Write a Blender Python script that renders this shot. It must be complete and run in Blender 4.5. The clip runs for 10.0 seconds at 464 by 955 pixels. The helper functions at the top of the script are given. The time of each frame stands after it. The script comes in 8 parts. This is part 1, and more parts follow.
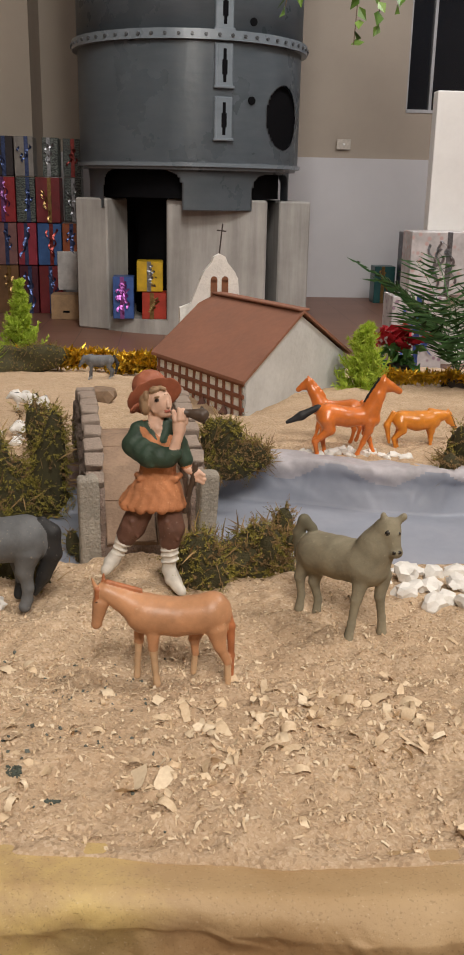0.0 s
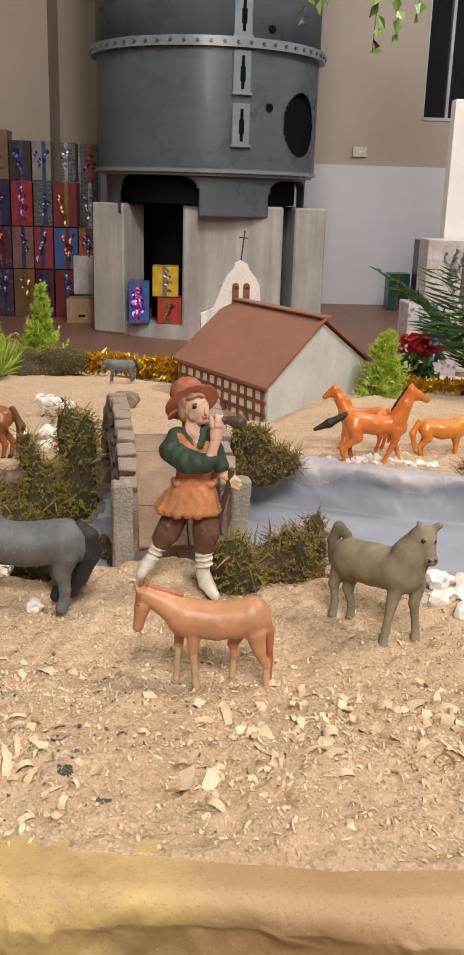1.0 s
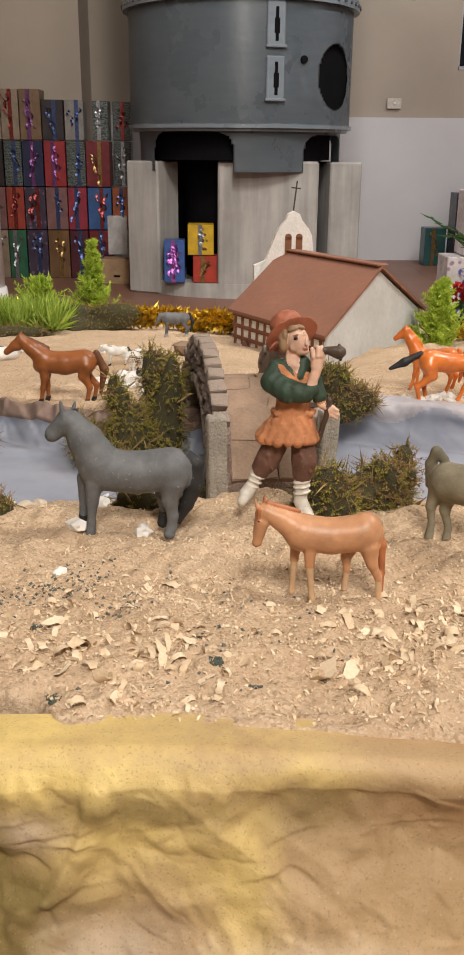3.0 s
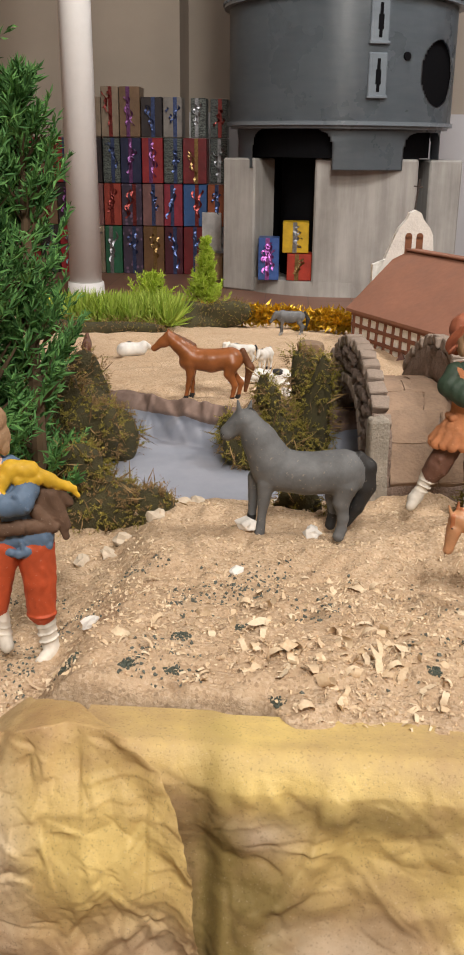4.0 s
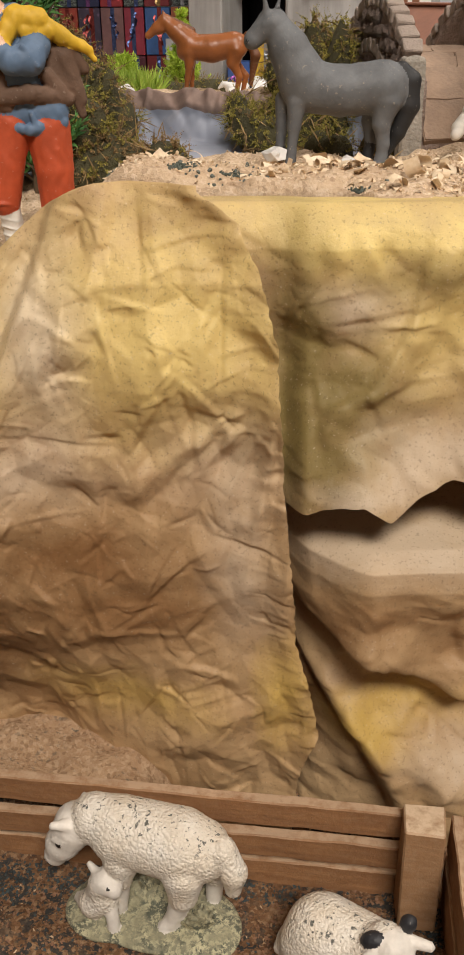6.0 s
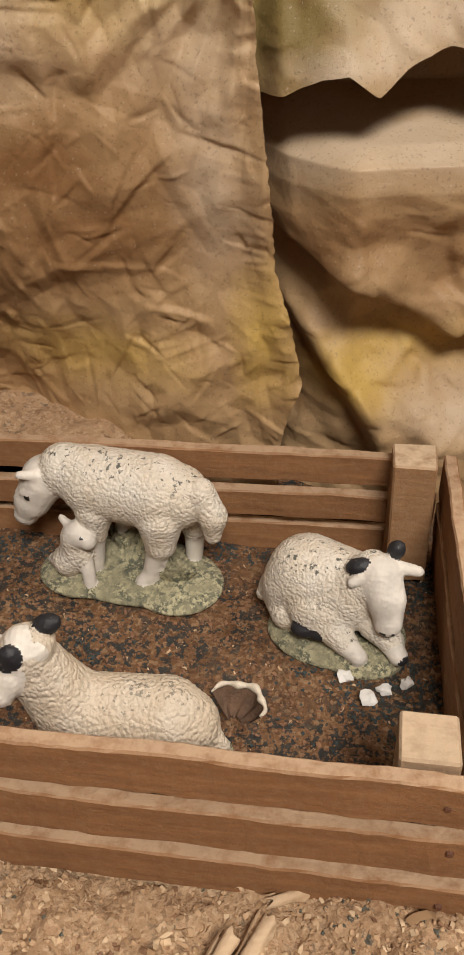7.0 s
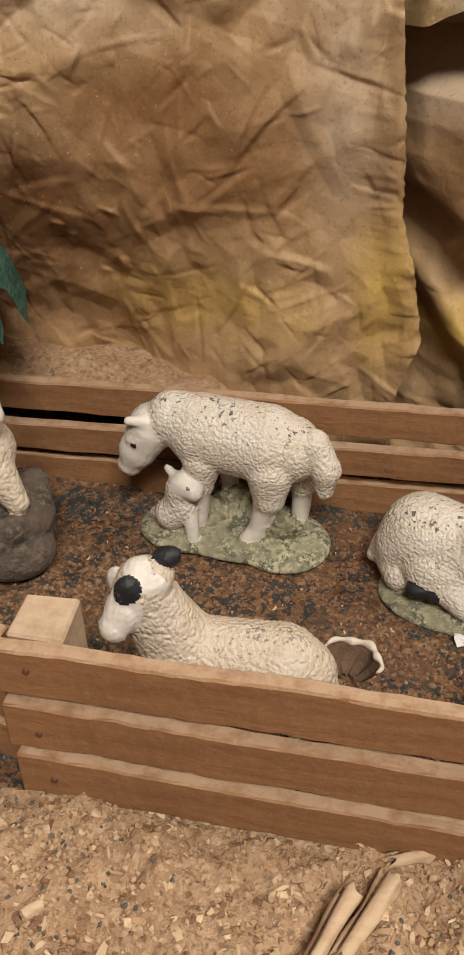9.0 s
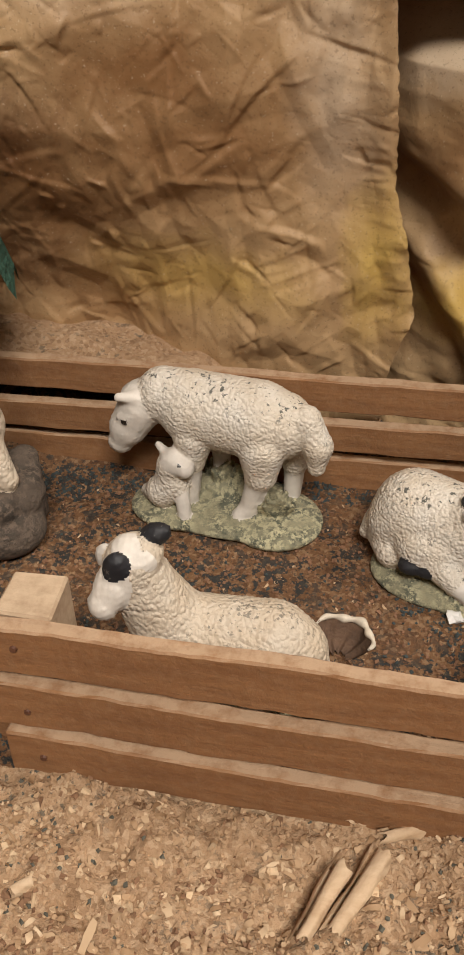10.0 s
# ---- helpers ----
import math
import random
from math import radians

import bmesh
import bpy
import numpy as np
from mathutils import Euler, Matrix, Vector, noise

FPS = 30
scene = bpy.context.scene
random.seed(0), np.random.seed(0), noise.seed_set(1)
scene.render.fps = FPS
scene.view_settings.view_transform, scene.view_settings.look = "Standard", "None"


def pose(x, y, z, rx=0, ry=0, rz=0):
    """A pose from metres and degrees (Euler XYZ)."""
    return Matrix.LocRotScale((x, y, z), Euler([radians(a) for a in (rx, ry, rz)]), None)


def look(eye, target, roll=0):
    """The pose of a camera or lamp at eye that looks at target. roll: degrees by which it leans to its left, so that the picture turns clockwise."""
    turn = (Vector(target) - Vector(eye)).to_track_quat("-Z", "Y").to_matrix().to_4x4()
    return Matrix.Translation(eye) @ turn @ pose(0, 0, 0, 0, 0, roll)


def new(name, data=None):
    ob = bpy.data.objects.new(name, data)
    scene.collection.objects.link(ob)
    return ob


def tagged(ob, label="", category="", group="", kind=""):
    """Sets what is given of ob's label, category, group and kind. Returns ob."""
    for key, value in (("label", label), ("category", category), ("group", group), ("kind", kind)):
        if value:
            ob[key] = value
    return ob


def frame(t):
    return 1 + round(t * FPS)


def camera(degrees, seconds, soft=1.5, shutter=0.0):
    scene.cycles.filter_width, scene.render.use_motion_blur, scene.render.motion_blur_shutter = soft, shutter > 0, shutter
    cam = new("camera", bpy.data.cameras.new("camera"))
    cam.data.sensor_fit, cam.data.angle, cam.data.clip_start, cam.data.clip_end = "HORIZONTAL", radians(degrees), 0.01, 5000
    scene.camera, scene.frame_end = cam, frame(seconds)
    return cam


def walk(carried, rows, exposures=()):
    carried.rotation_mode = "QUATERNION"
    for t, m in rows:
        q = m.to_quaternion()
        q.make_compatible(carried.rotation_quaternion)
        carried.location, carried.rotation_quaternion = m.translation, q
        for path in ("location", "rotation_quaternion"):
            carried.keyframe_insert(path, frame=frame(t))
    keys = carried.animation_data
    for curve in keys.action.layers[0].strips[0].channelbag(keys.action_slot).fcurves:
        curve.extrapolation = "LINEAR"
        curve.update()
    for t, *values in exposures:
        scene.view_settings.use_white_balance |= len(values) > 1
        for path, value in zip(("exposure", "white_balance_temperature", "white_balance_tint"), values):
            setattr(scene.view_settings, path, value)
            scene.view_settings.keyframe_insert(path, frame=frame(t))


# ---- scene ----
cam = camera(28.0, 10.0, 1.9)
PATH = [
    (0, (0.06, 0.145, 1.031), (0.188, 2.048, 0.431), 1.2),
    (0.5, (0.048, 0.153, 1.03), (0.131, 2.061, 0.438), 1.5),
    (1, (0.04, 0.138, 1.034), (0.146, 2.046, 0.444), 1.7),
    (1.5, (0.035, 0.128, 1.036), (0.157, 2.036, 0.448), 1.7),
    (2, (0.029, 0.119, 1.036), (0.165, 2.02, 0.431), 1.5),
    (2.2, (0.022, 0.113, 1.031), (0.168, 2.005, 0.4), 2.3),
    (3.3, (-0.04, 0.1, 1.017), (-0.05, 1.984, 0.348), 0.3),
    (3.5, (-0.058, 0.099, 1.019), (-0.102, 1.985, 0.353), 0.8),
    (4, (-0.093, 0.106, 1.018), (-0.215, 1.985, 0.343), 0.6),
    (4.5, (-0.125, 0.115, 0.985), (-0.237, 1.986, 0.288), 1.9),
    (5, (-0.145, 0.11, 0.931), (-0.236, 1.963, 0.185), 1.1),
    (5.2, (-0.154, 0.101, 0.908), (-0.233, 1.949, 0.148), 0.8),
    (6.3, (-0.132, 0.094, 0.812), (-0.202, 1.802, -0.226), -1.4),
    (6.5, (-0.132, 0.089, 0.792), (-0.209, 1.751, -0.319), -1.8),
    (7, (-0.128, 0.079, 0.738), (-0.183, 1.673, -0.468), -2.0),
    (7.5, (-0.139, 0.069, 0.718), (-0.215, 1.653, -0.5), -2.2),
    (8, (-0.142, 0.065, 0.716), (-0.249, 1.671, -0.472), -1.4),
    (8.5, (-0.152, 0.065, 0.711), (-0.321, 1.681, -0.456), -2.0),
    (9, (-0.155, 0.072, 0.708), (-0.314, 1.687, -0.461), -1.8),
    (9.5, (-0.154, 0.072, 0.707), (-0.309, 1.689, -0.461), -1.9),
    (10, (-0.153, 0.074, 0.705), (-0.304, 1.664, -0.499), -1.8),
]
walk(cam, [(t, look(eye, target, roll)) for t, eye, target, roll in PATH], ((0.0, -0.35), (0.5, -0.12), (1.0, 0.0), (10.0, 0.0)))

# ---------- world, lamps ----------
world = bpy.data.worlds.new("world")
scene.world = world
world.use_nodes = True
bg = world.node_tree.nodes["Background"]
bg.inputs[0].default_value = (0.9, 0.86, 0.8, 1)
bg.inputs[1].default_value = 0.05


def area_lamp(name, eye, target, sx, sy, power, color):
    d = bpy.data.lights.new(name, "AREA")
    d.shape, d.size, d.size_y, d.energy, d.color = "RECTANGLE", sx, sy, power, color
    ob = new(name, d)
    ob.matrix_world = look(eye, target)
    return ob


area_lamp("ceiling_lamp_near", (0.4, -1.9, 3.5), (-0.1, 0.6, 0.6), 1.4, 0.7, 146, (1.0, 0.925, 0.845))
area_lamp("ceiling_lamp_middle", (2.3, 1.0, 3.8), (0.3, 1.9, 0.6), 1.2, 0.6, 85, (1.0, 0.93, 0.85))
area_lamp("ceiling_lamp_far", (0.3, 3.0, 4.2), (0.5, 7.2, 1.3), 0.6, 1.4, 190, (1.0, 0.96, 0.92))
area_lamp("ceiling_lamp_side", (2.9, 6.0, 4.1), (1.6, 7.9, 0.8), 1.6, 0.5, 70, (0.96, 0.96, 1.0))

# ---------- materials ----------
MATS = {}


def material(name, build):
    """A node material; build(nodes, link, bsdf) wires it."""
    if name in MATS:
        return MATS[name]
    m = bpy.data.materials.new(name)
    m.use_nodes = True
    nt = m.node_tree
    b = nt.nodes["Principled BSDF"]
    build(nt, b)
    MATS[name] = m
    return m


def node(nt, kind, **kw):
    n = nt.nodes.new(kind)
    for k, v in kw.items():
        if k == "op":
            n.operation = v
        elif k == "blend":
            n.blend_type = v
        elif k == "data":
            n.data_type = v
    return n


def coords(nt, scale=1.0, stretch=(1, 1, 1), world_space=False):
    m = nt.nodes.new("ShaderNodeMapping")
    m.inputs["Scale"].default_value = [scale * s for s in stretch]
    if world_space:
        nt.links.new(nt.nodes.new("ShaderNodeNewGeometry").outputs["Position"], m.inputs[0])
    else:
        nt.links.new(nt.nodes.new("ShaderNodeTexCoord").outputs["Object"], m.inputs[0])
    return m.outputs[0]


def noise_out(nt, vec, scale, detail=4, rough=0.55, dist=0.0):
    n = nt.nodes.new("ShaderNodeTexNoise")
    n.inputs["Scale"].default_value, n.inputs["Detail"].default_value = scale, detail
    n.inputs["Roughness"].default_value, n.inputs["Distortion"].default_value = rough, dist
    nt.links.new(vec, n.inputs["Vector"])
    return n.outputs[0]


def voronoi_out(nt, vec, scale, feature="F1", out=0, rand=1.0):
    n = nt.nodes.new("ShaderNodeTexVoronoi")
    n.feature = feature
    n.inputs["Scale"].default_value = scale
    n.inputs["Randomness"].default_value = rand
    nt.links.new(vec, n.inputs["Vector"])
    return n.outputs[out]


def ramp(nt, fac, stops):
    n = nt.nodes.new("ShaderNodeValToRGB")
    e = n.color_ramp.elements
    while len(e) < len(stops):
        e.new(0.5)
    for i, (p, c) in enumerate(stops):
        e[i].position = p
        e[i].color = (*c, 1) if len(c) == 3 else c
    nt.links.new(fac, n.inputs[0])
    return n.outputs[0]


def mixc(nt, fac, a, b, blend="MIX"):
    n = nt.nodes.new("ShaderNodeMix")
    n.data_type, n.blend_type = "RGBA", blend
    for sock, v in ((n.inputs[0], fac), (n.inputs[6], a), (n.inputs[7], b)):
        if isinstance(v, (int, float)):
            sock.default_value = v
        elif isinstance(v, tuple):
            sock.default_value = (*v, 1)
        else:
            nt.links.new(v, sock)
    return n.outputs[2]


def math2(nt, op, a, b=0.5, c=None):
    n = nt.nodes.new("ShaderNodeMath")
    n.operation = op
    for sock, v in zip(n.inputs, (a, b, c)):
        if v is None:
            continue
        if isinstance(v, (int, float)):
            sock.default_value = v
        else:
            nt.links.new(v, sock)
    return n.outputs[0]


def bump(nt, b, height, strength=0.4, dist=0.002, chain=None):
    n = nt.nodes.new("ShaderNodeBump")
    n.inputs["Strength"].default_value, n.inputs["Distance"].default_value = strength, dist
    nt.links.new(height, n.inputs["Height"])
    if chain is not None:
        nt.links.new(chain, n.inputs["Normal"])
    nt.links.new(n.outputs[0], b.inputs["Normal"])
    return n.outputs[0]


def plain(name, color, rough=0.6, metal=0.0, vary=0.18, scale=40.0, bump_s=0.15, bump_d=0.001, spec=0.5, coat=0.0):
    """A painted or moulded surface with blotches at two scales and a fine grain."""
    def build(nt, b):
        v = coords(nt)
        n1 = noise_out(nt, v, scale, 5)
        n2 = noise_out(nt, v, scale * 6, 3)
        dark = tuple(c * (1 - vary * 1.6) for c in color)
        light = tuple(min(1.0, c * (1 + vary)) for c in color)
        c1 = ramp(nt, n1, [(0.3, dark), (0.72, light)])
        c2 = mixc(nt, 0.25, c1, ramp(nt, n2, [(0.35, dark), (0.65, light)]))
        nt.links.new(c2, b.inputs["Base Color"])
        nt.links.new(ramp(nt, n1, [(0.3, (rough * 0.85,) * 3), (0.7, (min(1, rough * 1.15),) * 3)]), b.inputs["Roughness"])
        b.inputs["Metallic"].default_value = metal
        b.inputs["Specular IOR Level"].default_value = spec
        b.inputs["Coat Weight"].default_value = coat
        bump(nt, b, n2, bump_s, bump_d)
    return material(name, build)


def sawdust_mat(name, base, dark, light, specks=0.0, speck_col=(0.05, 0.06, 0.05)):
    """Loose sawdust: fine grain, flakes, and darker crumbs in drifts."""
    def build(nt, b):
        v = coords(nt, world_space=True)
        big = noise_out(nt, v, 9, 4)
        mid = noise_out(nt, v, 70, 6, 0.7)
        fine = noise_out(nt, v, 420, 4, 0.75)
        flakes = voronoi_out(nt, v, 620, "F1", 1)
        c = mixc(nt, 0.5, ramp(nt, mid, [(0.3, dark), (0.55, base), (0.75, light)]), ramp(nt, fine, [(0.3, dark), (0.5, base), (0.68, light)]))
        sep = nt.nodes.new("ShaderNodeSeparateColor")
        nt.links.new(flakes, sep.inputs[0])
        c = mixc(nt, math2(nt, "MULTIPLY", math2(nt, "GREATER_THAN", sep.outputs[0], 0.8), 0.55), c, light)
        c = mixc(nt, math2(nt, "MULTIPLY", math2(nt, "GREATER_THAN", sep.outputs[1], 0.86), 0.5), c, tuple(x * 0.6 for x in dark))
        c = mixc(nt, math2(nt, "MULTIPLY", ramp(nt, big, [(0.35, (0, 0, 0)), (0.65, (1, 1, 1))]), 0.4), c, dark)
        if specks:
            drift = ramp(nt, noise_out(nt, v, 22, 4, 0.6), [(0.5 - 0.22 * specks, (0, 0, 0)), (0.72 - 0.2 * specks, (1, 1, 1))])
            crumbs = math2(nt, "GREATER_THAN", noise_out(nt, v, 230, 5, 0.7), 0.62 - 0.1 * specks)
            c = mixc(nt, math2(nt, "MULTIPLY", math2(nt, "MULTIPLY", drift, crumbs), 0.85), c, speck_col)
        nt.links.new(c, b.inputs["Base Color"])
        b.inputs["Roughness"].default_value = 0.95
        b.inputs["Specular IOR Level"].default_value = 0.15
        n1 = bump(nt, b, mid, 0.6, 0.005)
        bump(nt, b, fine, 0.8, 0.0018, n1)
    return material(name, build)


SAWDUST = sawdust_mat("sawdust", (0.59, 0.437, 0.292), (0.452, 0.31, 0.193), (0.755, 0.607, 0.45))
SAWDUST_DIRTY = sawdust_mat("sawdust_dirty", (0.48, 0.32, 0.19), (0.30, 0.175, 0.095), (0.64, 0.47, 0.31), 0.3, (0.06, 0.075, 0.07))
PEN_SOIL = sawdust_mat("pen_soil", (0.20, 0.105, 0.05), (0.10, 0.05, 0.028), (0.40, 0.26, 0.15), 1.0, (0.022, 0.034, 0.037))


YELLOW_SPRAY, BROWN_SPRAY, DARK_SPRAY, WHITE_SPRAY, OLIVE_SPRAY = (0.72, 0.55, 0.20), (0.23, 0.112, 0.042), (0.105, 0.045, 0.017), (0.67, 0.56, 0.43), (0.22, 0.165, 0.055)

OCHRE_SPRAY = (0.58, 0.39, 0.10)


def kraft_build(base_dark, base_light, sprays):
    """Crumpled packing paper with puffs of spray paint: (colour, x, z, half width, half height, strength)."""
    def build(nt, b):
        v = coords(nt, world_space=True)
        c = ramp(nt, noise_out(nt, v, 16, 5, 0.6), [(0.3, base_dark), (0.7, base_light)])
        wob = nt.nodes.new("ShaderNodeTexNoise")
        wob.inputs["Scale"].default_value, wob.inputs["Detail"].default_value = 24, 4
        nt.links.new(v, wob.inputs["Vector"])
        warp = nt.nodes.new("ShaderNodeVectorMath")
        warp.operation = "MULTIPLY_ADD"
        nt.links.new(wob.outputs["Color"], warp.inputs[0])
        warp.inputs[1].default_value = (0.03, 0.0, 0.03)
        nt.links.new(v, warp.inputs[2])
        grain = noise_out(nt, v, 90, 5, 0.7)
        for col, x, z, rx, rz, power in sprays:
            sub = nt.nodes.new("ShaderNodeVectorMath")
            sub.operation = "SUBTRACT"
            nt.links.new(warp.outputs[0], sub.inputs[0])
            sub.inputs[1].default_value = (x + 0.015, 0, z + 0.015)
            mul = nt.nodes.new("ShaderNodeVectorMath")
            mul.operation = "MULTIPLY"
            nt.links.new(sub.outputs[0], mul.inputs[0])
            mul.inputs[1].default_value = (1 / rx, 0, 1 / rz)
            ln = nt.nodes.new("ShaderNodeVectorMath")
            ln.operation = "LENGTH"
            nt.links.new(mul.outputs[0], ln.inputs[0])
            far = math2(nt, "MULTIPLY_ADD", math2(nt, "SUBTRACT", grain, 0.5), 0.9, ln.outputs["Value"])
            fac = ramp(nt, math2(nt, "MULTIPLY", far, 0.5), [(0.12, (power,) * 3), (0.36, (power * 0.45,) * 3), (0.62, (0, 0, 0))])
            c = mixc(nt, fac, c, col)
        speck = math2(nt, "GREATER_THAN", noise_out(nt, v, 750, 3, 0.6), 0.62)
        c = mixc(nt, math2(nt, "MULTIPLY", speck, 0.28), c, (0.07, 0.035, 0.015))
        dust = math2(nt, "GREATER_THAN", noise_out(nt, v, 800, 2, 0.6), 0.69)
        c = mixc(nt, math2(nt, "MULTIPLY", dust, 0.35), c, (0.70, 0.58, 0.43))
        nt.links.new(c, b.inputs["Base Color"])
        b.inputs["Roughness"].default_value = 0.55
        b.inputs["Specular IOR Level"].default_value = 0.35
        chain = None
        ridge = math2(nt, "ABSOLUTE", math2(nt, "SUBTRACT", noise_out(nt, warp.outputs[0], 70, 2, 0.5, 0.4), 0.5))
        chain = bump(nt, b, ridge, 0.4, 0.0022, chain)
        chain = bump(nt, b, noise_out(nt, v, 330, 5, 0.65), 0.3, 0.0008, chain)
        bump(nt, b, noise_out(nt, v, 1300, 3, 0.7), 0.35, 0.0004, chain)
    return build


KRAFT = material("kraft_paper", kraft_build((0.36, 0.22, 0.105), (0.50, 0.335, 0.175), [
    (YELLOW_SPRAY, -0.170, 0.722, 0.075, 0.055, 0.85), (YELLOW_SPRAY, -0.30, 0.725, 0.09, 0.055, 0.85), (WHITE_SPRAY, -0.222, 0.715, 0.022, 0.045, 0.7), (WHITE_SPRAY, -0.25, 0.660, 0.06, 0.022, 0.45), (WHITE_SPRAY, -0.150, 0.665, 0.030, 0.030, 0.4),
    (BROWN_SPRAY, -0.215, 0.618, 0.050, 0.024, 0.9), (BROWN_SPRAY, -0.20, 0.590, 0.07, 0.028, 0.8), (DARK_SPRAY, -0.272, 0.585, 0.030, 0.032, 1.0), (BROWN_SPRAY, -0.26, 0.56, 0.05, 0.04, 0.7), (DARK_SPRAY, -0.33, 0.57, 0.06, 0.06, 0.7),
    (WHITE_SPRAY, -0.143, 0.610, 0.020, 0.045, 0.45), (OCHRE_SPRAY, -0.121, 0.545, 0.014, 0.040, 0.8), (OCHRE_SPRAY, -0.205, 0.528, 0.05, 0.022, 0.6), (DARK_SPRAY, -0.29, 0.535, 0.05, 0.03, 0.75), (BROWN_SPRAY, -0.245, 0.51, 0.05, 0.03, 0.5),
]))
KRAFT_FLAP = material("kraft_paper_flap", kraft_build((0.36, 0.235, 0.115), (0.47, 0.33, 0.18), [
    (YELLOW_SPRAY, -0.09, 0.757, 0.09, 0.018, 0.9), (YELLOW_SPRAY, -0.055, 0.722, 0.055, 0.030, 0.75), (YELLOW_SPRAY, -0.005, 0.705, 0.022, 0.05, 0.7), (YELLOW_SPRAY, 0.03, 0.752, 0.03, 0.012, 0.6), (WHITE_SPRAY, -0.100, 0.728, 0.022, 0.014, 0.6), (OLIVE_SPRAY, -0.055, 0.740, 0.045, 0.012, 0.6), (OLIVE_SPRAY, -0.100, 0.695, 0.028, 0.022, 0.85),
    (OLIVE_SPRAY, 0.03, 0.738, 0.03, 0.012, 0.6), (OLIVE_SPRAY, -0.122, 0.70, 0.016, 0.075, 0.9), (OLIVE_SPRAY, -0.112, 0.668, 0.030, 0.020, 0.8), (BROWN_SPRAY, 0.09, 0.735, 0.06, 0.012, 0.5), (WHITE_SPRAY, -0.065, 0.668, 0.035, 0.022, 0.55), (WHITE_SPRAY, -0.095, 0.656, 0.020, 0.007, 0.6), (WHITE_SPRAY, 0.03, 0.66, 0.06, 0.022, 0.7),
]))
KRAFT_PALE = material("kraft_paper_ledge", kraft_build((0.36, 0.23, 0.115), (0.49, 0.33, 0.175), [
    (WHITE_SPRAY, -0.08, 0.624, 0.10, 0.016, 0.5), (WHITE_SPRAY, 0.14, 0.624, 0.2, 0.016, 0.5), (BROWN_SPRAY, -0.095, 0.592, 0.045, 0.014, 0.6), (BROWN_SPRAY, -0.108, 0.577, 0.020, 0.012, 0.7), (BROWN_SPRAY, -0.03, 0.575, 0.05, 0.022, 0.6),
    (OCHRE_SPRAY, -0.085, 0.520, 0.030, 0.022, 0.8), (OCHRE_SPRAY, -0.05, 0.535, 0.05, 0.016, 0.6), (BROWN_SPRAY, -0.115, 0.515, 0.012, 0.03, 0.9), (WHITE_SPRAY, -0.04, 0.50, 0.03, 0.016, 0.4),
]))


def wood_build(dark, light, dust=0.4):
    def build(nt, b):
        v = coords(nt, 1, (1, 8, 8))
        g = noise_out(nt, v, 26, 6, 0.65, 0.6)
        w = coords(nt, 1, (1, 1, 1), True)
        c = ramp(nt, g, [(0.3, dark), (0.7, light)])
        geo = nt.nodes.new("ShaderNodeNewGeometry")
        sep = nt.nodes.new("ShaderNodeSeparateXYZ")
        nt.links.new(geo.outputs["Normal"], sep.inputs[0])
        up = ramp(nt, sep.outputs[2], [(0.55, (0, 0, 0)), (0.9, (1, 1, 1))])
        powder = math2(nt, "MULTIPLY", up, ramp(nt, noise_out(nt, w, 130, 4, 0.7), [(0.3, (0.2, 0.2, 0.2)), (0.55, (1, 1, 1))]))
        c = mixc(nt, math2(nt, "MULTIPLY", powder, dust), c, (0.66, 0.50, 0.34))
        film = ramp(nt, noise_out(nt, w, 300, 5, 0.75), [(0.45, (0, 0, 0)), (0.65, (0.28, 0.28, 0.28))])
        c = mixc(nt, math2(nt, "MULTIPLY", film, dust), c, (0.42, 0.29, 0.18))
        nt.links.new(c, b.inputs["Base Color"])
        b.inputs["Roughness"].default_value = 0.85
        n1 = bump(nt, b, g, 0.4, 0.0010)
        bump(nt, b, noise_out(nt, w, 500, 4, 0.7), 0.6, 0.0008, n1)
    return build


SLAT = material("stained_slat", wood_build((0.20, 0.088, 0.033), (0.31, 0.15, 0.060), 0.5))
POST = material("pale_post", wood_build((0.32, 0.21, 0.125), (0.48, 0.355, 0.235), 0.6))
POST_BROWN = material("brown_post", wood_build((0.24, 0.12, 0.05), (0.36, 0.20, 0.095), 0.95))


def concrete_build(nt, b):
    v = coords(nt)
    n1 = noise_out(nt, v, 3.0, 6, 0.6)
    streak = noise_out(nt, coords(nt, 1, (6, 6, 0.6)), 2.2, 4, 0.6)
    n3 = noise_out(nt, v, 60, 3)
    c = ramp(nt, n1, [(0.3, (0.26, 0.245, 0.225)), (0.7, (0.45, 0.43, 0.40))])
    c = mixc(nt, 0.4, c, ramp(nt, streak, [(0.35, (0.22, 0.21, 0.19)), (0.65, (0.50, 0.48, 0.45))]))
    nt.links.new(c, b.inputs["Base Color"])
    b.inputs["Roughness"].default_value = 0.9
    bump(nt, b, n3, 0.25, 0.004)


CONCRETE = material("concrete", concrete_build)


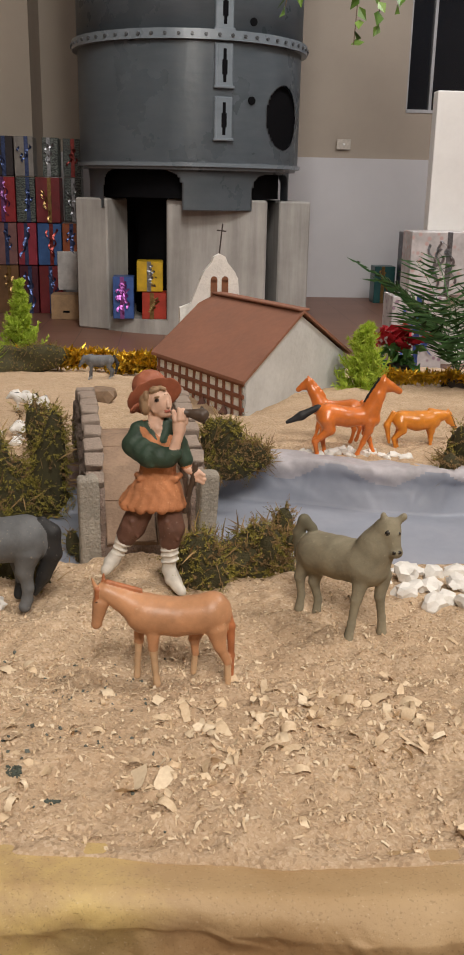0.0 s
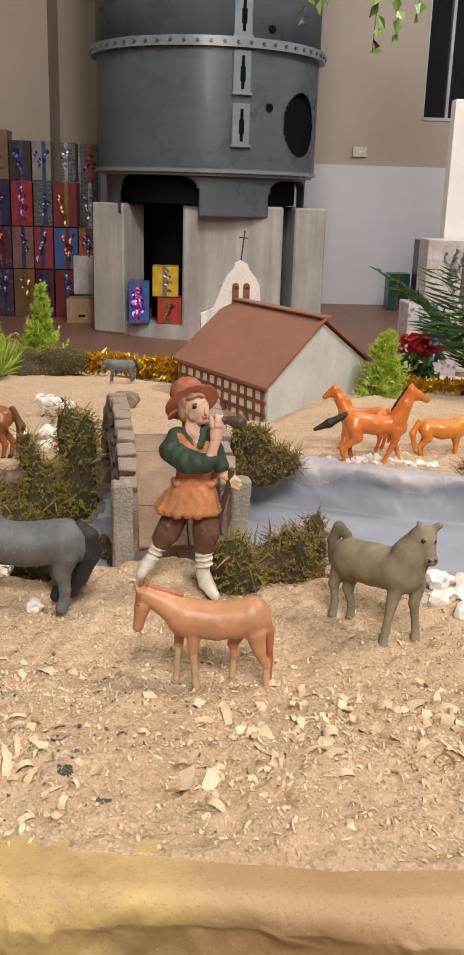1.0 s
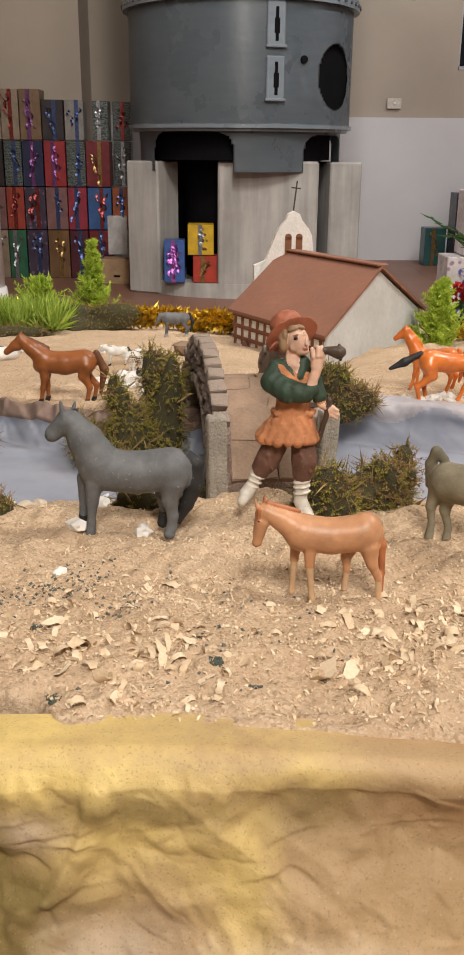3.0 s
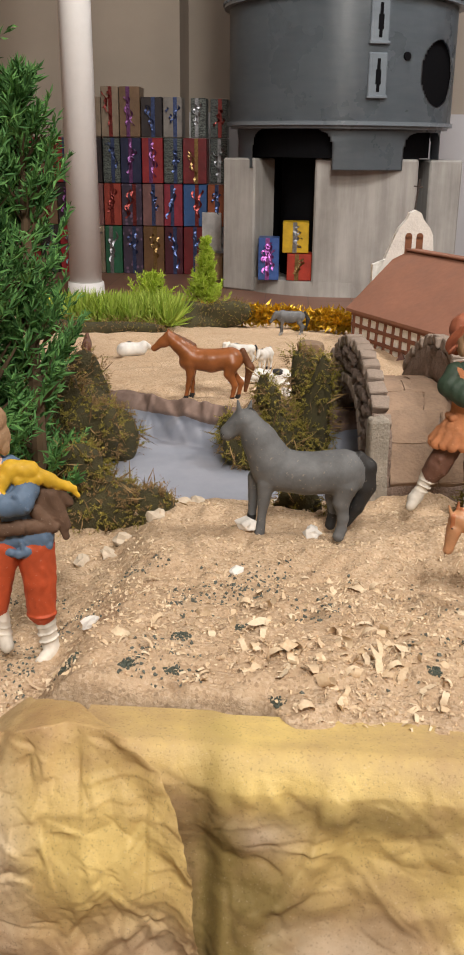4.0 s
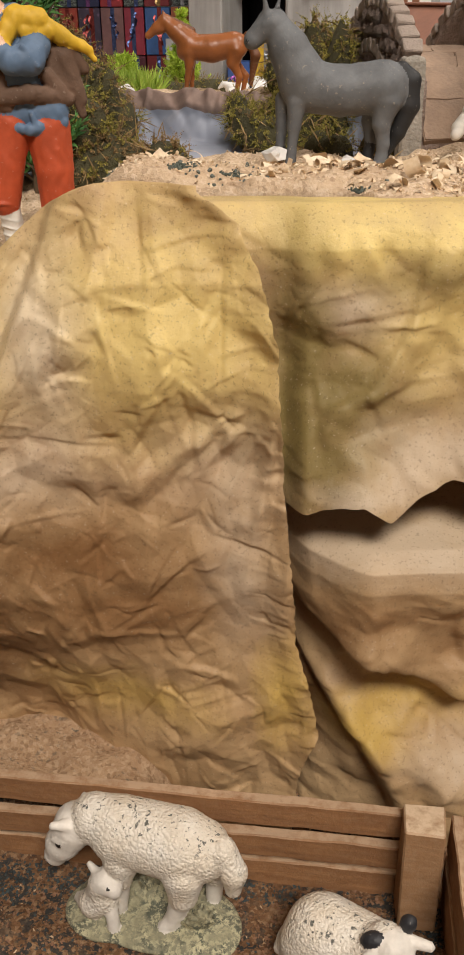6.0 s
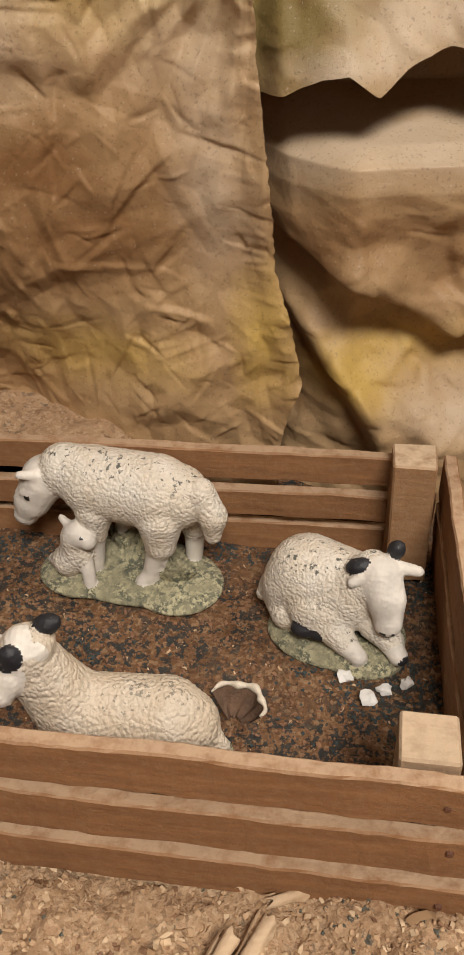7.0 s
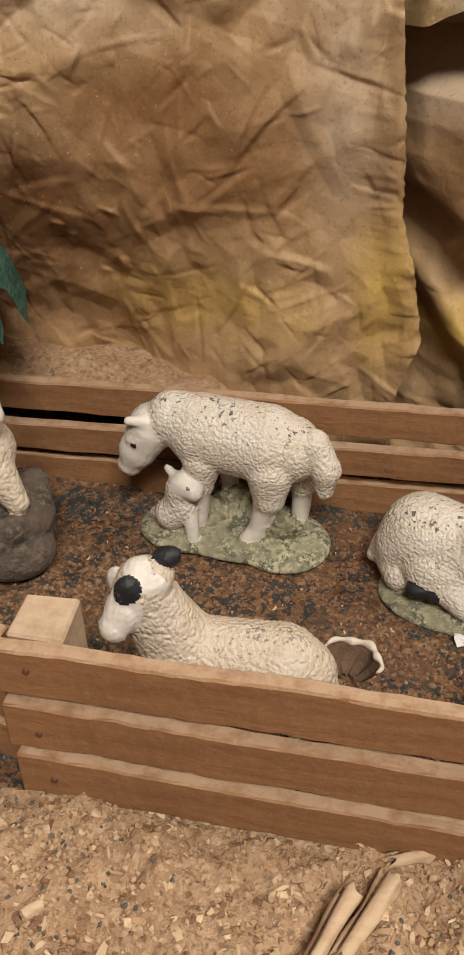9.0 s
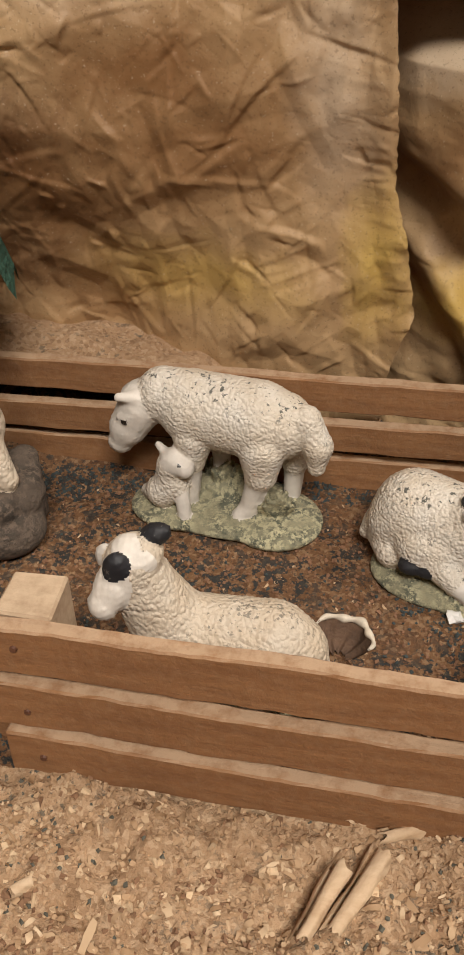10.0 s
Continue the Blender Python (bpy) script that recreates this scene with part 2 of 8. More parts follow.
def iron_build(nt, b):
    v = coords(nt)
    n1 = noise_out(nt, v, 2.2, 5, 0.6)
    n2 = noise_out(nt, coords(nt, 1, (1, 1, 5)), 5, 3)
    c = ramp(nt, n1, [(0.3, (0.135, 0.162, 0.186)), (0.7, (0.195, 0.228, 0.258))])
    c = mixc(nt, 0.3, c, ramp(nt, n2, [(0.35, (0.12, 0.145, 0.165)), (0.65, (0.20, 0.23, 0.258))]))
    nt.links.new(c, b.inputs["Base Color"])
    b.inputs["Metallic"].default_value = 0.0
    b.inputs["Specular IOR Level"].default_value = 0.9
    nt.links.new(ramp(nt, n1, [(0.3, (0.24,) * 3), (0.7, (0.36,) * 3)]), b.inputs["Roughness"])
    bump(nt, b, noise_out(nt, v, 9, 3), 0.12, 0.02)


IRON = material("painted_iron", iron_build)
# near-black paint that stands in for the unlit depth of openings
VOID_SHADE = plain("void_shade", (0.006, 0.006, 0.007), 0.9, spec=0.05)


def plaster_build(color, grime):
    def build(nt, b):
        v = coords(nt, world_space=True)
        n1 = noise_out(nt, v, 1.1, 5, 0.6)
        n2 = noise_out(nt, v, 45, 3)
        c = ramp(nt, n1, [(0.3, tuple(x * (1 - grime) for x in color)), (0.7, color)])
        nt.links.new(c, b.inputs["Base Color"])
        b.inputs["Roughness"].default_value = 0.85
        bump(nt, b, n2, 0.15, 0.004)
    return build


CREAM = material("cream_plaster", plaster_build((0.41, 0.35, 0.285), 0.14))
GREY_DADO = material("grey_dado", plaster_build((0.60, 0.59, 0.60), 0.1))
CEIL = material("ceiling_paint", plaster_build((0.7, 0.67, 0.62), 0.08))
WHITE = plain("white_paint", (0.80, 0.79, 0.77), 0.45, vary=0.03, scale=6)


def floor_build(nt, b):
    v = coords(nt, world_space=True)
    br = nt.nodes.new("ShaderNodeTexBrick")
    br.offset = 0.0
    br.inputs["Scale"].default_value = 1.0
    br.inputs["Brick Width"].default_value, br.inputs["Row Height"].default_value = 0.3, 0.3
    br.inputs["Mortar Size"].default_value = 0.004
    br.inputs["Color1"].default_value, br.inputs["Color2"].default_value = (0.20, 0.095, 0.062, 1), (0.235, 0.115, 0.076, 1)
    br.inputs["Mortar"].default_value = (0.10, 0.06, 0.045, 1)
    nt.links.new(v, br.inputs["Vector"])
    c = mixc(nt, 0.35, br.outputs[0], ramp(nt, noise_out(nt, v, 1.6, 5), [(0.3, (0.15, 0.075, 0.05)), (0.7, (0.27, 0.14, 0.1))]))
    nt.links.new(c, b.inputs["Base Color"])
    b.inputs["Roughness"].default_value = 0.45


FLOOR = material("red_floor", floor_build)


def water_build(nt, b):
    """Sheet painted sky blue and grey, brushed, with a satin skin."""
    v = coords(nt, world_space=True)
    n1 = noise_out(nt, coords(nt, 1, (1, 1.6, 1), True), 5, 3, 0.5, 0.2)
    n2 = noise_out(nt, v, 60, 5, 0.7)
    c = ramp(nt, n1, [(0.25, (0.235, 0.265, 0.325)), (0.5, (0.30, 0.325, 0.395)), (0.75, (0.37, 0.375, 0.43))])
    c = mixc(nt, 0.15, c, ramp(nt, n2, [(0.35, (0.22, 0.25, 0.30)), (0.7, (0.42, 0.43, 0.47))]))
    nt.links.new(c, b.inputs["Base Color"])
    b.inputs["Roughness"].default_value = 0.55
    bump(nt, b, n1, 0.2, 0.003)


WATER = material("painted_water", water_build)

# ---------- mesh helpers ----------


def mesh_from(name, verts, faces, mats, mat_idx=None, smooth=True):
    me = bpy.data.meshes.new(name)
    me.from_pydata([tuple(v) for v in verts], [], [tuple(f) for f in faces])
    for m in (mats if isinstance(mats, (list, tuple)) else [mats]):
        me.materials.append(m)
    if mat_idx is not None:
        me.polygons.foreach_set("material_index", np.asarray(mat_idx, dtype=np.int32))
    if smooth:
        me.polygons.foreach_set("use_smooth", np.ones(len(me.polygons), dtype=bool))
    me.update()
    return me


def part(name, bm, material_, parent=None, label="", smooth=False):
    """One mesh object out of a bmesh, under parent."""
    me = bpy.data.meshes.new(name)
    bm.normal_update()
    bm.to_mesh(me)
    bm.free()
    me.materials.append(material_)
    if smooth:
        me.polygons.foreach_set("use_smooth", np.ones(len(me.polygons), dtype=bool))
    ob = new(name, me)
    ob.parent = parent
    if label:
        ob["label"] = label
    return ob


def box(bm, sx, sy, sz, m=None, bev=0.0, jitter=0.0, seg=1):
    """A bevelled box of that size, its middle at the origin of m, added to bm."""
    made = bmesh.ops.create_cube(bm, size=1.0, matrix=Matrix.Diagonal((sx, sy, sz, 1)))
    vs = made["verts"]
    if jitter:
        for v in vs:
            v.co += Vector([random.uniform(-jitter, jitter) for _ in range(3)])
    if bev:
        es = list({e for v in vs for e in v.link_edges})
        r = bmesh.ops.bevel(bm, geom=es, offset=bev, segments=seg, affect="EDGES", profile=0.5)
        vs = list({v for f in r["faces"] for v in f.verts} | {v for v in vs if v.is_valid})
    if m is not None:
        bmesh.ops.transform(bm, matrix=m, verts=vs)
    return vs


def box_part(name, size, m, mat, parent=None, label="", bev=0.002, jitter=0.0, seg=1):
    bm = bmesh.new()
    box(bm, *size, m, bev, jitter, seg)
    return part(name, bm, mat, parent, label)


def cyl(bm, r1, r2, h, m=None, n=24, caps=True):
    made = bmesh.ops.create_cone(bm, cap_ends=caps, segments=n, radius1=r1, radius2=r2, depth=h)
    if m is not None:
        bmesh.ops.transform(bm, matrix=m, verts=made["verts"])
    return made["verts"]


def empty(name, m=None, label="", category="", group="", kind=""):
    ob = new(name)
    ob.empty_display_size = 0.02
    if m is not None:
        ob.matrix_world = m
    return tagged(ob, label, category, group, kind)


def grid_mesh(name, nu, nv, fn, mats, idx=None):
    """A sheet of nu x nv points, fn(u, v) with arrays from 0 to 1 gives x, y, z."""
    u, v = np.meshgrid(np.linspace(0, 1, nu), np.linspace(0, 1, nv), indexing="ij")
    x, y, z = fn(u, v)
    verts = np.stack([x.ravel(), y.ravel(), z.ravel()], 1)
    i, j = np.meshgrid(np.arange(nu - 1), np.arange(nv - 1), indexing="ij")
    a = (i * nv + j).ravel()
    faces = np.stack([a, a + nv, a + nv + 1, a + 1], 1)
    return mesh_from(name, verts.tolist(), faces.tolist(), mats)


_rng = np.random.RandomState(7)
_lat = _rng.rand(64, 64)


def vnoise(x, y, s):
    """Smooth value noise of arrays, about -1 to 1; s: cells per metre."""
    x, y = np.asarray(x) * s + 31.7, np.asarray(y) * s + 17.3
    i, j = np.floor(x).astype(int), np.floor(y).astype(int)
    fx, fy = x - i, y - j
    fx, fy = fx * fx * (3 - 2 * fx), fy * fy * (3 - 2 * fy)
    g = lambda a, b_: _lat[a % 64, b_ % 64]
    return ((g(i, j) * (1 - fx) + g(i + 1, j) * fx) * (1 - fy) + (g(i, j + 1) * (1 - fx) + g(i + 1, j + 1) * fx) * fy) * 2 - 1


_pts = _rng.rand(48, 48, 2)


def creases(x, y, s):
    """Cell-edge distance of a jittered lattice: sharp folds as in crumpled paper, 0 at a fold."""
    x, y = np.asarray(x) * s + 5.3, np.asarray(y) * s + 9.1
    i, j = np.floor(x).astype(int), np.floor(y).astype(int)
    d1 = np.full(x.shape, 9.0)
    d2 = np.full(x.shape, 9.0)
    for a in (-1, 0, 1):
        for c in (-1, 0, 1):
            p = _pts[(i + a) % 48, (j + c) % 48]
            d = np.hypot(i + a + p[..., 0] - x, j + c + p[..., 1] - y)
            d2 = np.minimum(d2, np.maximum(d1, d))
            d1 = np.minimum(d1, d)
    return d2 - d1


def facets(x, y, s):
    """Tilted flat facets, as crumpled paper has between its folds."""
    x, y = np.asarray(x) * s + 3.1, np.asarray(y) * s + 7.9
    i, j = np.floor(x).astype(int), np.floor(y).astype(int)
    best = np.full(x.shape, 9.0)
    h = np.zeros(x.shape)
    for a in (-1, 0, 1):
        for c in (-1, 0, 1):
            p = _pts[(i + a) % 48, (j + c) % 48]
            q = _pts[(i + a + 11) % 48, (j + c + 23) % 48]
            dx, dy = i + a + p[..., 0] - x, j + c + p[..., 1] - y
            d = np.hypot(dx, dy)
            nearer = d < best
            h = np.where(nearer, q[..., 0] * 0.7 + (q[..., 0] - 0.5) * dx + (q[..., 1] - 0.5) * dy, h)
            best = np.minimum(best, d)
    return h


def fold_noise(x, y, s, seed=0):
    """Flat triangular facets that meet in sharp straight folds, about -1 to 1."""
    c, d = math.cos(seed * 1.7 + 0.4), math.sin(seed * 1.7 + 0.4)
    x, y = np.asarray(x, float), np.asarray(y, float)
    wx, wy = x + 0.35 / s * vnoise(x + seed, y, s * 0.6), y + 0.35 / s * vnoise(x, y + seed + 3, s * 0.6)
    u, v = (c * wx - d * wy) * s + 11.3 * seed, (d * wx + c * wy) * s + 5.7 * seed
    i, j = np.floor(u).astype(int), np.floor(v).astype(int)
    fx, fy = u - i, v - j
    g = lambda a, b_: _lat[a % 64, b_ % 64]
    v00, v10, v01, v11 = g(i, j), g(i + 1, j), g(i, j + 1), g(i + 1, j + 1)
    lower = v00 + (v10 - v00) * fx + (v01 - v00) * fy
    upper = v11 + (v01 - v11) * (1 - fx) + (v10 - v11) * (1 - fy)
    return np.where(fx + fy < 1, lower, upper) * 2 - 1


def crease_lines(x, y, n, seed, length, width, steep):
    """Single sharp folds strewn over a sheet: a straight crest each, one flank narrow and one broad, fading to its ends."""
    r = np.random.RandomState(seed)
    x, y = np.asarray(x, float), np.asarray(y, float)
    h = np.zeros(x.shape)
    x0, x1, y0, y1 = x.min(), x.max(), y.min(), y.max()
    for k in range(n):
        cx, cy, th = r.uniform(x0, x1), r.uniform(y0, y1), r.uniform(0, math.pi)
        if r.rand() < 0.4:
            th = math.pi / 2 + r.normal(0, 0.5)
        L, w1 = length * r.uniform(0.35, 1.5), width * r.uniform(0.3, 0.8)
        w2 = w1 * r.uniform(1.2, 4.0)
        c, d = math.cos(th), math.sin(th)
        near = (np.abs(x - cx) < L + w2) & (np.abs(y - cy) < L + w2)
        if not near.any():
            continue
        px, py = x[near] - cx, y[near] - cy
        u, v = c * px + d * py, c * py - d * px
        v = v + r.uniform(-0.12, 0.12) * u * u / L
        side = np.where(v > 0, v / w2, -v / w1)
        h[near] += r.choice((-1.0, 1.0)) * steep * w2 * r.uniform(0.5, 1.2) * np.clip(1 - (u / L) ** 2, 0, 1) * np.clip(1 - side, 0, 1)
    return h


def step(a, b_, x):
    t = np.clip((np.asarray(x, float) - a) / (b_ - a), 0, 1)
    return t * t * (3 - 2 * t)


# ---------- solid figures out of blended volumes ----------


def blend_mesh(name, prims, cell, k, mats, grain=None):
    """One closed skin round blended limbs. prims: (colour, a, ra, b, rb) for a tapered limb, or (colour, centre, radii, None, turn) for a rounded lump."""
    lo, hi = np.full(3, 1e9), np.full(3, -1e9)
    for c, a, ra, bb, rb in prims:
        if bb is None:
            r = max(ra)
            ends = [(a, r)]
        else:
            ends = [(a, ra), (bb, rb)]
        for p, r in ends:
            lo, hi = np.minimum(lo, np.array(p) - r), np.maximum(hi, np.array(p) + r)
    lo, hi = lo - 3 * cell - k, hi + 3 * cell + k
    n = np.ceil((hi - lo) / cell).astype(int) + 1
    F = np.full(n, 1.0e3 * cell)
    C = np.zeros(n, dtype=np.int8)
    D = np.full(n, 1.0e3 * cell)
    axes = [lo[q] + cell * np.arange(n[q]) for q in range(3)]
    for c, a, ra, bb, rb in prims:
        a = np.array(a, float)
        if bb is None:
            r = max(ra)
            l, h = a - r - k - 2 * cell, a + r + k + 2 * cell
        else:
            bb = np.array(bb, float)
            r = max(ra, rb)
            l, h = np.minimum(a, bb) - r - k - 2 * cell, np.maximum(a, bb) + r + k + 2 * cell
        s = tuple(slice(max(0, int((l[q] - lo[q]) / cell)), min(n[q], int((h[q] - lo[q]) / cell) + 2)) for q in range(3))
        X, Y, Z = np.meshgrid(*(axes[q][s[q]] for q in range(3)), indexing="ij")
        P = np.stack([X, Y, Z], -1)
        if bb is None:
            q = P - a
            if rb is not None:
                q = q @ np.array(Euler([radians(g) for g in rb]).to_matrix())
            rr = np.array(ra, float)
            m = np.sqrt(((q / rr) ** 2).sum(-1)) + 1e-9
            g = np.sqrt(((q / rr**2) ** 2).sum(-1)) + 1e-9
            d = m * (m - 1) / g
        else:
            ab = bb - a
            t = np.clip(((P - a) @ ab) / max(ab @ ab, 1e-12), 0, 1)
            d = np.sqrt(((P - a - t[..., None] * ab) ** 2).sum(-1)) - (ra + (rb - ra) * t)
        f = F[s]
        hh = np.clip(0.5 + 0.5 * (f - d) / k, 0, 1)
        F[s] = f * (1 - hh) + d * hh - k * hh * (1 - hh)
        near = d < D[s]
        C[s] = np.where(near, c, C[s])
        D[s] = np.where(near, d, D[s])
    if grain is not None:
        X, Y, Z = np.meshgrid(*axes, indexing="ij")
        F = F + grain(X, Y, Z)
    S = F < 0
    acc = np.zeros((*(n - 1), 3))
    cnt = np.zeros(n - 1)
    base = np.stack(np.meshgrid(*(np.arange(m) for m in n - 1), indexing="ij"), -1).astype(float)
    cut = lambda o: tuple(slice(o[q], n[q] - 1 + o[q]) for q in range(3))
    for ax in range(3):
        o1 = np.eye(3, dtype=int)[ax]
        others = [np.eye(3, dtype=int)[q] for q in range(3) if q != ax]
        for e1 in (0, 1):
            for e2 in (0, 1):
                o = others[0] * e1 + others[1] * e2
                f0, f1 = F[cut(o)], F[cut(o + o1)]
                x = (f0 < 0) != (f1 < 0)
                t = np.where(x, f0 / np.where(x, f0 - f1, 1), 0)
                acc += np.where(x[..., None], base + o + t[..., None] * o1, 0)
                cnt += x
    used = cnt > 0
    index = np.full(n - 1, -1)
    index[used] = np.arange(used.sum())
    verts = acc[used] / cnt[used][:, None] * cell + lo
    col = C[:-1, :-1, :-1][used]
    faces = []
    for ax in range(3):
        o = np.eye(3, dtype=int)[ax]
        q1, q2 = [q for q in range(3) if q != ax]
        s0, s1 = [slice(1, m - 1) for m in n], [slice(1, m - 1) for m in n]
        s0[ax], s1[ax] = slice(0, n[ax] - 1), slice(1, n[ax])
        a0, a1 = S[tuple(s0)], S[tuple(s1)]
        p = np.argwhere(a0 != a1)
        if not len(p):
            continue
        inside = a0[tuple(p.T)]
        p = p + np.array([0 if q == ax else 1 for q in range(3)])
        def at(d1, d2):
            w = p.copy()
            w[:, q1] -= d1
            w[:, q2] -= d2
            return index[tuple(w.T)]
        quad = np.stack([at(0, 0), at(1, 0), at(1, 1), at(0, 1)], 1)
        flip = inside if ax != 1 else ~inside
        quad[~flip] = quad[~flip][:, ::-1]
        faces.append(quad)
    faces = np.concatenate(faces)
    return mesh_from(name, verts.tolist(), faces.tolist(), mats, col[faces[:, 0]])

# ---------- the hall ----------
def slab(name, x0, x1, y0, y1, z0, z1, mat, label="", category="", bev=0.0):
    ob = box_part(name, (x1 - x0, y1 - y0, z1 - z0), pose((x0 + x1) / 2, (y0 + y1) / 2, (z0 + z1) / 2), mat, None, "", bev)
    return tagged(ob, label, category, "", "structure")


slab("floor", -5.2, 5.2, -3.2, 9.6, -0.2, 0.0, FLOOR, "dark red tiled floor of a hall", "floor")
slab("ceiling", -5.2, 5.2, -3.2, 9.6, 4.5, 4.7, CEIL, "pale plastered ceiling of a hall", "ceiling")
slab("wall_west", -5.2, -5.0, -3.0, 9.6, 0.0, 4.5, CREAM, "cream plastered wall", "wall")
slab("wall_east", 5.0, 5.2, -3.0, 9.6, 0.0, 4.5, CREAM, "cream plastered wall", "wall")
slab("wall_south", -5.0, 5.0, -3.2, -3.0, 0.0, 4.5, CREAM, "cream plastered wall", "wall")
# north wall, with a window opening
WX0, WX1, WZ0, WZ1 = 2.22, 3.3, 1.70, 3.9
slab("wall_north_dado", -5.0, 5.0, 9.28, 9.6, 0.0, 1.29, GREY_DADO, "pale grey painted lower wall", "wall")
wn = empty("wall_north", None, "cream plastered wall with a tall window opening", "wall", "", "structure")
for nm, x0, x1, z0, z1 in (("wall_panel", -5.0, WX0, 1.29, 4.5), ("wall_panel", WX1, 5.0, 1.29, 4.5), ("wall_panel", WX0, WX1, 1.29, WZ0), ("wall_panel", WX0, WX1, WZ1, 4.5)):
    box_part(nm, (x1 - x0, 0.3, z1 - z0), pose((x0 + x1) / 2, 9.45, (z0 + z1) / 2), CREAM, wn, bev=0.0)
# a projecting pier that breaks the back wall beside the stove and shades the corner
slab("wall_pier_left", -5.0, -1.12, 8.6, 9.28, 0.0, 4.5, CREAM, "cream plastered wall standing forward", "wall")
NIGHT = plain("night_glass", (0.012, 0.014, 0.018), 0.08, vary=0.1, scale=1, spec=0.6)
FRAME_GREY = plain("window_frame_grey", (0.42, 0.42, 0.43), 0.5, scale=8)
win = empty("window_1", pose(0, 0, 0), "dark night window with pale grey frame", "window", "", "structure")
box_part("pane", (WX1 - WX0, 0.01, WZ1 - WZ0), pose((WX0 + WX1) / 2, 9.40, (WZ0 + WZ1) / 2), NIGHT, win, bev=0.0)
for x in (WX0 + 0.012, 2.46, 2.85, WX1 - 0.012):
    box_part("window_frame", (0.028, 0.04, WZ1 - WZ0), pose(x, 9.375, (WZ0 + WZ1) / 2), FRAME_GREY, win)
box_part("window_sill", (WX1 - WX0 - 0.01, 0.10, 0.03), pose((WX0 + WX1) / 2, 9.34, WZ0 + 0.016), FRAME_GREY, win)
sock = empty("wall_socket", pose(1.653, 9.275, 1.41), "small pale socket on the wall", "socket")
box_part("plate", (0.13, 0.012, 0.09), pose(0, 0, 0), plain("socket_plate", (0.55, 0.5, 0.43), 0.5), sock)
box_part("button", (0.02, 0.012, 0.02), pose(0, -0.008, 0), WHITE, sock)

# ---------- the iron furnace on its concrete stand ----------
DX, DY = 0.184, 7.40
furnace = empty("iron_furnace", pose(DX, DY, 0), "dark grey riveted iron furnace drum on concrete blocks", "furnace")


def drum_shell(r, z0, z1, holes, n=300, m=110):
    """A tube wall with openings left out: holes are (angle, half width, z, half height, round)."""
    bm = bmesh.new()
    grid = [[bm.verts.new((r * math.sin(2 * math.pi * i / n), -r * math.cos(2 * math.pi * i / n), z0 + (z1 - z0) * j / m)) for j in range(m + 1)] for i in range(n)]
    for i in range(n):
        for j in range(m):
            a = 2 * math.pi * (i + 0.5) / n
            a = a - 2 * math.pi if a > math.pi else a
            z = z0 + (z1 - z0) * (j + 0.5) / m
            inside = False
            for ha, hw, hz, hh, rnd in holes:
                u, w = (a - ha) * r / hw, (z - hz) / hh
                if (rnd and u * u + w * w < 1) or (not rnd and u**4 + w**4 < 1):
                    inside = True
            if not inside:
                bm.faces.new((grid[i][j], grid[(i + 1) % n][j], grid[(i + 1) % n][j + 1], grid[i][j + 1]))
    bmesh.ops.solidify(bm, geom=bm.faces[:], thickness=-0.03)
    return bm


part("shell", drum_shell(0.795, 1.157, 1.93, [(0.925, 0.19, 1.47, 0.205, True)]), IRON, furnace, smooth=True)
part("upper_shell", drum_shell(0.80, 1.93, 3.6, [], 120, 4), IRON, furnace, smooth=True)


def ring(r0, r1, z0, z1, n=96):
    bm = bmesh.new()
    vs = [[bm.verts.new((r * math.sin(2 * math.pi * i / n), -r * math.cos(2 * math.pi * i / n), z)) for r, z in ((r0, z0), (r1, z0), (r1, z1), (r0, z1))] for i in range(n)]
    for i in range(n):
        for j in range(4):
            bm.faces.new((vs[i][j], vs[i][(j + 1) % 4], vs[(i + 1) % n][(j + 1) % 4], vs[(i + 1) % n][j]))
    return bm


part("flange", ring(0.76, 0.835, 1.905, 1.965), IRON, furnace)
part("bottom_rim", ring(0.76, 0.812, 1.14, 1.165), IRON, furnace)
bolt_bm = bmesh.new()
cyl(bolt_bm, 0.014, 0.010, 0.02, None, 8)
bolt0 = part("bolt", bolt_bm, plain("bolt_iron", (0.07, 0.075, 0.08), 0.3), furnace)
bolt0.matrix_basis = pose(0, 0, 0) @ Matrix.Translation((0, -0.836, 1.935)) @ pose(0, 0, 0, 90, 0, 0)
for i in range(1, 60):
    a = 2 * math.pi * i / 60
    o = new("bolt", bolt0.data)
    o.parent = furnace
    o.matrix_basis = pose(0, 0, 0, 0, 0, math.degrees(a)) @ bolt0.matrix_basis
# flat lid over the dark mouth below the drum, and the skirt with its arched openings
part("floor_plate", ring(0.02, 0.78, 1.12, 1.139), IRON, furnace)
part("skirt", drum_shell(0.735, 0.86, 1.14, [(-0.52, 0.32, 0.94, 0.185, False), (0.98, 0.27, 0.93, 0.175, False), (2.4, 0.4, 0.95, 0.17, False), (-1.9, 0.4, 0.95, 0.17, False)], 300, 44), IRON, furnace, smooth=True)
# added black bodies under the drum: painted shade behind the arches, not furnace parts
part("shade_core", ring(0.01, 0.40, 0.1, 1.118), VOID_SHADE, furnace)
part("shade_ring", ring(0.60, 0.66, 0.935, 1.118), VOID_SHADE, furnace)
box_part("shade_backing", (1.30, 0.02, 1.02), pose(0, 0.42, 0.61), VOID_SHADE, furnace)
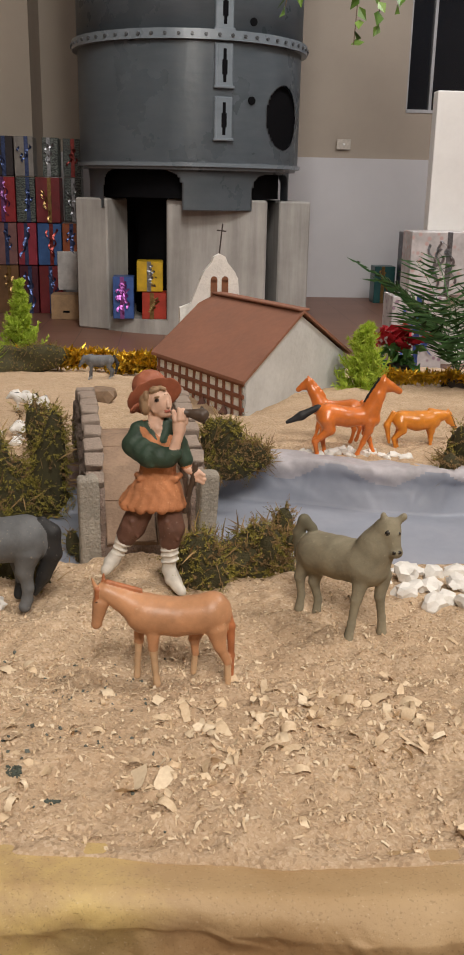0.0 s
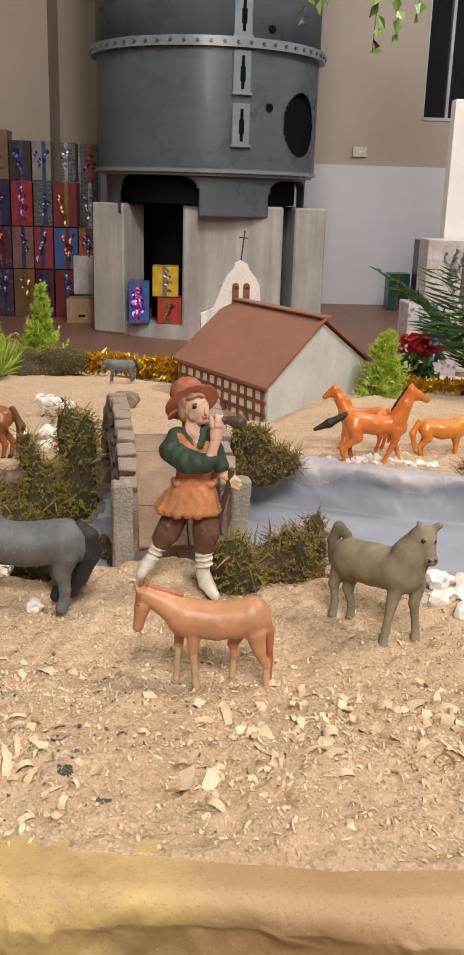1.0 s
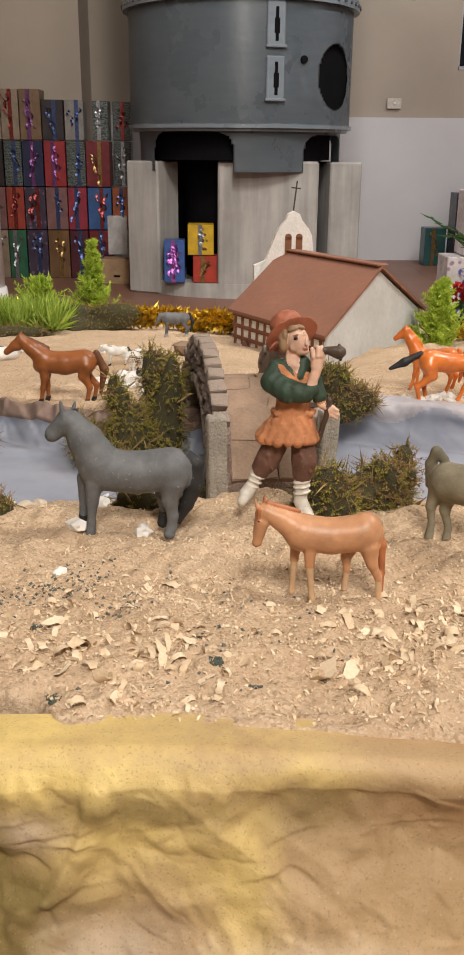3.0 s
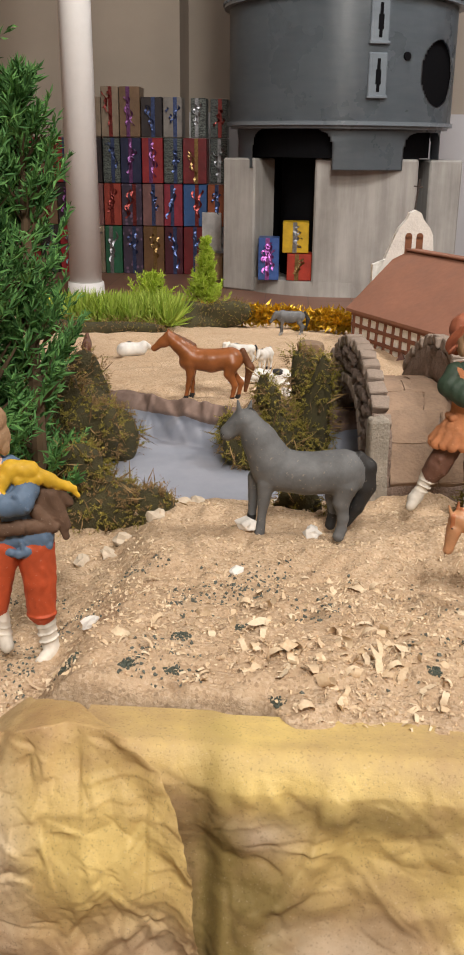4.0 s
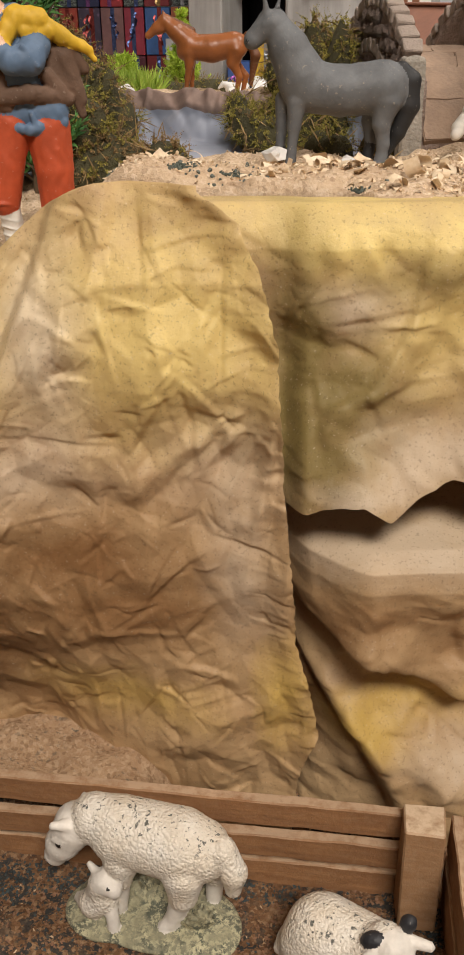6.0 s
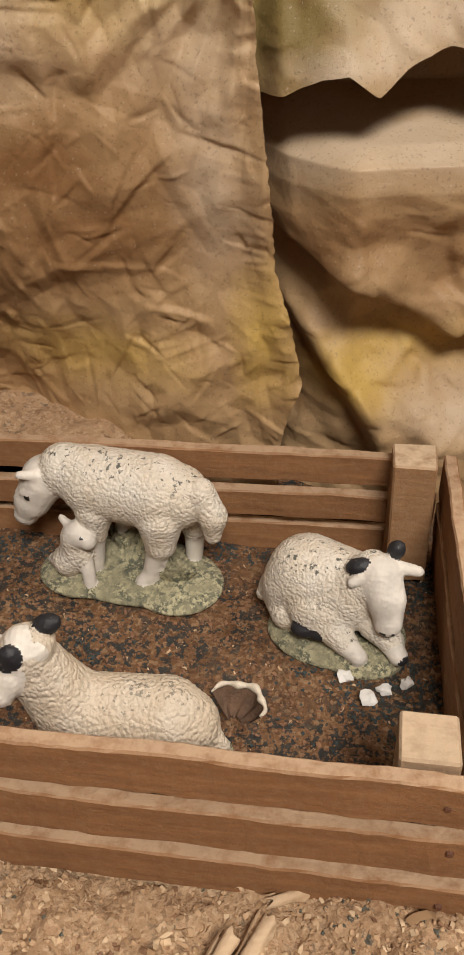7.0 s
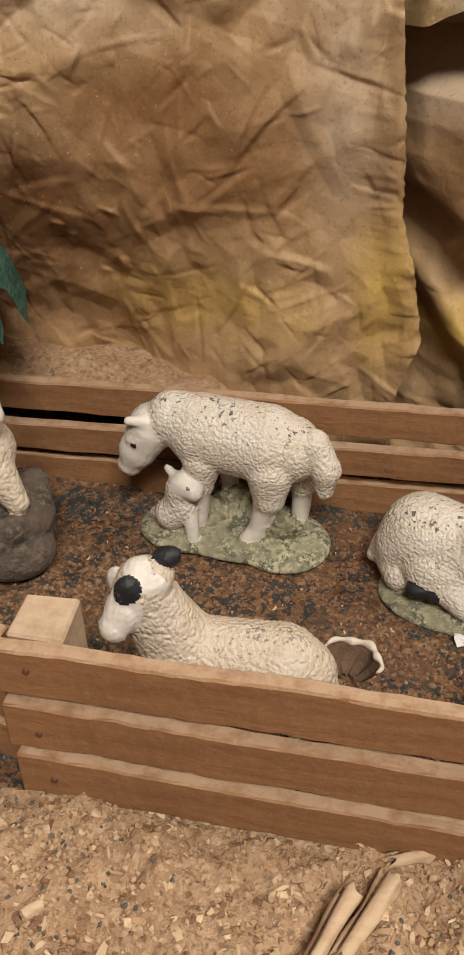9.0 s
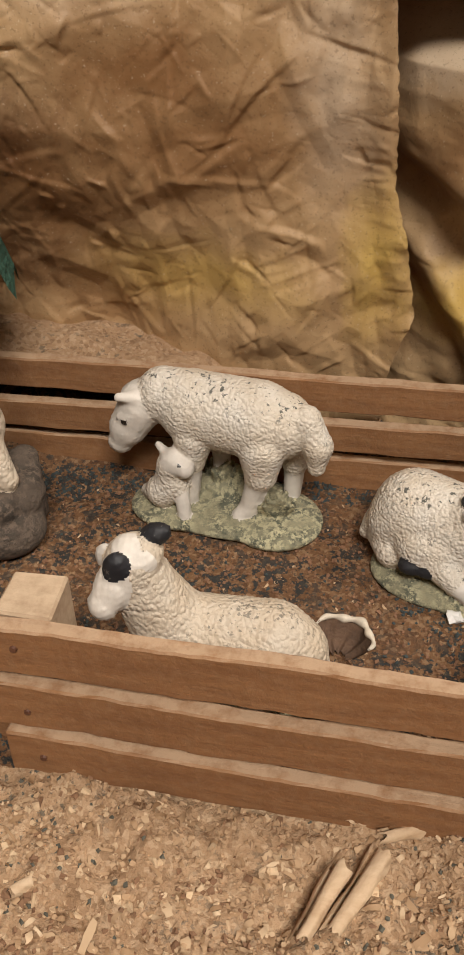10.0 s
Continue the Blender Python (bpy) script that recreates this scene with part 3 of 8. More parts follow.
for z in (1.76, 1.44, 2.10):
    a = math.asin((0.388 - DX) / 0.80)
    m = pose(0, 0, z, 0, 0, math.degrees(a)) @ pose(0, -0.80, 0)
    bm = bmesh.new()
    box(bm, 0.125, 0.03, 0.27, pose(0, 0.004, 0), 0.008)
    box(bm, 0.14, 0.022, 0.018, pose(0, -0.010, -0.128), 0.004)
    box(bm, 0.016, 0.022, 0.25, pose(-0.056, -0.010, 0), 0.004)
    pl = part("slot_plate", bm, IRON, furnace)
    pl.matrix_basis = m
    # black inlay on the plate, the slot's inner shade put in as colour
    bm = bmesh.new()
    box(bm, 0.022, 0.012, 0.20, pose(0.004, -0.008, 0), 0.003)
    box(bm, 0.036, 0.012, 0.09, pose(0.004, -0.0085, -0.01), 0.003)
    part("slot_shade", bm, VOID_SHADE, pl)
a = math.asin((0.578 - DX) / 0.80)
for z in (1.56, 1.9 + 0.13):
    # black stub in place of a hole; its darkness is painted
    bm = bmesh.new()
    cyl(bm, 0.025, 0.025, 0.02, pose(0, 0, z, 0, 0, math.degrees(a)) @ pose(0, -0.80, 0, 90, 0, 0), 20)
    part("peephole_shade", bm, VOID_SHADE, furnace)
# added black plug just inside the port, painting its dark interior
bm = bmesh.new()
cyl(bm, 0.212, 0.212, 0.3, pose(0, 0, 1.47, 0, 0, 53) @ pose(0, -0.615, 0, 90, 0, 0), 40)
part("port_shade", bm, VOID_SHADE, furnace)

stand = empty("concrete_stand", pose(0, 0, 0), "grey board-marked concrete blocks carrying the furnace", "concrete base")
slab_b = box_part("block", (0.694, 0.30, 0.93), pose(0.367, 6.95, 0.465), CONCRETE, stand, bev=0.012)
box_part("block", (0.27, 0.28, 0.925), pose(-0.45, 7.18, 0.4625, 0, 0, -30), CONCRETE, stand, bev=0.012)
box_part("block", (0.24, 0.5, 0.923), pose(0.90, 7.40, 0.4615, 0, 0, 12), CONCRETE, stand, bev=0.012)
box_part("block", (0.9, 0.3, 0.92), pose(0.2, 8.2, 0.46), CONCRETE, stand, bev=0.012)
bm = bmesh.new()
cyl(bm, 0.86, 0.85, 0.10, pose(DX, 7.64, 0.05), 64)
part("plinth", bm, CONCRETE, stand)

# ---------- iron column, white panel ----------
bm = bmesh.new()
cyl(bm, 0.105, 0.088, 3.6, pose(0, 0, 1.95), 32)
cyl(bm, 0.13, 0.115, 0.16, pose(0, 0, 0.08), 32)
cyl(bm, 0.11, 0.15, 0.12, pose(0, 0, 3.8), 32)
column = tagged(part("column", bm, WHITE, None, smooth=True), "slender round white painted column", "column", "", "structure")
column.matrix_world = pose(-1.46, 6.2, 0)
panel = empty("white_board", pose(1.83, 5.86, 0), "tall blank white board standing on the floor", "board")
box_part("sheet", (0.5, 0.10, 1.56), pose(0, 0, 0.79), WHITE, panel, bev=0.004)
box_part("foot", (0.46, 0.22, 0.02), pose(0, 0, 0.01), WHITE, panel)

# ---------- the display: ground shape ----------
def front_y(x):
    """Where the sawdust ends above the paper."""
    return 0.4665 + 0.026 * step(-0.085, -0.104, x) + 0.0015 * vnoise(x, x * 0, 40)


def terrain(x, y):
    """Height of the sawdust ground on the upper table."""
    x, y = np.asarray(x, float), np.asarray(y, float)
    ridge = 0.765 - 0.012 * step(-0.05, 0.15, x)
    z = ridge + (0.722 - ridge) * step(0.52, 0.74, y)
    z = z + (0.700 - z) * step(0.84, 0.94, y)
    bank = 0.738 - 0.12 * (y - 1.15) - 0.034 * np.exp(-(((x - 0.16) / 0.12) ** 2 + ((y - 1.78) / 0.16) ** 2))
    near_river = 0.690
    left_low = (0.690 - z) * step(-0.19, -0.25, x) * (0.6 + 0.4 * step(0.47, 0.60, y))
    z = z + left_low * (y < 0.95)
    rim = 1.10 + 0.03 * np.sin(x * 14) + 0.02 * step(-0.1, -0.3, x)
    z = np.where(y > 0.93, near_river + (bank - near_river) * step(rim + 0.012, rim + 0.035, y), z)
    soft = 0.0048 * vnoise(x, y, 13) + 0.0040 * vnoise(x, y, 36) + 0.0026 * vnoise(x, y, 85) + 0.0016 * vnoise(x, y, 190)
    river = step(0.90, 0.95, y) * step(rim + 0.03, rim, y)
    z = z + 0.014 * np.exp(-((x - 0.035) / 0.050) ** 2 - ((y - 0.905) / 0.026) ** 2)
    return z + soft * (1 - river) - 0.035 * step(0.006, 0.0, y - front_y(x))


def ground_at(x, y):
    return float(terrain(np.array([x]), np.array([y]))[0])


def rows_uv(x0, x1, y0, y1):
    def fn(u, v):
        x = x0 + (x1 - x0) * u
        start = front_y(x) if y0 < 0.5 else y0
        y = start + (y1 - start) * v
        return x, y, terrain(x, y)
    return fn


me = grid_mesh("sawdust_ground", 560, 380, rows_uv(-0.75, 0.85, 0.458, 1.30), SAWDUST)
tagged(new("sawdust_ground", me), "loose pale sawdust spread over the display table", "sawdust", "", "stuff")
me = grid_mesh("sand_ground", 160, 120, rows_uv(-1.0, 1.1, 1.285, 2.72), SAWDUST)
g2 = tagged(new("sand_ground", me), "pale sand behind the painted river", "sand", "", "stuff")
g2.location.z = -0.001

table = empty("display_table", pose(0, 0, 0), "long trestle table carrying the nativity landscape", "table")
TABLE_WOOD = material("table_wood", wood_build((0.2, 0.12, 0.06), (0.33, 0.22, 0.12), 0.0))
box_part("tabletop", (2.0, 0.74, 0.03), pose(0.05, 0.94, 0.655), TABLE_WOOD, table)
box_part("tabletop", (2.3, 1.42, 0.03), pose(0.05, 2.0, 0.47), TABLE_WOOD, table)
for x in (-0.9, 1.0):
    for y, h in ((0.62, 0.64), (1.25, 0.64), (1.4, 0.455), (2.65, 0.455)):
        box_part("leg", (0.05, 0.05, h), pose(x, y, h / 2), TABLE_WOOD, table)


# painted river sheet with a curled, wrinkled far edge
def river_fn(u, v):
    x = -0.36 + 0.96 * u
    rim = 1.10 + 0.03 * np.sin(x * 14) + 0.02 * step(-0.1, -0.3, x)
    near = 0.925 + 0.02 * np.sin(x * 9 + 1) + 0.01 * vnoise(x, x * 0, 20)
    flat = np.clip(v / 0.6, 0, 1)
    lip = np.clip((v - 0.6) / 0.25, 0, 1)
    over = np.clip((v - 0.85) / 0.15, 0, 1)
    east = step(0.05, 0.12, x)
    y = near + (rim - 0.004 - near) * flat + 0.014 * lip + 0.026 * over - 0.010 * east * np.exp(-((v - 0.82) / 0.06) ** 2)
    z = 0.6965 + 0.0020 * vnoise(x, y, 20) + 0.0485 * lip - 0.006 * over + 0.004 * east * over
    wr = np.clip((v - 0.55) / 0.3, 0.08, 1.0)
    y = y - wr * (1 - 0.8 * step(0.03, -0.03, x)) * (0.0065 * fold_noise(x, v * 0.12, 22, 6) + 0.0035 * fold_noise(x, v * 0.2, 50, 7))
    z = z + wr * (0.005 * fold_noise(x + 4, v * 0.1, 18, 8) + 0.0025 * fold_noise(x, v * 0.2, 60, 9))
    west = step(0.03, -0.03, x)
    y = y - west * wr * 0.009 * fold_noise(x * 0.35, v * 0.6, 24, 6)
    cr = crease_lines(x, v * 0.16, 420, 77, 0.060, 0.007, 0.45)
    cr = cr * (0.3 + 0.7 * step(0.03, -0.02, x))
    return x, y - wr * cr, z + 0.6 * wr * cr


BANK_PAPER = plain("bank_paper", (0.24, 0.165, 0.135), 0.8, vary=0.25, scale=25, bump_s=0.3)
RIM_PAPER = plain("rim_paper", (0.46, 0.44, 0.47), 0.7, vary=0.15, scale=30, bump_s=0.3)
me = grid_mesh("painted_river", 420, 80, river_fn, [WATER, BANK_PAPER, RIM_PAPER])
mi = np.zeros(len(me.polygons), dtype=np.int32)
cx = np.array([p.center[:] for p in me.polygons])
row = np.arange(len(cx)) % 79
mi[(row > 58) & (cx[:, 0] < 0.0)] = 1
mi[(row > 62 + 4 * np.sin(cx[:, 0] * 60)) & (cx[:, 0] >= 0.0)] = 2
me.polygons.foreach_set("material_index", mi)
tagged(new("painted_river", me), "river of crumpled paper painted blue grey", "river", "", "structure")


# ---------- the kraft paper that hangs over the front edge ----------
def crumple(a, b_, amp=1.0, seed=1):
    """Flat facets that meet in sharp folds at four sizes, in metres."""
    rough = 0.55 + 0.45 * step(-0.30, 0.40, vnoise(a + seed, b_, 11))
    area = (a.max() - a.min()) * (b_.max() - b_.min()) / 0.125
    lines = crease_lines(a, b_, int(60 * area), seed, 0.050, 0.011, 0.13) + crease_lines(a, b_, int(420 * area), seed + 1, 0.017, 0.0034, 0.30) + crease_lines(a, b_, int(900 * area), seed + 3, 0.008, 0.0017, 0.32)
    return amp * (0.0060 * fold_noise(a, b_, 12, seed) + 0.0048 * fold_noise(a, b_, 23, seed + 2) + rough * (0.0032 * fold_noise(a, b_, 50, seed + 4) + 0.0019 * fold_noise(a, b_, 105, seed + 5)) + lines)


def edge_x(z):
    return np.interp(z, [0.44, 0.49, 0.521, 0.552, 0.577, 0.606, 0.66, 0.717, 0.746, 0.762, 0.772], [-0.119, -0.117, -0.108, -0.113, -0.119, -0.122, -0.126, -0.129, -0.137, -0.144, -0.160])


def left_sheet(u, v):
    """Falls from the table edge, bent over the rim at its top; v runs down the sheet."""
    z = 0.774 - 0.334 * np.clip((v - 0.08) / 0.92, 0, 1)
    roll = np.clip((0.08 - v) / 0.08, 0, 1)
    x1 = edge_x(z) + 0.0010 * vnoise(z, z * 0, 60) + 0.0006 * vnoise(z, z * 0, 430)
    x1 = x1 - 0.035 * roll
    x = -0.50 + (x1 + 0.50) * u
    hump = 0.050 * step(-0.195, -0.28, x)
    zz = z - hump * step(0.60, 0.775, z)
    y = np.interp(z, [0.44, 0.54, 0.60, 0.66, 0.70, 0.74, 0.775], [0.438, 0.442, 0.441, 0.437, 0.437, 0.443, 0.462])
    y = y - crumple(x, z, 0.85, 21) - 0.007 * np.exp(-((x - x1) / 0.010) ** 2)
    lobe = -0.213 - 0.55 * (0.775 - z)
    y = y - 0.008 * step(lobe - 0.006, lobe + 0.002, x) * step(0.66, 0.72, z)
    ax, az = x + 0.124, 0.705 - z
    far = np.hypot(ax, az)
    fan = np.arctan2(-ax, np.maximum(az, 0.004)) * 4.5 + 0.55 * vnoise(x, z, 16)
    fan = np.abs(fan - np.floor(fan) - 0.5) * 2
    y = y - 0.0024 * fan * step(0.012, 0.045, far) * step(0.145, 0.085, far) * step(1.05, 0.75, np.arctan2(-ax, np.maximum(az, 0.004)))
    y = y + 0.034 * step(-0.15, -0.27, x) * step(0.60, 0.50, z)
    return x, y + 0.036 * roll, zz - 0.006 * roll


me = grid_mesh("paper_sheet", 560, 500, left_sheet, KRAFT)
tagged(new("paper_sheet", me), "crumpled kraft paper sheet sprayed yellow and brown", "paper", "paper rocks", "structure")


def flap_edge(x):
    """Height of the torn lower edge of the flap."""
    z = np.interp(x, [-0.19, -0.116, -0.103, -0.094, -0.083, -0.073, -0.057, -0.03, 0.0, 0.04, 0.09], [0.636, 0.645, 0.651, 0.6525, 0.6455, 0.6535, 0.659, 0.655, 0.646, 0.655, 0.650])
    return z + 0.0012 * vnoise(x, x * 0, 70)


def right_sheet(u, v):
    roll = np.clip((0.10 - v) / 0.10, 0, 1)
    x = -0.185 + 0.935 * u
    top = 0.766 - 0.012 * step(-0.05, 0.15, x)
    low = flap_edge(x)
    s = np.clip((v - 0.10) / 0.90, 0, 1)
    z = top + (low - top) * (0.75 * s + 0.25 * s * s)
    y = 0.4545 - 0.012 * np.sqrt(np.clip(s / 0.16, 0, 1)) - 0.014 * s
    ridge = x - np.interp(z, [0.66, 0.6895, 0.698, 0.721, 0.7405, 0.77], [-0.118, -0.106, -0.091, -0.0774, -0.073, -0.070])
    pocket = step(0.002, -0.024, ridge) * step(0.660, 0.690, z) * step(0.755, 0.705, z)
    y = y + 0.007 * pocket + 0.004 * step(-0.004, 0.0, ridge) * step(0.016, 0.004, ridge) * -1.0 * step(0.67, 0.69, z) * step(0.76, 0.74, z)
    y = y - 0.012 * step(0.75, 1.0, s) * step(-0.116, -0.09, x) * (0.8 + 0.3 * vnoise(x, x * 0, 25))
    y = y - crumple(x, z, 0.65, 41) * step(0.0, 0.22, s) + 0.030 * roll
    y = y - 0.016 * fold_noise(x * 1.4 + 0.5 * z, z, 10, 9) * step(0.05, 0.4, s) * step(-0.10, -0.05, x)
    y = y + (0.003 + 0.014 * s) * step(-0.116, -0.128, x)
    return x, y, z - 0.004 * roll


me = grid_mesh("paper_flap", 640, 170, right_sheet, KRAFT_FLAP)
ob = tagged(new("paper_flap", me), "torn kraft paper flap dusted white at its lower edge", "paper", "paper rocks", "structure")


def lower_sheet(u, v):
    """Back wall of the hollow, the powdered ledge, its lip, and the crumpled front below."""
    x = -0.142 + 0.892 * u
    lip = 0.424 + 0.026 * step(-0.085, -0.125, x) + 0.004 * vnoise(x, x * 0, 16)
    sag = 0.005 * vnoise(x, x * 0 + 2, 13)
    knots = [0.0, 0.10, 0.30, 0.36, 0.42, 0.52, 1.0]
    z = np.interp(v, knots, [0.690, 0.640, 0.628, 0.622, 0.612, 0.590, 0.440]) + sag * step(0.0, 0.15, v) * step(0.6, 0.45, v)
    y = np.interp(v, knots, [0.484, 0.478, 0.010, 0.001, 0.000, 0.006, 0.012])
    y = np.where(v <= 0.10, y, np.where(v < 0.30, 0.478 + (lip + 0.010 - 0.478) * (v - 0.10) / 0.20, lip + y))
    front = step(0.40, 0.52, v)
    over = np.interp(x, [-0.142, -0.119, -0.097, -0.075, -0.042, 0.0, 0.05], [0.592, 0.587, 0.5745, 0.5645, 0.541, 0.55, 0.54]) - z
    y = y + 0.014 * step(-0.001, 0.007, over) * step(0.055, 0.015, over) * front - 0.006 * np.exp(-((over + 0.006) / 0.010) ** 2) * front
    tear = x - np.interp(z, [0.44, 0.486, 0.513, 0.527, 0.552, 0.57], [-0.055, -0.072, -0.086, -0.098, -0.1155, -0.13])
    y = y + 0.013 * step(0.0, -0.008, tear) * step(0.558, 0.545, z) * front - 0.005 * np.exp(-((tear - 0.005) / 0.006) ** 2) * step(0.558, 0.54, z)
    y = y - crumple(x, z, 1.0, 61) * (0.15 + 0.85 * front)
    y = y - 0.008 * fold_noise(x, z, 16, 3) * front + 0.016 * step(-0.112, -0.130, x)
    return x, y, z


me = grid_mesh("paper_ledge", 560, 260, lower_sheet, KRAFT_PALE)
tagged(new("paper_ledge", me), "lower crumpled kraft paper ledge powdered with sawdust", "paper", "paper rocks", "structure")


# ---------- lower stage with the sheep pen ----------
def stage_h(x, y):
    x, y = np.asarray(x, float), np.asarray(y, float)
    front = step(0.262, 0.25, y)
    out = 0.0038 * vnoise(x, y, 30) + 0.0028 * vnoise(x, y, 75) + 0.0018 * vnoise(x, y, 170) + 0.0010 * vnoise(x, y, 330)
    inn = 0.0012 * vnoise(x, y, 40) + 0.0012 * vnoise(x, y, 120)
    back = 0.03 * step(0.415, 0.45, y) * step(-0.20, -0.30, x)
    return 0.446 + out * front + inn * (1 - front) + back


def stage_fn(x0, x1, y0, y1):
    def fn(u, v):
        x, y = x0 + (x1 - x0) * u, y0 + (y1 - y0) * v
        return x, y, stage_h(x, y)
    return fn


me = grid_mesh("pen_soil", 220, 130, stage_fn(-0.45, 0.15, 0.254, 0.48), PEN_SOIL)
tagged(new("pen_soil", me), "dark reddish soil litter inside the sheep pen", "soil", "", "stuff")
me = grid_mesh("pen_sawdust", 520, 170, stage_fn(-0.5, 0.25, 0.05, 0.2545), SAWDUST_DIRTY)
tagged(new("pen_sawdust", me), "loose sawdust in front of the sheep pen", "sawdust", "", "stuff")
bench = empty("low_bench", pose(0, 0, 0), "low bench below the display table", "bench")
box_part("bench_top", (1.6, 0.44, 0.03), pose(-0.1, 0.27, 0.422), TABLE_WOOD, bench)
for x in (-0.8, 0.6):
    for y in (0.1, 0.44):
        box_part("leg", (0.04, 0.04, 0.405), pose(x, y, 0.2025), TABLE_WOOD, bench)


NAIL = plain("rusty_nail", (0.13, 0.055, 0.03), 0.6)


def fence(name, p, q, label, slat_z, post_ends=(True, True), inner=1.0, inset=0.009, high=0.0192):
    """A low run of three slats between p and q with short square posts behind them."""
    p, q = Vector(p), Vector(q)
    d = q - p
    ang = math.degrees(math.atan2(d.y, d.x))
    f = empty(name, pose(p.x, p.y, 0, 0, 0, ang), label, "fence", "sheep pen fence")
    L = d.length
    for i, (z, dy, tilt) in enumerate(slat_z):
        bm = bmesh.new()
        ln = L + random.uniform(-0.004, 0.004)
        box(bm, ln, 0.0058, high * random.uniform(0.94, 1.05), None, 0.0007)
        bmesh.ops.subdivide_edges(bm, edges=[e for e in bm.edges if abs(e.verts[0].co.x - e.verts[1].co.x) > ln * 0.5], cuts=40)
        off = Vector((random.random() * 30, z * 40, 0))
        for v in bm.verts:
            v.co += noise.noise_vector(v.co * 18 + off) * 0.0005 + noise.noise_vector(v.co * 60 + off) * 0.0006 + noise.noise_vector(v.co * 260 + off) * 0.0004
        sl = part("slat", bm, SLAT, f)
        sl.matrix_basis = pose(L / 2 + random.uniform(-0.003, 0.003), dy, z, random.uniform(-3, 3), tilt, 0)
        for e in (0.010, L - 0.012):
            nb = bmesh.new()
            cyl(nb, 0.0014, 0.0010, 0.0012, pose(e + random.uniform(-0.002, 0.002) - L / 2, -0.0031, random.uniform(-0.004, 0.004), 90, 0, 0), 8)
            part("nail", nb, NAIL, sl)
    for e, on in zip((0.009, L - inset), post_ends):
        if on:
            box_part("post", (0.018, 0.018, 0.062), pose(e, 0.0125 * inner, 0.479), POST if inner > 0 else POST_BROWN, f, bev=0.0008, jitter=0.0006)
    return f


fence("pen_fence", (-0.244, 0.2597), (-0.060, 0.2375), "low brown slatted fence dusted with sawdust", [(0.4990, 0.0, 0.7), (0.4765, -0.002, 1.4), (0.4545, -0.004, 2.0)], inset=0.020, high=0.0185)
fence("pen_fence", (-0.42, 0.442), (-0.052, 0.405), "low brown slatted fence against the paper", [(0.4948, 0.0, 0.5), (0.4735, -0.001, 0.1), (0.4535, 0.001, 0.5)], inner=-1.0, high=0.0150)
fence("pen_fence", (-0.060, 0.25), (-0.046, 0.40), "short brown slatted side fence", [(0.494, 0.0, 0.0), (0.472, 0.001, 0.5), (0.452, 0.0, 0.0)], post_ends=(False, False))
fence("pen_fence", (-0.42, 0.322), (-0.246, 0.268), "brown slatted fence run at an angle", [(0.497, 0.0, 0.0), (0.475, 0.001, 0.5), (0.453, 0.0, 0.0)], post_ends=(False, False))


# loose sawdust heaped between the back fence and the paper
def heap_fn(u, v):
    x, y = -0.46 + 0.30 * u, 0.430 + 0.05 * v
    z = 0.487 + 0.010 * step(-0.22, -0.32, x) - 0.03 * step(-0.20, -0.17, x) + 0.003 * vnoise(x, y, 60) + 0.002 * vnoise(x, y, 150) + 0.006 * v
    return x, y, z


tagged(new("sawdust_heap", grid_mesh("sawdust_heap", 120, 20, heap_fn, SAWDUST_DIRTY)), "sawdust heaped behind the pen fence", "sawdust", "", "stuff")

# ---------- wrapped boxes ----------
def wrap_mat(name, color, kind="plain", color2=(0.02, 0.02, 0.02), rough=0.35):
    """Wrapping paper: plain, woven zigzag, or scattered flowers."""
    def build(nt, b):
        v = coords(nt)
        n = noise_out(nt, v, 14, 4)
        c = ramp(nt, n, [(0.3, tuple(x * 0.55 for x in color)), (0.7, tuple(min(1, x * 0.9) for x in color))])
        if kind == "zigzag":
            w = nt.nodes.new("ShaderNodeTexWave")
            w.bands_direction = "Z"
            w.inputs["Scale"].default_value, w.inputs["Distortion"].default_value = 16, 9
            w.inputs["Detail Scale"].default_value = 3.0
            nt.links.new(v, w.inputs["Vector"])
            c = mixc(nt, ramp(nt, w.outputs[1], [(0.45, (0, 0, 0)), (0.6, (1, 1, 1))]), c, color2)
        elif kind == "dots":
            d = voronoi_out(nt, v, 24)
            c = mixc(nt, ramp(nt, d, [(0.2, (1, 1, 1)), (0.36, (0, 0, 0))]), c, color2)
        nt.links.new(c, b.inputs["Base Color"])
        b.inputs["Roughness"].default_value = rough
        bump(nt, b, noise_out(nt, v, 9, 3), 0.2, 0.02)
    return material("wrap_" + name, build)


def foil(name, color, rough=0.25):
    return plain("foil_" + name, color, rough, metal=0.85, vary=0.3, scale=60)


FOILS = [foil("silver", (0.30, 0.31, 0.33), 0.35), foil("violet", (0.20, 0.08, 0.22), 0.35), foil("gold", (0.28, 0.18, 0.07), 0.35), foil("blue", (0.07, 0.10, 0.22), 0.35), foil("red", (0.24, 0.05, 0.045), 0.35), foil("teal", (0.12, 0.20, 0.21), 0.35)]
BOWS = [foil("bright_violet", (0.42, 0.14, 0.46), 0.35), foil("bright_blue", (0.10, 0.18, 0.55), 0.35)]


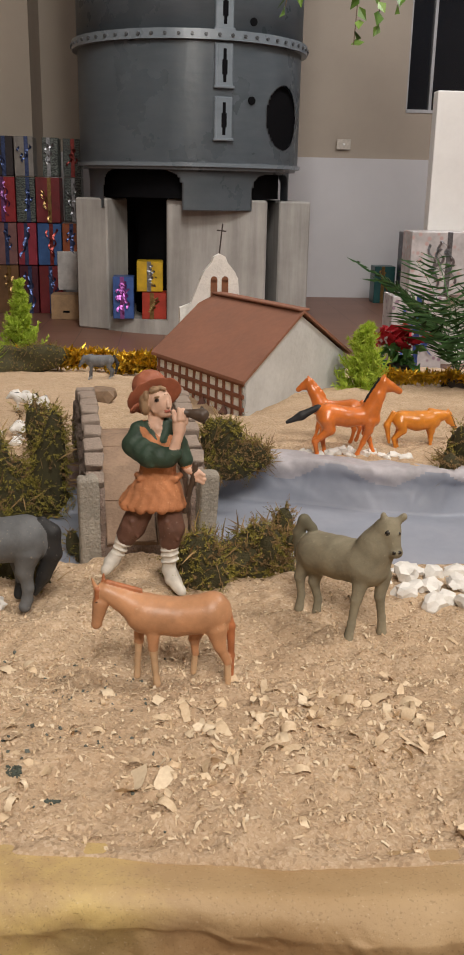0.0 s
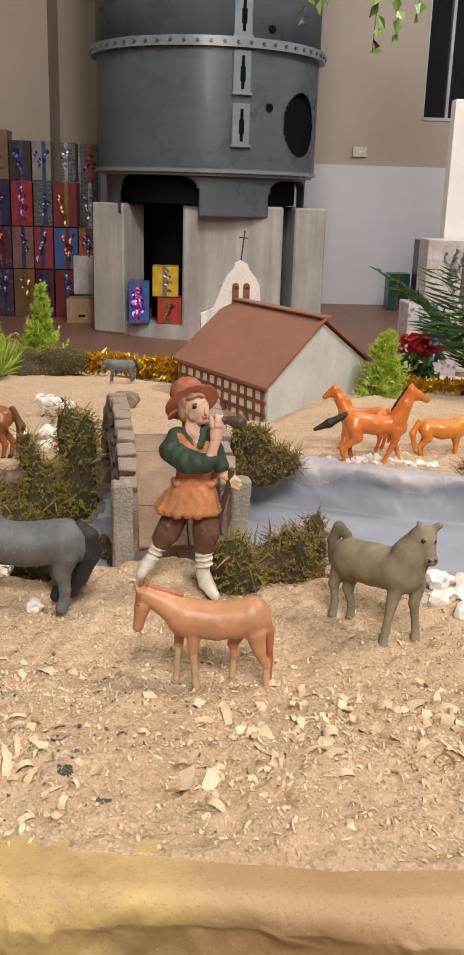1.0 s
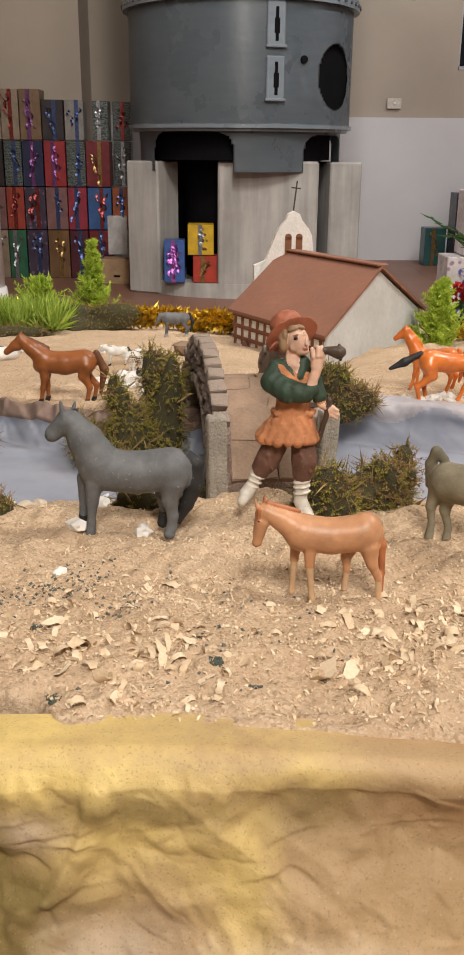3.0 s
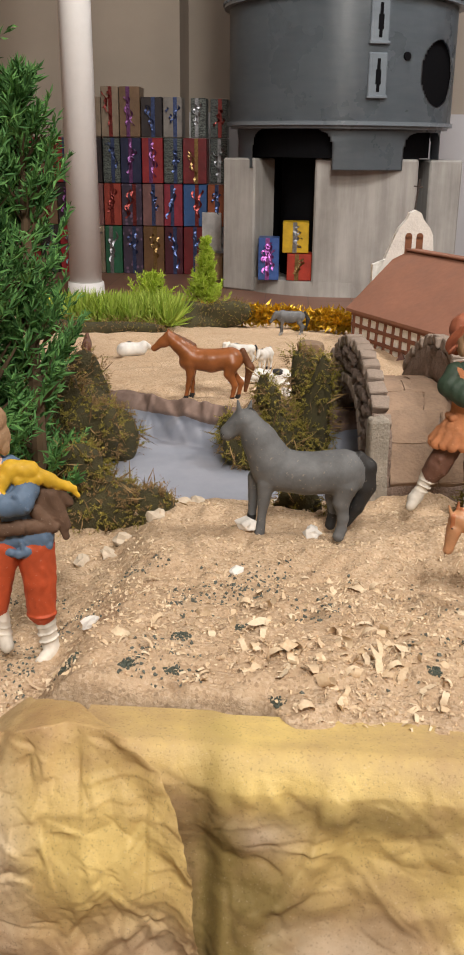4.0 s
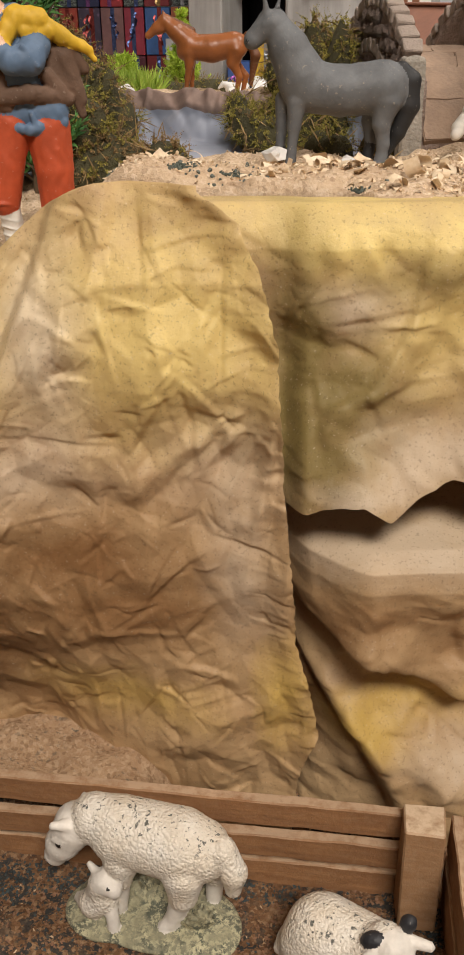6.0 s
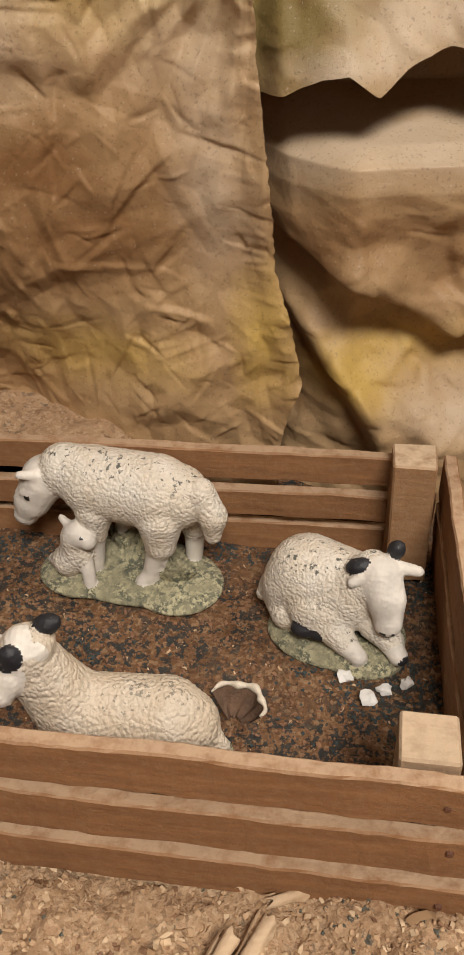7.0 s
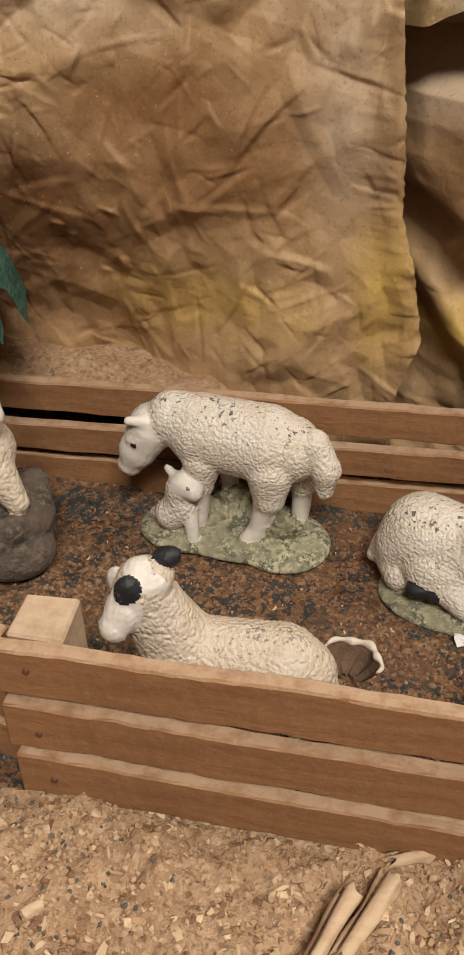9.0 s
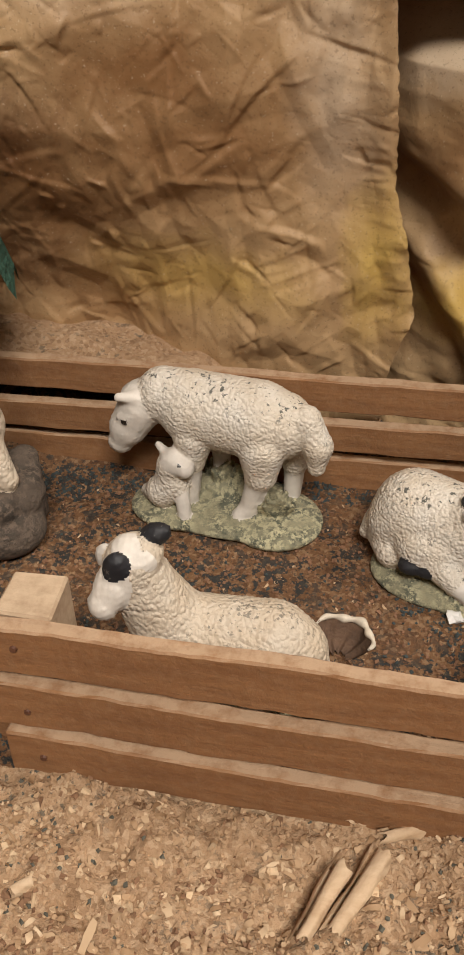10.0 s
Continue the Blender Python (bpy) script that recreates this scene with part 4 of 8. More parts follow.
def gift(x0, x1, y, depth, z0, z1, mat, ribbon, label, strands=2, rnd=0):
    """A wrapped box with a ribbon band and curled ribbon ends on its front."""
    g = empty("gift_box", pose((x0 + x1) / 2, y + depth / 2, z0, 0, 0, rnd), label, "gift box", "wrapped gift boxes")
    w, h = x1 - x0 - 0.008, z1 - z0 - 0.004
    box_part("box", (w, depth, h), pose(0, 0, h / 2), mat, g, bev=0.004)
    if ribbon is not None:
        box_part("ribbon_band", (0.030, 0.004, h), pose(random.uniform(-0.15, 0.15) * w, -depth / 2 - 0.002, h / 2), ribbon, g, bev=0.001)
        for s in range(strands):
            bm = bmesh.new()
            px, pz = random.uniform(-0.2, 0.2) * w, h * random.uniform(0.72, 0.92)
            n, ln, ph = 14, h * random.uniform(0.3, 0.7), random.random() * 6
            prev = None
            for i in range(n + 1):
                f = i / n
                c = Vector((px + 0.014 * math.sin(ph + f * 13) + (f * 0.06 - 0.03) * math.sin(ph * 3), -depth / 2 - 0.014 - 0.010 * math.cos(ph + f * 13), pz - ln * f))
                a, d = bm.verts.new(c + Vector((-0.007, 0, 0.003))), bm.verts.new(c + Vector((0.007, 0, -0.003)))
                if prev:
                    bm.faces.new((prev[0], prev[1], d, a))
                prev = (a, d)
            part("ribbon_curl", bm, ribbon, g, smooth=True)
    return g


W = {
    "kraft": wrap_mat("kraft", (0.30, 0.235, 0.17)), "brown": wrap_mat("brown", (0.21, 0.13, 0.075)), "black": wrap_mat("black", (0.035, 0.028, 0.03)),
    "grey": wrap_mat("grey", (0.27, 0.25, 0.23)), "zig": wrap_mat("zig", (0.16, 0.19, 0.17), "zigzag", (0.02, 0.025, 0.025)), "navy": wrap_mat("navy", (0.022, 0.028, 0.075)),
    "red": wrap_mat("red", (0.33, 0.03, 0.035)), "dark_red": wrap_mat("dark_red", (0.20, 0.02, 0.025)), "orange_red": wrap_mat("orange_red", (0.36, 0.06, 0.04)),
    "violet_dark": wrap_mat("violet_dark", (0.06, 0.045, 0.075), "dots", (0.16, 0.10, 0.16)), "mauve": wrap_mat("mauve", (0.24, 0.12, 0.115)), "crimson": wrap_mat("crimson", (0.33, 0.035, 0.06)),
    "blue": wrap_mat("blue", (0.045, 0.13, 0.34)), "orange": wrap_mat("orange", (0.38, 0.10, 0.035)), "green": wrap_mat("green", (0.03, 0.14, 0.075)),
    "brown2": wrap_mat("brown_two", (0.19, 0.10, 0.045)), "maroon": wrap_mat("maroon", (0.09, 0.018, 0.03)), "white": wrap_mat("white", (0.70, 0.68, 0.66)),
    "yellow": wrap_mat("yellow", (0.75, 0.47, 0.015), rough=0.5), "red2": wrap_mat("red_two", (0.50, 0.045, 0.02), rough=0.5), "blue2": wrap_mat("blue_two", (0.06, 0.14, 0.42)),
    "confetti": wrap_mat("confetti", (0.74, 0.70, 0.70), "dots", (0.30, 0.20, 0.26)), "pink": wrap_mat("pink", (0.74, 0.70, 0.70), "dots", (0.52, 0.36, 0.34)), "night": wrap_mat("night", (0.03, 0.028, 0.05), "dots", (0.13, 0.10, 0.16)),
    "teal": wrap_mat("teal", (0.02, 0.10, 0.10)), "card": plain("cardboard", (0.34, 0.22, 0.12), 0.85, scale=20),
}
COLS = [-2.36, -2.20, -2.04, -1.84, -1.66, -1.515, -1.345, -1.17, -1.015, -0.82, -0.675]
STACK = [
    (0, 0.0, ["red", "black", "red", "kraft", "green", "violet_dark", "brown2", "maroon", "dark_red", None]),
    (1, 0.385, ["black", "brown", "black", "mauve", "orange_red", "violet_dark", "mauve", "crimson", "blue", "orange"]),
    (2, 0.715, ["crimson", "red", "red", "black", "zig", "navy", "red", "zig", "dark_red", "zig"]),
    (3, 1.062, [None, None, None, "kraft", "kraft", "brown", "black", "grey", None, "zig"]),
]
TOPS = [0.383, 0.713, 1.06, 1.36]
COLOR_WORD = {"kraft": "tan kraft", "brown": "brown", "black": "black", "grey": "grey", "zig": "dark zigzag-patterned", "navy": "navy blue", "red": "red", "dark_red": "dark red", "orange_red": "orange-red", "violet_dark": "dark violet flowered", "mauve": "mauve", "crimson": "crimson", "blue": "blue", "orange": "orange", "green": "dark green", "brown2": "chestnut brown", "maroon": "maroon"}
for r, z0, row in STACK:
    for c, k in enumerate(row):
        if k:
            top = TOPS[r] + (0.075 if r == 3 and c in (4, 5) else 0)
            gift(COLS[c], COLS[c + 1], 7.85 + (0.25 if (c >= 9 and r > 1) else random.uniform(0, 0.02)), 0.22, z0, top, W[k], random.choice(FOILS), COLOR_WORD[k] + " wrapped gift box with foil ribbon in a stack")
gift(-0.955, -0.825, 7.87, 0.2, 1.062, 1.355, W["zig"], FOILS[0], "dark zigzag-patterned gift box on top of a stack")
gift(-0.865, -0.70, 7.85, 0.22, 0.19, 0.50, W["white"], None, "white carton with a black band in a stack")
bandm = plain("black_band", (0.02, 0.02, 0.02), 0.5)
crt = empty("carton", pose(-0.775, 7.62, 0), "open brown cardboard carton on the floor", "carton")
box_part("body", (0.215, 0.2, 0.19), pose(0, 0, 0.095), W["card"], crt, bev=0.003)
# black strip on the carton's face, painted shade of the hand hole
box_part("hand_hole_shade", (0.05, 0.004, 0.016), pose(0.01, -0.101, 0.06), VOID_SHADE, crt, bev=0.001)
gift(-0.365, -0.21, 6.86, 0.16, 0.102, 0.40, W["blue2"], BOWS[0], "blue gift box with a violet foil bow on the plinth", 8)
gift(-0.160, 0.022, 6.86, 0.18, 0.102, 0.292, W["red2"], FOILS[2], "small red gift box on the plinth", 2)
gift(-0.196, -0.004, 6.87, 0.18, 0.294, 0.508, W["yellow"], FOILS[0], "yellow gift box resting on a red one", 3)
gift(1.336, 1.66, 5.55, 0.25, 0.0, 0.435, W["confetti"], BOWS[1], "white flowered gift box with blue ribbon on the floor", 6)
gift(1.43, 1.80, 5.58, 0.22, 0.437, 0.80, W["pink"], FOILS[0], "pale pink flowered gift box with silver ribbon", 5)
gift(2.12, 2.45, 8.55, 0.25, 0.0, 0.66, W["night"], FOILS[5], "dark starry gift box against the wall", 3)
gift(1.93, 2.13, 8.85, 0.2, 0.0, 0.34, W["teal"], FOILS[2], "dark green gift box on the floor by the wall", 2)

# ---------- model chapel ----------
E1, E2, E3 = Vector((0.016, 2.081)), Vector((0.187, 1.776)), Vector((0.442, 2.100))
E4 = E3 + E1 - E2
EAVE, RIDGE = 0.700, 0.808
chapel = empty("model_chapel", pose(0, 0, 0), "model chapel with brown roof, white gable and bell gable", "model house")
ROOF = plain("roof_board", (0.26, 0.115, 0.072), 0.8, vary=0.14, scale=14, bump_s=0.3)
TIMBER = plain("chapel_timber", (0.20, 0.075, 0.042), 0.8, scale=60)
LIME = plain("limewash", (0.78, 0.77, 0.74), 0.9, vary=0.1, scale=30, bump_s=0.5, bump_d=0.003)
# gable white greyed down: the shade on the gable end is in its colour
SHADED_GABLE = plain("gable_shaded_white", (0.54, 0.55, 0.55), 0.9, vary=0.1, scale=18, bump_s=0.4, bump_d=0.002)
BASEZ = 0.585


def prism(points, thick_dir, name, mat, parent):
    """A slab: the polygon points, pushed along thick_dir."""
    bm = bmesh.new()
    a = [bm.verts.new(p) for p in points]
    c = [bm.verts.new(Vector(p) + Vector(thick_dir)) for p in points]
    bm.faces.new(a)
    bm.faces.new(list(reversed(c)))
    for i in range(len(a)):
        bm.faces.new((a[i], c[i], c[(i + 1) % len(a)], a[(i + 1) % len(a)]))
    bmesh.ops.recalc_face_normals(bm, faces=bm.faces[:])
    return part(name, bm, mat, parent)


def v3(p, z):
    return Vector((p.x, p.y, z))


lw, gw = (E2 - E1).normalized(), (E3 - E2).normalized()
M2, M1 = (E2 + E3) / 2, (E1 + E4) / 2
i1, i2 = E1 + lw * 0.012 + gw * 0.010, E2 - lw * 0.010 + gw * 0.010
i3, i4 = E3 - lw * 0.010 - gw * 0.010, E4 + lw * 0.012 - gw * 0.010
im2, im1 = (i2 + i3) / 2, (i1 + i4) / 2
prism([v3(i1, BASEZ), v3(i2, BASEZ), v3(i2, EAVE), v3(i1, EAVE)], (gw.x * 0.008, gw.y * 0.008, 0), "side_wall", LIME, chapel)
prism([v3(i4, BASEZ), v3(i3, BASEZ), v3(i3, EAVE), v3(i4, EAVE)], (-gw.x * 0.008, -gw.y * 0.008, 0), "side_wall", LIME, chapel)
prism([v3(i2, BASEZ), v3(i3, BASEZ), v3(i3, EAVE), v3(im2, RIDGE - 0.006), v3(i2, EAVE)], (-lw.x * 0.008, -lw.y * 0.008, 0), "gable_wall", SHADED_GABLE, chapel)
prism([v3(i1, BASEZ), v3(i4, BASEZ), v3(i4, EAVE), v3(im1, RIDGE - 0.006), v3(i1, EAVE)], (lw.x * 0.008, lw.y * 0.008, 0), "gable_wall", SHADED_GABLE, chapel)
prism([v3(E1, EAVE), v3(E2, EAVE), v3(M2, RIDGE), v3(M1, RIDGE)], (0, 0, 0.006), "roof_slope", ROOF, chapel)
prism([v3(E4, EAVE), v3(E3, EAVE), v3(M2, RIDGE), v3(M1, RIDGE)], (0, 0, 0.006), "roof_slope", ROOF, chapel)
bm = bmesh.new()
rd = v3(M2, RIDGE + 0.006) - v3(M1, RIDGE + 0.006)
box(bm, rd.length, 0.026, 0.005, Matrix.Translation((v3(M1, RIDGE + 0.006) + v3(M2, RIDGE + 0.006)) / 2) @ pose(0, 0, 0, 0, 0, math.degrees(math.atan2(rd.y, rd.x))), 0.0015)
part("ridge_board", bm, ROOF, chapel)
# half-timbering and plaster fields on the long side
Ls = (i2 - i1).length
ang = math.degrees(math.atan2(lw.y, lw.x))
frame_m = Matrix.Translation((i1.x - gw.x * 0.004, i1.y - gw.y * 0.004, 0)) @ pose(0, 0, 0, 0, 0, ang)
for k in range(5):
    box_part("beam", (Ls, 0.004, 0.0075), frame_m @ pose(Ls / 2, 0.003, BASEZ + 0.018 + k * 0.0235), TIMBER, chapel, bev=0.0006)
for k in range(12):
    x = (k + 0.3) * Ls / 11.6
    box_part("stud", (0.0075, 0.0036, EAVE - BASEZ), frame_m @ pose(x, 0.003, (EAVE + BASEZ) / 2, 0, random.uniform(-4, 4), 0), TIMBER, chapel, bev=0.0006)
for k in (3, 10, 14):
    bm = bmesh.new()
    box(bm, 0.017, 0.008, 0.032, frame_m @ pose(k * Ls / 17, -0.003, BASEZ + 0.034), 0.001)
    cyl(bm, 0.012, 0.0, 0.016, frame_m @ pose(k * Ls / 17, -0.003, BASEZ + 0.058), 4)
    part("shutter", bm, plain("shutter_brown", (0.12, 0.05, 0.035), 0.7), chapel)
# bell gable with two openings and a cross
bp = frame_m.copy()
bell_w = gw
bm = bmesh.new()
outline = [(-0.068, -0.03), (-0.068, 0.010), (-0.036, 0.022), (-0.032, 0.060), (-0.026, 0.072), (-0.014, 0.086), (-0.010, 0.096), (0.0, 0.101), (0.010, 0.096), (0.014, 0.086), (0.026, 0.072), (0.032, 0.060), (0.036, 0.022), (0.066, 0.008), (0.066, -0.03)]
bmat = Matrix.Translation((0.161, 2.235, 0.768)) @ pose(0, 0, 0, 0, 0, 5) @ Matrix.Scale(1.28, 4)
a = [bm.verts.new((x, 0, z)) for x, z in outline]
face = bm.faces.new(a)
bmesh.ops.triangulate(bm, faces=[face])
bmesh.ops.solidify(bm, geom=bm.faces[:], thickness=0.016)
bmesh.ops.recalc_face_normals(bm, faces=bm.faces[:])
bmesh.ops.transform(bm, matrix=bmat, verts=bm.verts[:])
part("bell_gable", bm, LIME, chapel, "whitewashed bell gable")
for x in (-0.0095, 0.0095):
    bm = bmesh.new()
    box(bm, 0.0115, 0.0335, 0.032, bmat @ pose(x, 0.0, 0.042), 0.0)
    cyl(bm, 0.00575, 0.00575, 0.0335, bmat @ pose(x, 0.0, 0.058, 90, 0, 0), 16)
    part("bell_opening", bm, plain("opening_brown", (0.22, 0.09, 0.045), 0.8), chapel)
IRONWIRE = plain("iron_wire", (0.05, 0.035, 0.03), 0.6)
bm = bmesh.new()
box(bm, 0.0022, 0.0022, 0.052, bmat @ pose(0.004, 0.004, 0.124, 0, 6, 0), 0)
box(bm, 0.016, 0.0022, 0.0022, bmat @ pose(0.005, 0.004, 0.138, 0, 6, 0), 0)
part("cross", bm, IRONWIRE, chapel, "thin dark iron cross")
chapel.location.z -= 0.010

# ---------- bridge ----------
CORK = plain("bridge_clay", (0.33, 0.245, 0.20), 0.95, vary=0.25, scale=70, bump_s=0.9, bump_d=0.004)
STONE_B = plain("bridge_block", (0.33, 0.265, 0.22), 0.95, vary=0.16, scale=90, bump_s=0.6, bump_d=0.002)
GREY_POST = plain("bridge_post", (0.34, 0.305, 0.255), 0.95, vary=0.15, scale=60, bump_s=0.8, bump_d=0.003)
bridge = empty("arched_bridge", pose(-0.0145, 0.925, 0, 0, 0, 8), "small arched clay bridge with stone parapets over the river", "bridge")
# along the bridge: y from its near end; across it: x from its outer face
B_LEN, B_MID, B_ARCH, B_HALF, B_RISE, B_FOOT = 0.285, 0.138, 0.132, 0.080, 0.086, 0.697


def bridge_top(y):
    """Height of the deck."""
    return max(0.700, 0.781 - 0.079 * ((y - B_MID) / 0.150) ** 2)


def parapet_top(y):
    return 0.824 - 0.031 * ((y - B_MID) / 0.100) ** 2


def arch_under(y, grow=0.0):
    u = (y - B_ARCH) / (B_HALF + grow)
    return B_FOOT - 0.012 + ((B_RISE + 0.012 + grow) * (1 - abs(u) ** 2.3) ** 0.5 if abs(u) < 1 else 0)


def side_profile(x0, x1, crest, name, mat, rough=0.0022):
    """A wall along the bridge with the arch cut out, from x0 to x1."""
    bm = bmesh.new()
    n = 60
    ys = [0.004 + (B_LEN - 0.004) * i / n for i in range(n + 1)]
    top = [max(crest(y), 0.702) for y in ys]
    bot = [min(arch_under(y), t - 0.010) for y, t in zip(ys, top)]
    rows = [[bm.verts.new((x, y, z)) for y, z in zip(ys, zs)] for x, zs in ((x0, top), (x1, top), (x1, bot), (x0, bot))]
    for r in range(4):
        p, q = rows[r], rows[(r + 1) % 4]
        for i in range(n):
            bm.faces.new((p[i], p[i + 1], q[i + 1], q[i]))
    for i in (0, n):
        bm.faces.new([rows[r][i] for r in range(4)])
    bmesh.ops.recalc_face_normals(bm, faces=bm.faces[:])
    bmesh.ops.subdivide_edges(bm, edges=[e for e in bm.edges if e.calc_length() > 0.008], cuts=5, use_grid_fill=True)
    for v in bm.verts:
        v.co += noise.noise_vector(v.co * 70) * rough + noise.noise_vector(v.co * 210) * rough * 0.4
    return part(name, bm, mat, bridge, smooth=True)


side_profile(0.014, 0.094, bridge_top, "span", CORK)
side_profile(0.002, 0.0155, lambda y: parapet_top(y) - 0.004, "parapet_wall", CORK)
side_profile(0.0925, 0.106, lambda y: parapet_top(y) - 0.004, "parapet_wall", CORK)
# coping blocks along both parapets
block_meshes = []
for k in range(4):
    bm = bmesh.new()
    box(bm, 0.0165, 0.0155, 0.0115, None, 0.0022, 0.0011, 2)
    for v in bm.verts:
        v.co += noise.noise_vector(v.co * 150 + Vector((k * 7, 0, 0))) * 0.0009
    me = bpy.data.meshes.new("block")
    bm.to_mesh(me)
    bm.free()
    me.materials.append(STONE_B)
    block_meshes.append(me)


def bridge_piece(name, me, m):
    o = new(name, me)
    o.parent = bridge
    o.matrix_basis = m
    return o


for xs in (0.0085, 0.0995):
    for i in range(17):
        y = 0.014 + i * 0.0160
        dz = -2 * 0.031 * (y - B_MID) / 0.0100
        bridge_piece("block", block_meshes[i % 4], pose(xs + random.uniform(-0.0014, 0.0014), y, parapet_top(y) + 0.002, math.degrees(math.atan(dz)) + random.uniform(-3, 3), random.uniform(-4, 4), random.uniform(-6, 6)) @ Matrix.Diagonal((random.uniform(0.88, 1.08), random.uniform(0.86, 1.0), random.uniform(0.85, 1.15), 1)))
# rough field stones on the outer faces, and a ring of wedge stones round the arch
lump_meshes = []
for k in range(5):
    lump = bmesh.new()
    bmesh.ops.create_icosphere(lump, subdivisions=2, radius=0.5)
    for v in lump.verts:
        v.co *= 1 + 0.42 * noise.noise(v.co * 2.6 + Vector((k * 9, 0, 0))) + 0.16 * noise.noise(v.co * 7 + Vector((0, k * 5, 0)))
    me = bpy.data.meshes.new("stone")
    lump.to_mesh(me)
    lump.free()
    me.materials.append(CORK)
    lump_meshes.append(me)
for face in (0.0, 0.108):
    zz = B_FOOT + 0.004
    course = 0
    while zz < 0.824:
        y = 0.016 + 0.005 * (course % 2)
        while y < B_LEN - 0.01:
            wide = random.uniform(0.010, 0.018)
            y += wide / 2
            if zz < parapet_top(y) - 0.008 and zz > arch_under(y, 0.013) + 0.002 and (zz > B_FOOT + 0.02 or abs(y - B_ARCH) > B_HALF + 0.012):
                bridge_piece("stone", random.choice(lump_meshes), pose(face + (0.001 if face == 0 else -0.001), y, zz + random.uniform(-0.0015, 0.0015), random.uniform(-14, 14), 0, random.uniform(-8, 8)) @ Matrix.Diagonal((random.uniform(0.007, 0.011), wide * 1.06, random.uniform(0.0105, 0.0135), 1)))
            y += wide / 2
        zz += 0.0112
        course += 1
    for i in range(17):
        th = math.pi * (i + 0.5) / 17
        c, d = math.cos(th), math.sin(th)
        bridge_piece("wedge_stone", block_meshes[i % 4], pose(face, B_ARCH - (B_HALF + 0.006) * c * (1 - 0.10 * d * (1 - d)), B_FOOT + (B_RISE + 0.006) * d ** 0.85, -math.degrees(th) + 90 + random.uniform(-5, 5)) @ Matrix.Diagonal((0.42, 0.85, 1.0, 1)))
# square end posts
for x, tall in ((0.001, 0.094), (0.106, 0.092)):
    bm = bmesh.new()
    box(bm, 0.0175, 0.0175, tall, None, 0.0032, 0.001, 2)
    bmesh.ops.subdivide_edges(bm, edges=[e for e in bm.edges if e.calc_length() > 0.01], cuts=7, use_grid_fill=True)
    for v in bm.verts:
        v.co += noise.noise_vector(Vector((v.co.x * 160, v.co.y * 160, v.co.z * 28)) + Vector((x * 50, 0, 0))) * 0.0014
    p = part("post", bm, GREY_POST, bridge, "weathered grey square post")
    p.matrix_basis = pose(x, -0.001, 0.786 - tall / 2, random.uniform(-2, 2), random.uniform(-3, 3), 4)
# cracked slabs of the bridge deck
DECK = plain("bridge_deck", (0.31, 0.215, 0.15), 0.95, vary=0.2, scale=40, bump_s=0.6, bump_d=0.002)
for r in range(7):
    xx = 0.016
    cut = 0.0
    y0 = 0.004 + r * 0.034
    while xx < 0.088:
        w = min(random.uniform(0.030, 0.062), 0.092 - xx)
        if 0.092 - xx - w < 0.012:
            w = 0.092 - xx
        y = y0 + 0.017
        slope = (bridge_top(y + 0.002) - bridge_top(y - 0.002)) / 0.004
        long = 0.0185 * math.sqrt(1 + slope * slope)
        nxt = random.uniform(-0.006, 0.006)
        bm = bmesh.new()
        g = 0.0005
        outline = [(xx + cut + g, -long), (xx + w * 0.5, -long + random.uniform(-0.002, 0.002)), (xx + w + nxt - g, -long), (xx + w + random.uniform(-0.003, 0.003) - g, 0.002), (xx + w - nxt - g, long), (xx + w * 0.5, long + random.uniform(-0.002, 0.002)), (xx - cut + g, long)]
        lift = random.uniform(-0.0006, 0.0010)
        lo = [bm.verts.new((px, py, -0.005)) for px, py in outline]
        hi = [bm.verts.new((px, py, 0.0036 + lift + random.uniform(-0.0005, 0.0005))) for px, py in outline]
        bm.faces.new(hi)
        bm.faces.new(lo[::-1])
        for i in range(7):
            bm.faces.new((lo[i], lo[(i + 1) % 7], hi[(i + 1) % 7], hi[i]))
        bmesh.ops.bevel(bm, geom=[e for e in bm.edges if all(v in hi for v in e.verts)], offset=0.0010, segments=2, affect="EDGES")
        sl = part("paving_slab", bm, DECK, bridge)
        sl.matrix_basis = pose(0, y, bridge_top(y) + 0.0012, math.degrees(math.atan(slope)))
        xx, cut = xx + w, nxt


# ---------- loose leaves, moss, trees ----------
def leaf_set(pos, ax, side, length, width, bend=0.25):
    """Diamond leaves at pos along ax, as arrays: four corners and a fold."""
    n = len(pos)
    ax = ax / np.linalg.norm(ax, axis=1, keepdims=True)
    side = side - (side * ax).sum(1, keepdims=True) * ax
    side = side / (np.linalg.norm(side, axis=1, keepdims=True) + 1e-9)
    up = np.cross(ax, side)
    l, w = np.reshape(length, (-1, 1)), np.reshape(width, (-1, 1))
    mid = pos + ax * l * 0.45
    v = np.stack([pos, mid + side * w / 2 + up * w * bend, pos + ax * l - up * l * 0.12, mid - side * w / 2 + up * w * bend], 1).reshape(-1, 3)
    k = np.arange(n)[:, None] * 4
    f = np.concatenate([k + [0, 1, 2], k + [0, 2, 3]])
    return v, f


def join_mesh(name, sets, mats):
    vs, fs, mi, off = [], [], [], 0
    for v, f, m in sets:
        vs.append(v)
        fs += [tuple(int(q) + off for q in r) for r in f]
        mi += [m] * len(f)
        off += len(v)
    return mesh_from(name, np.concatenate(vs).tolist(), fs, mats, mi, False)


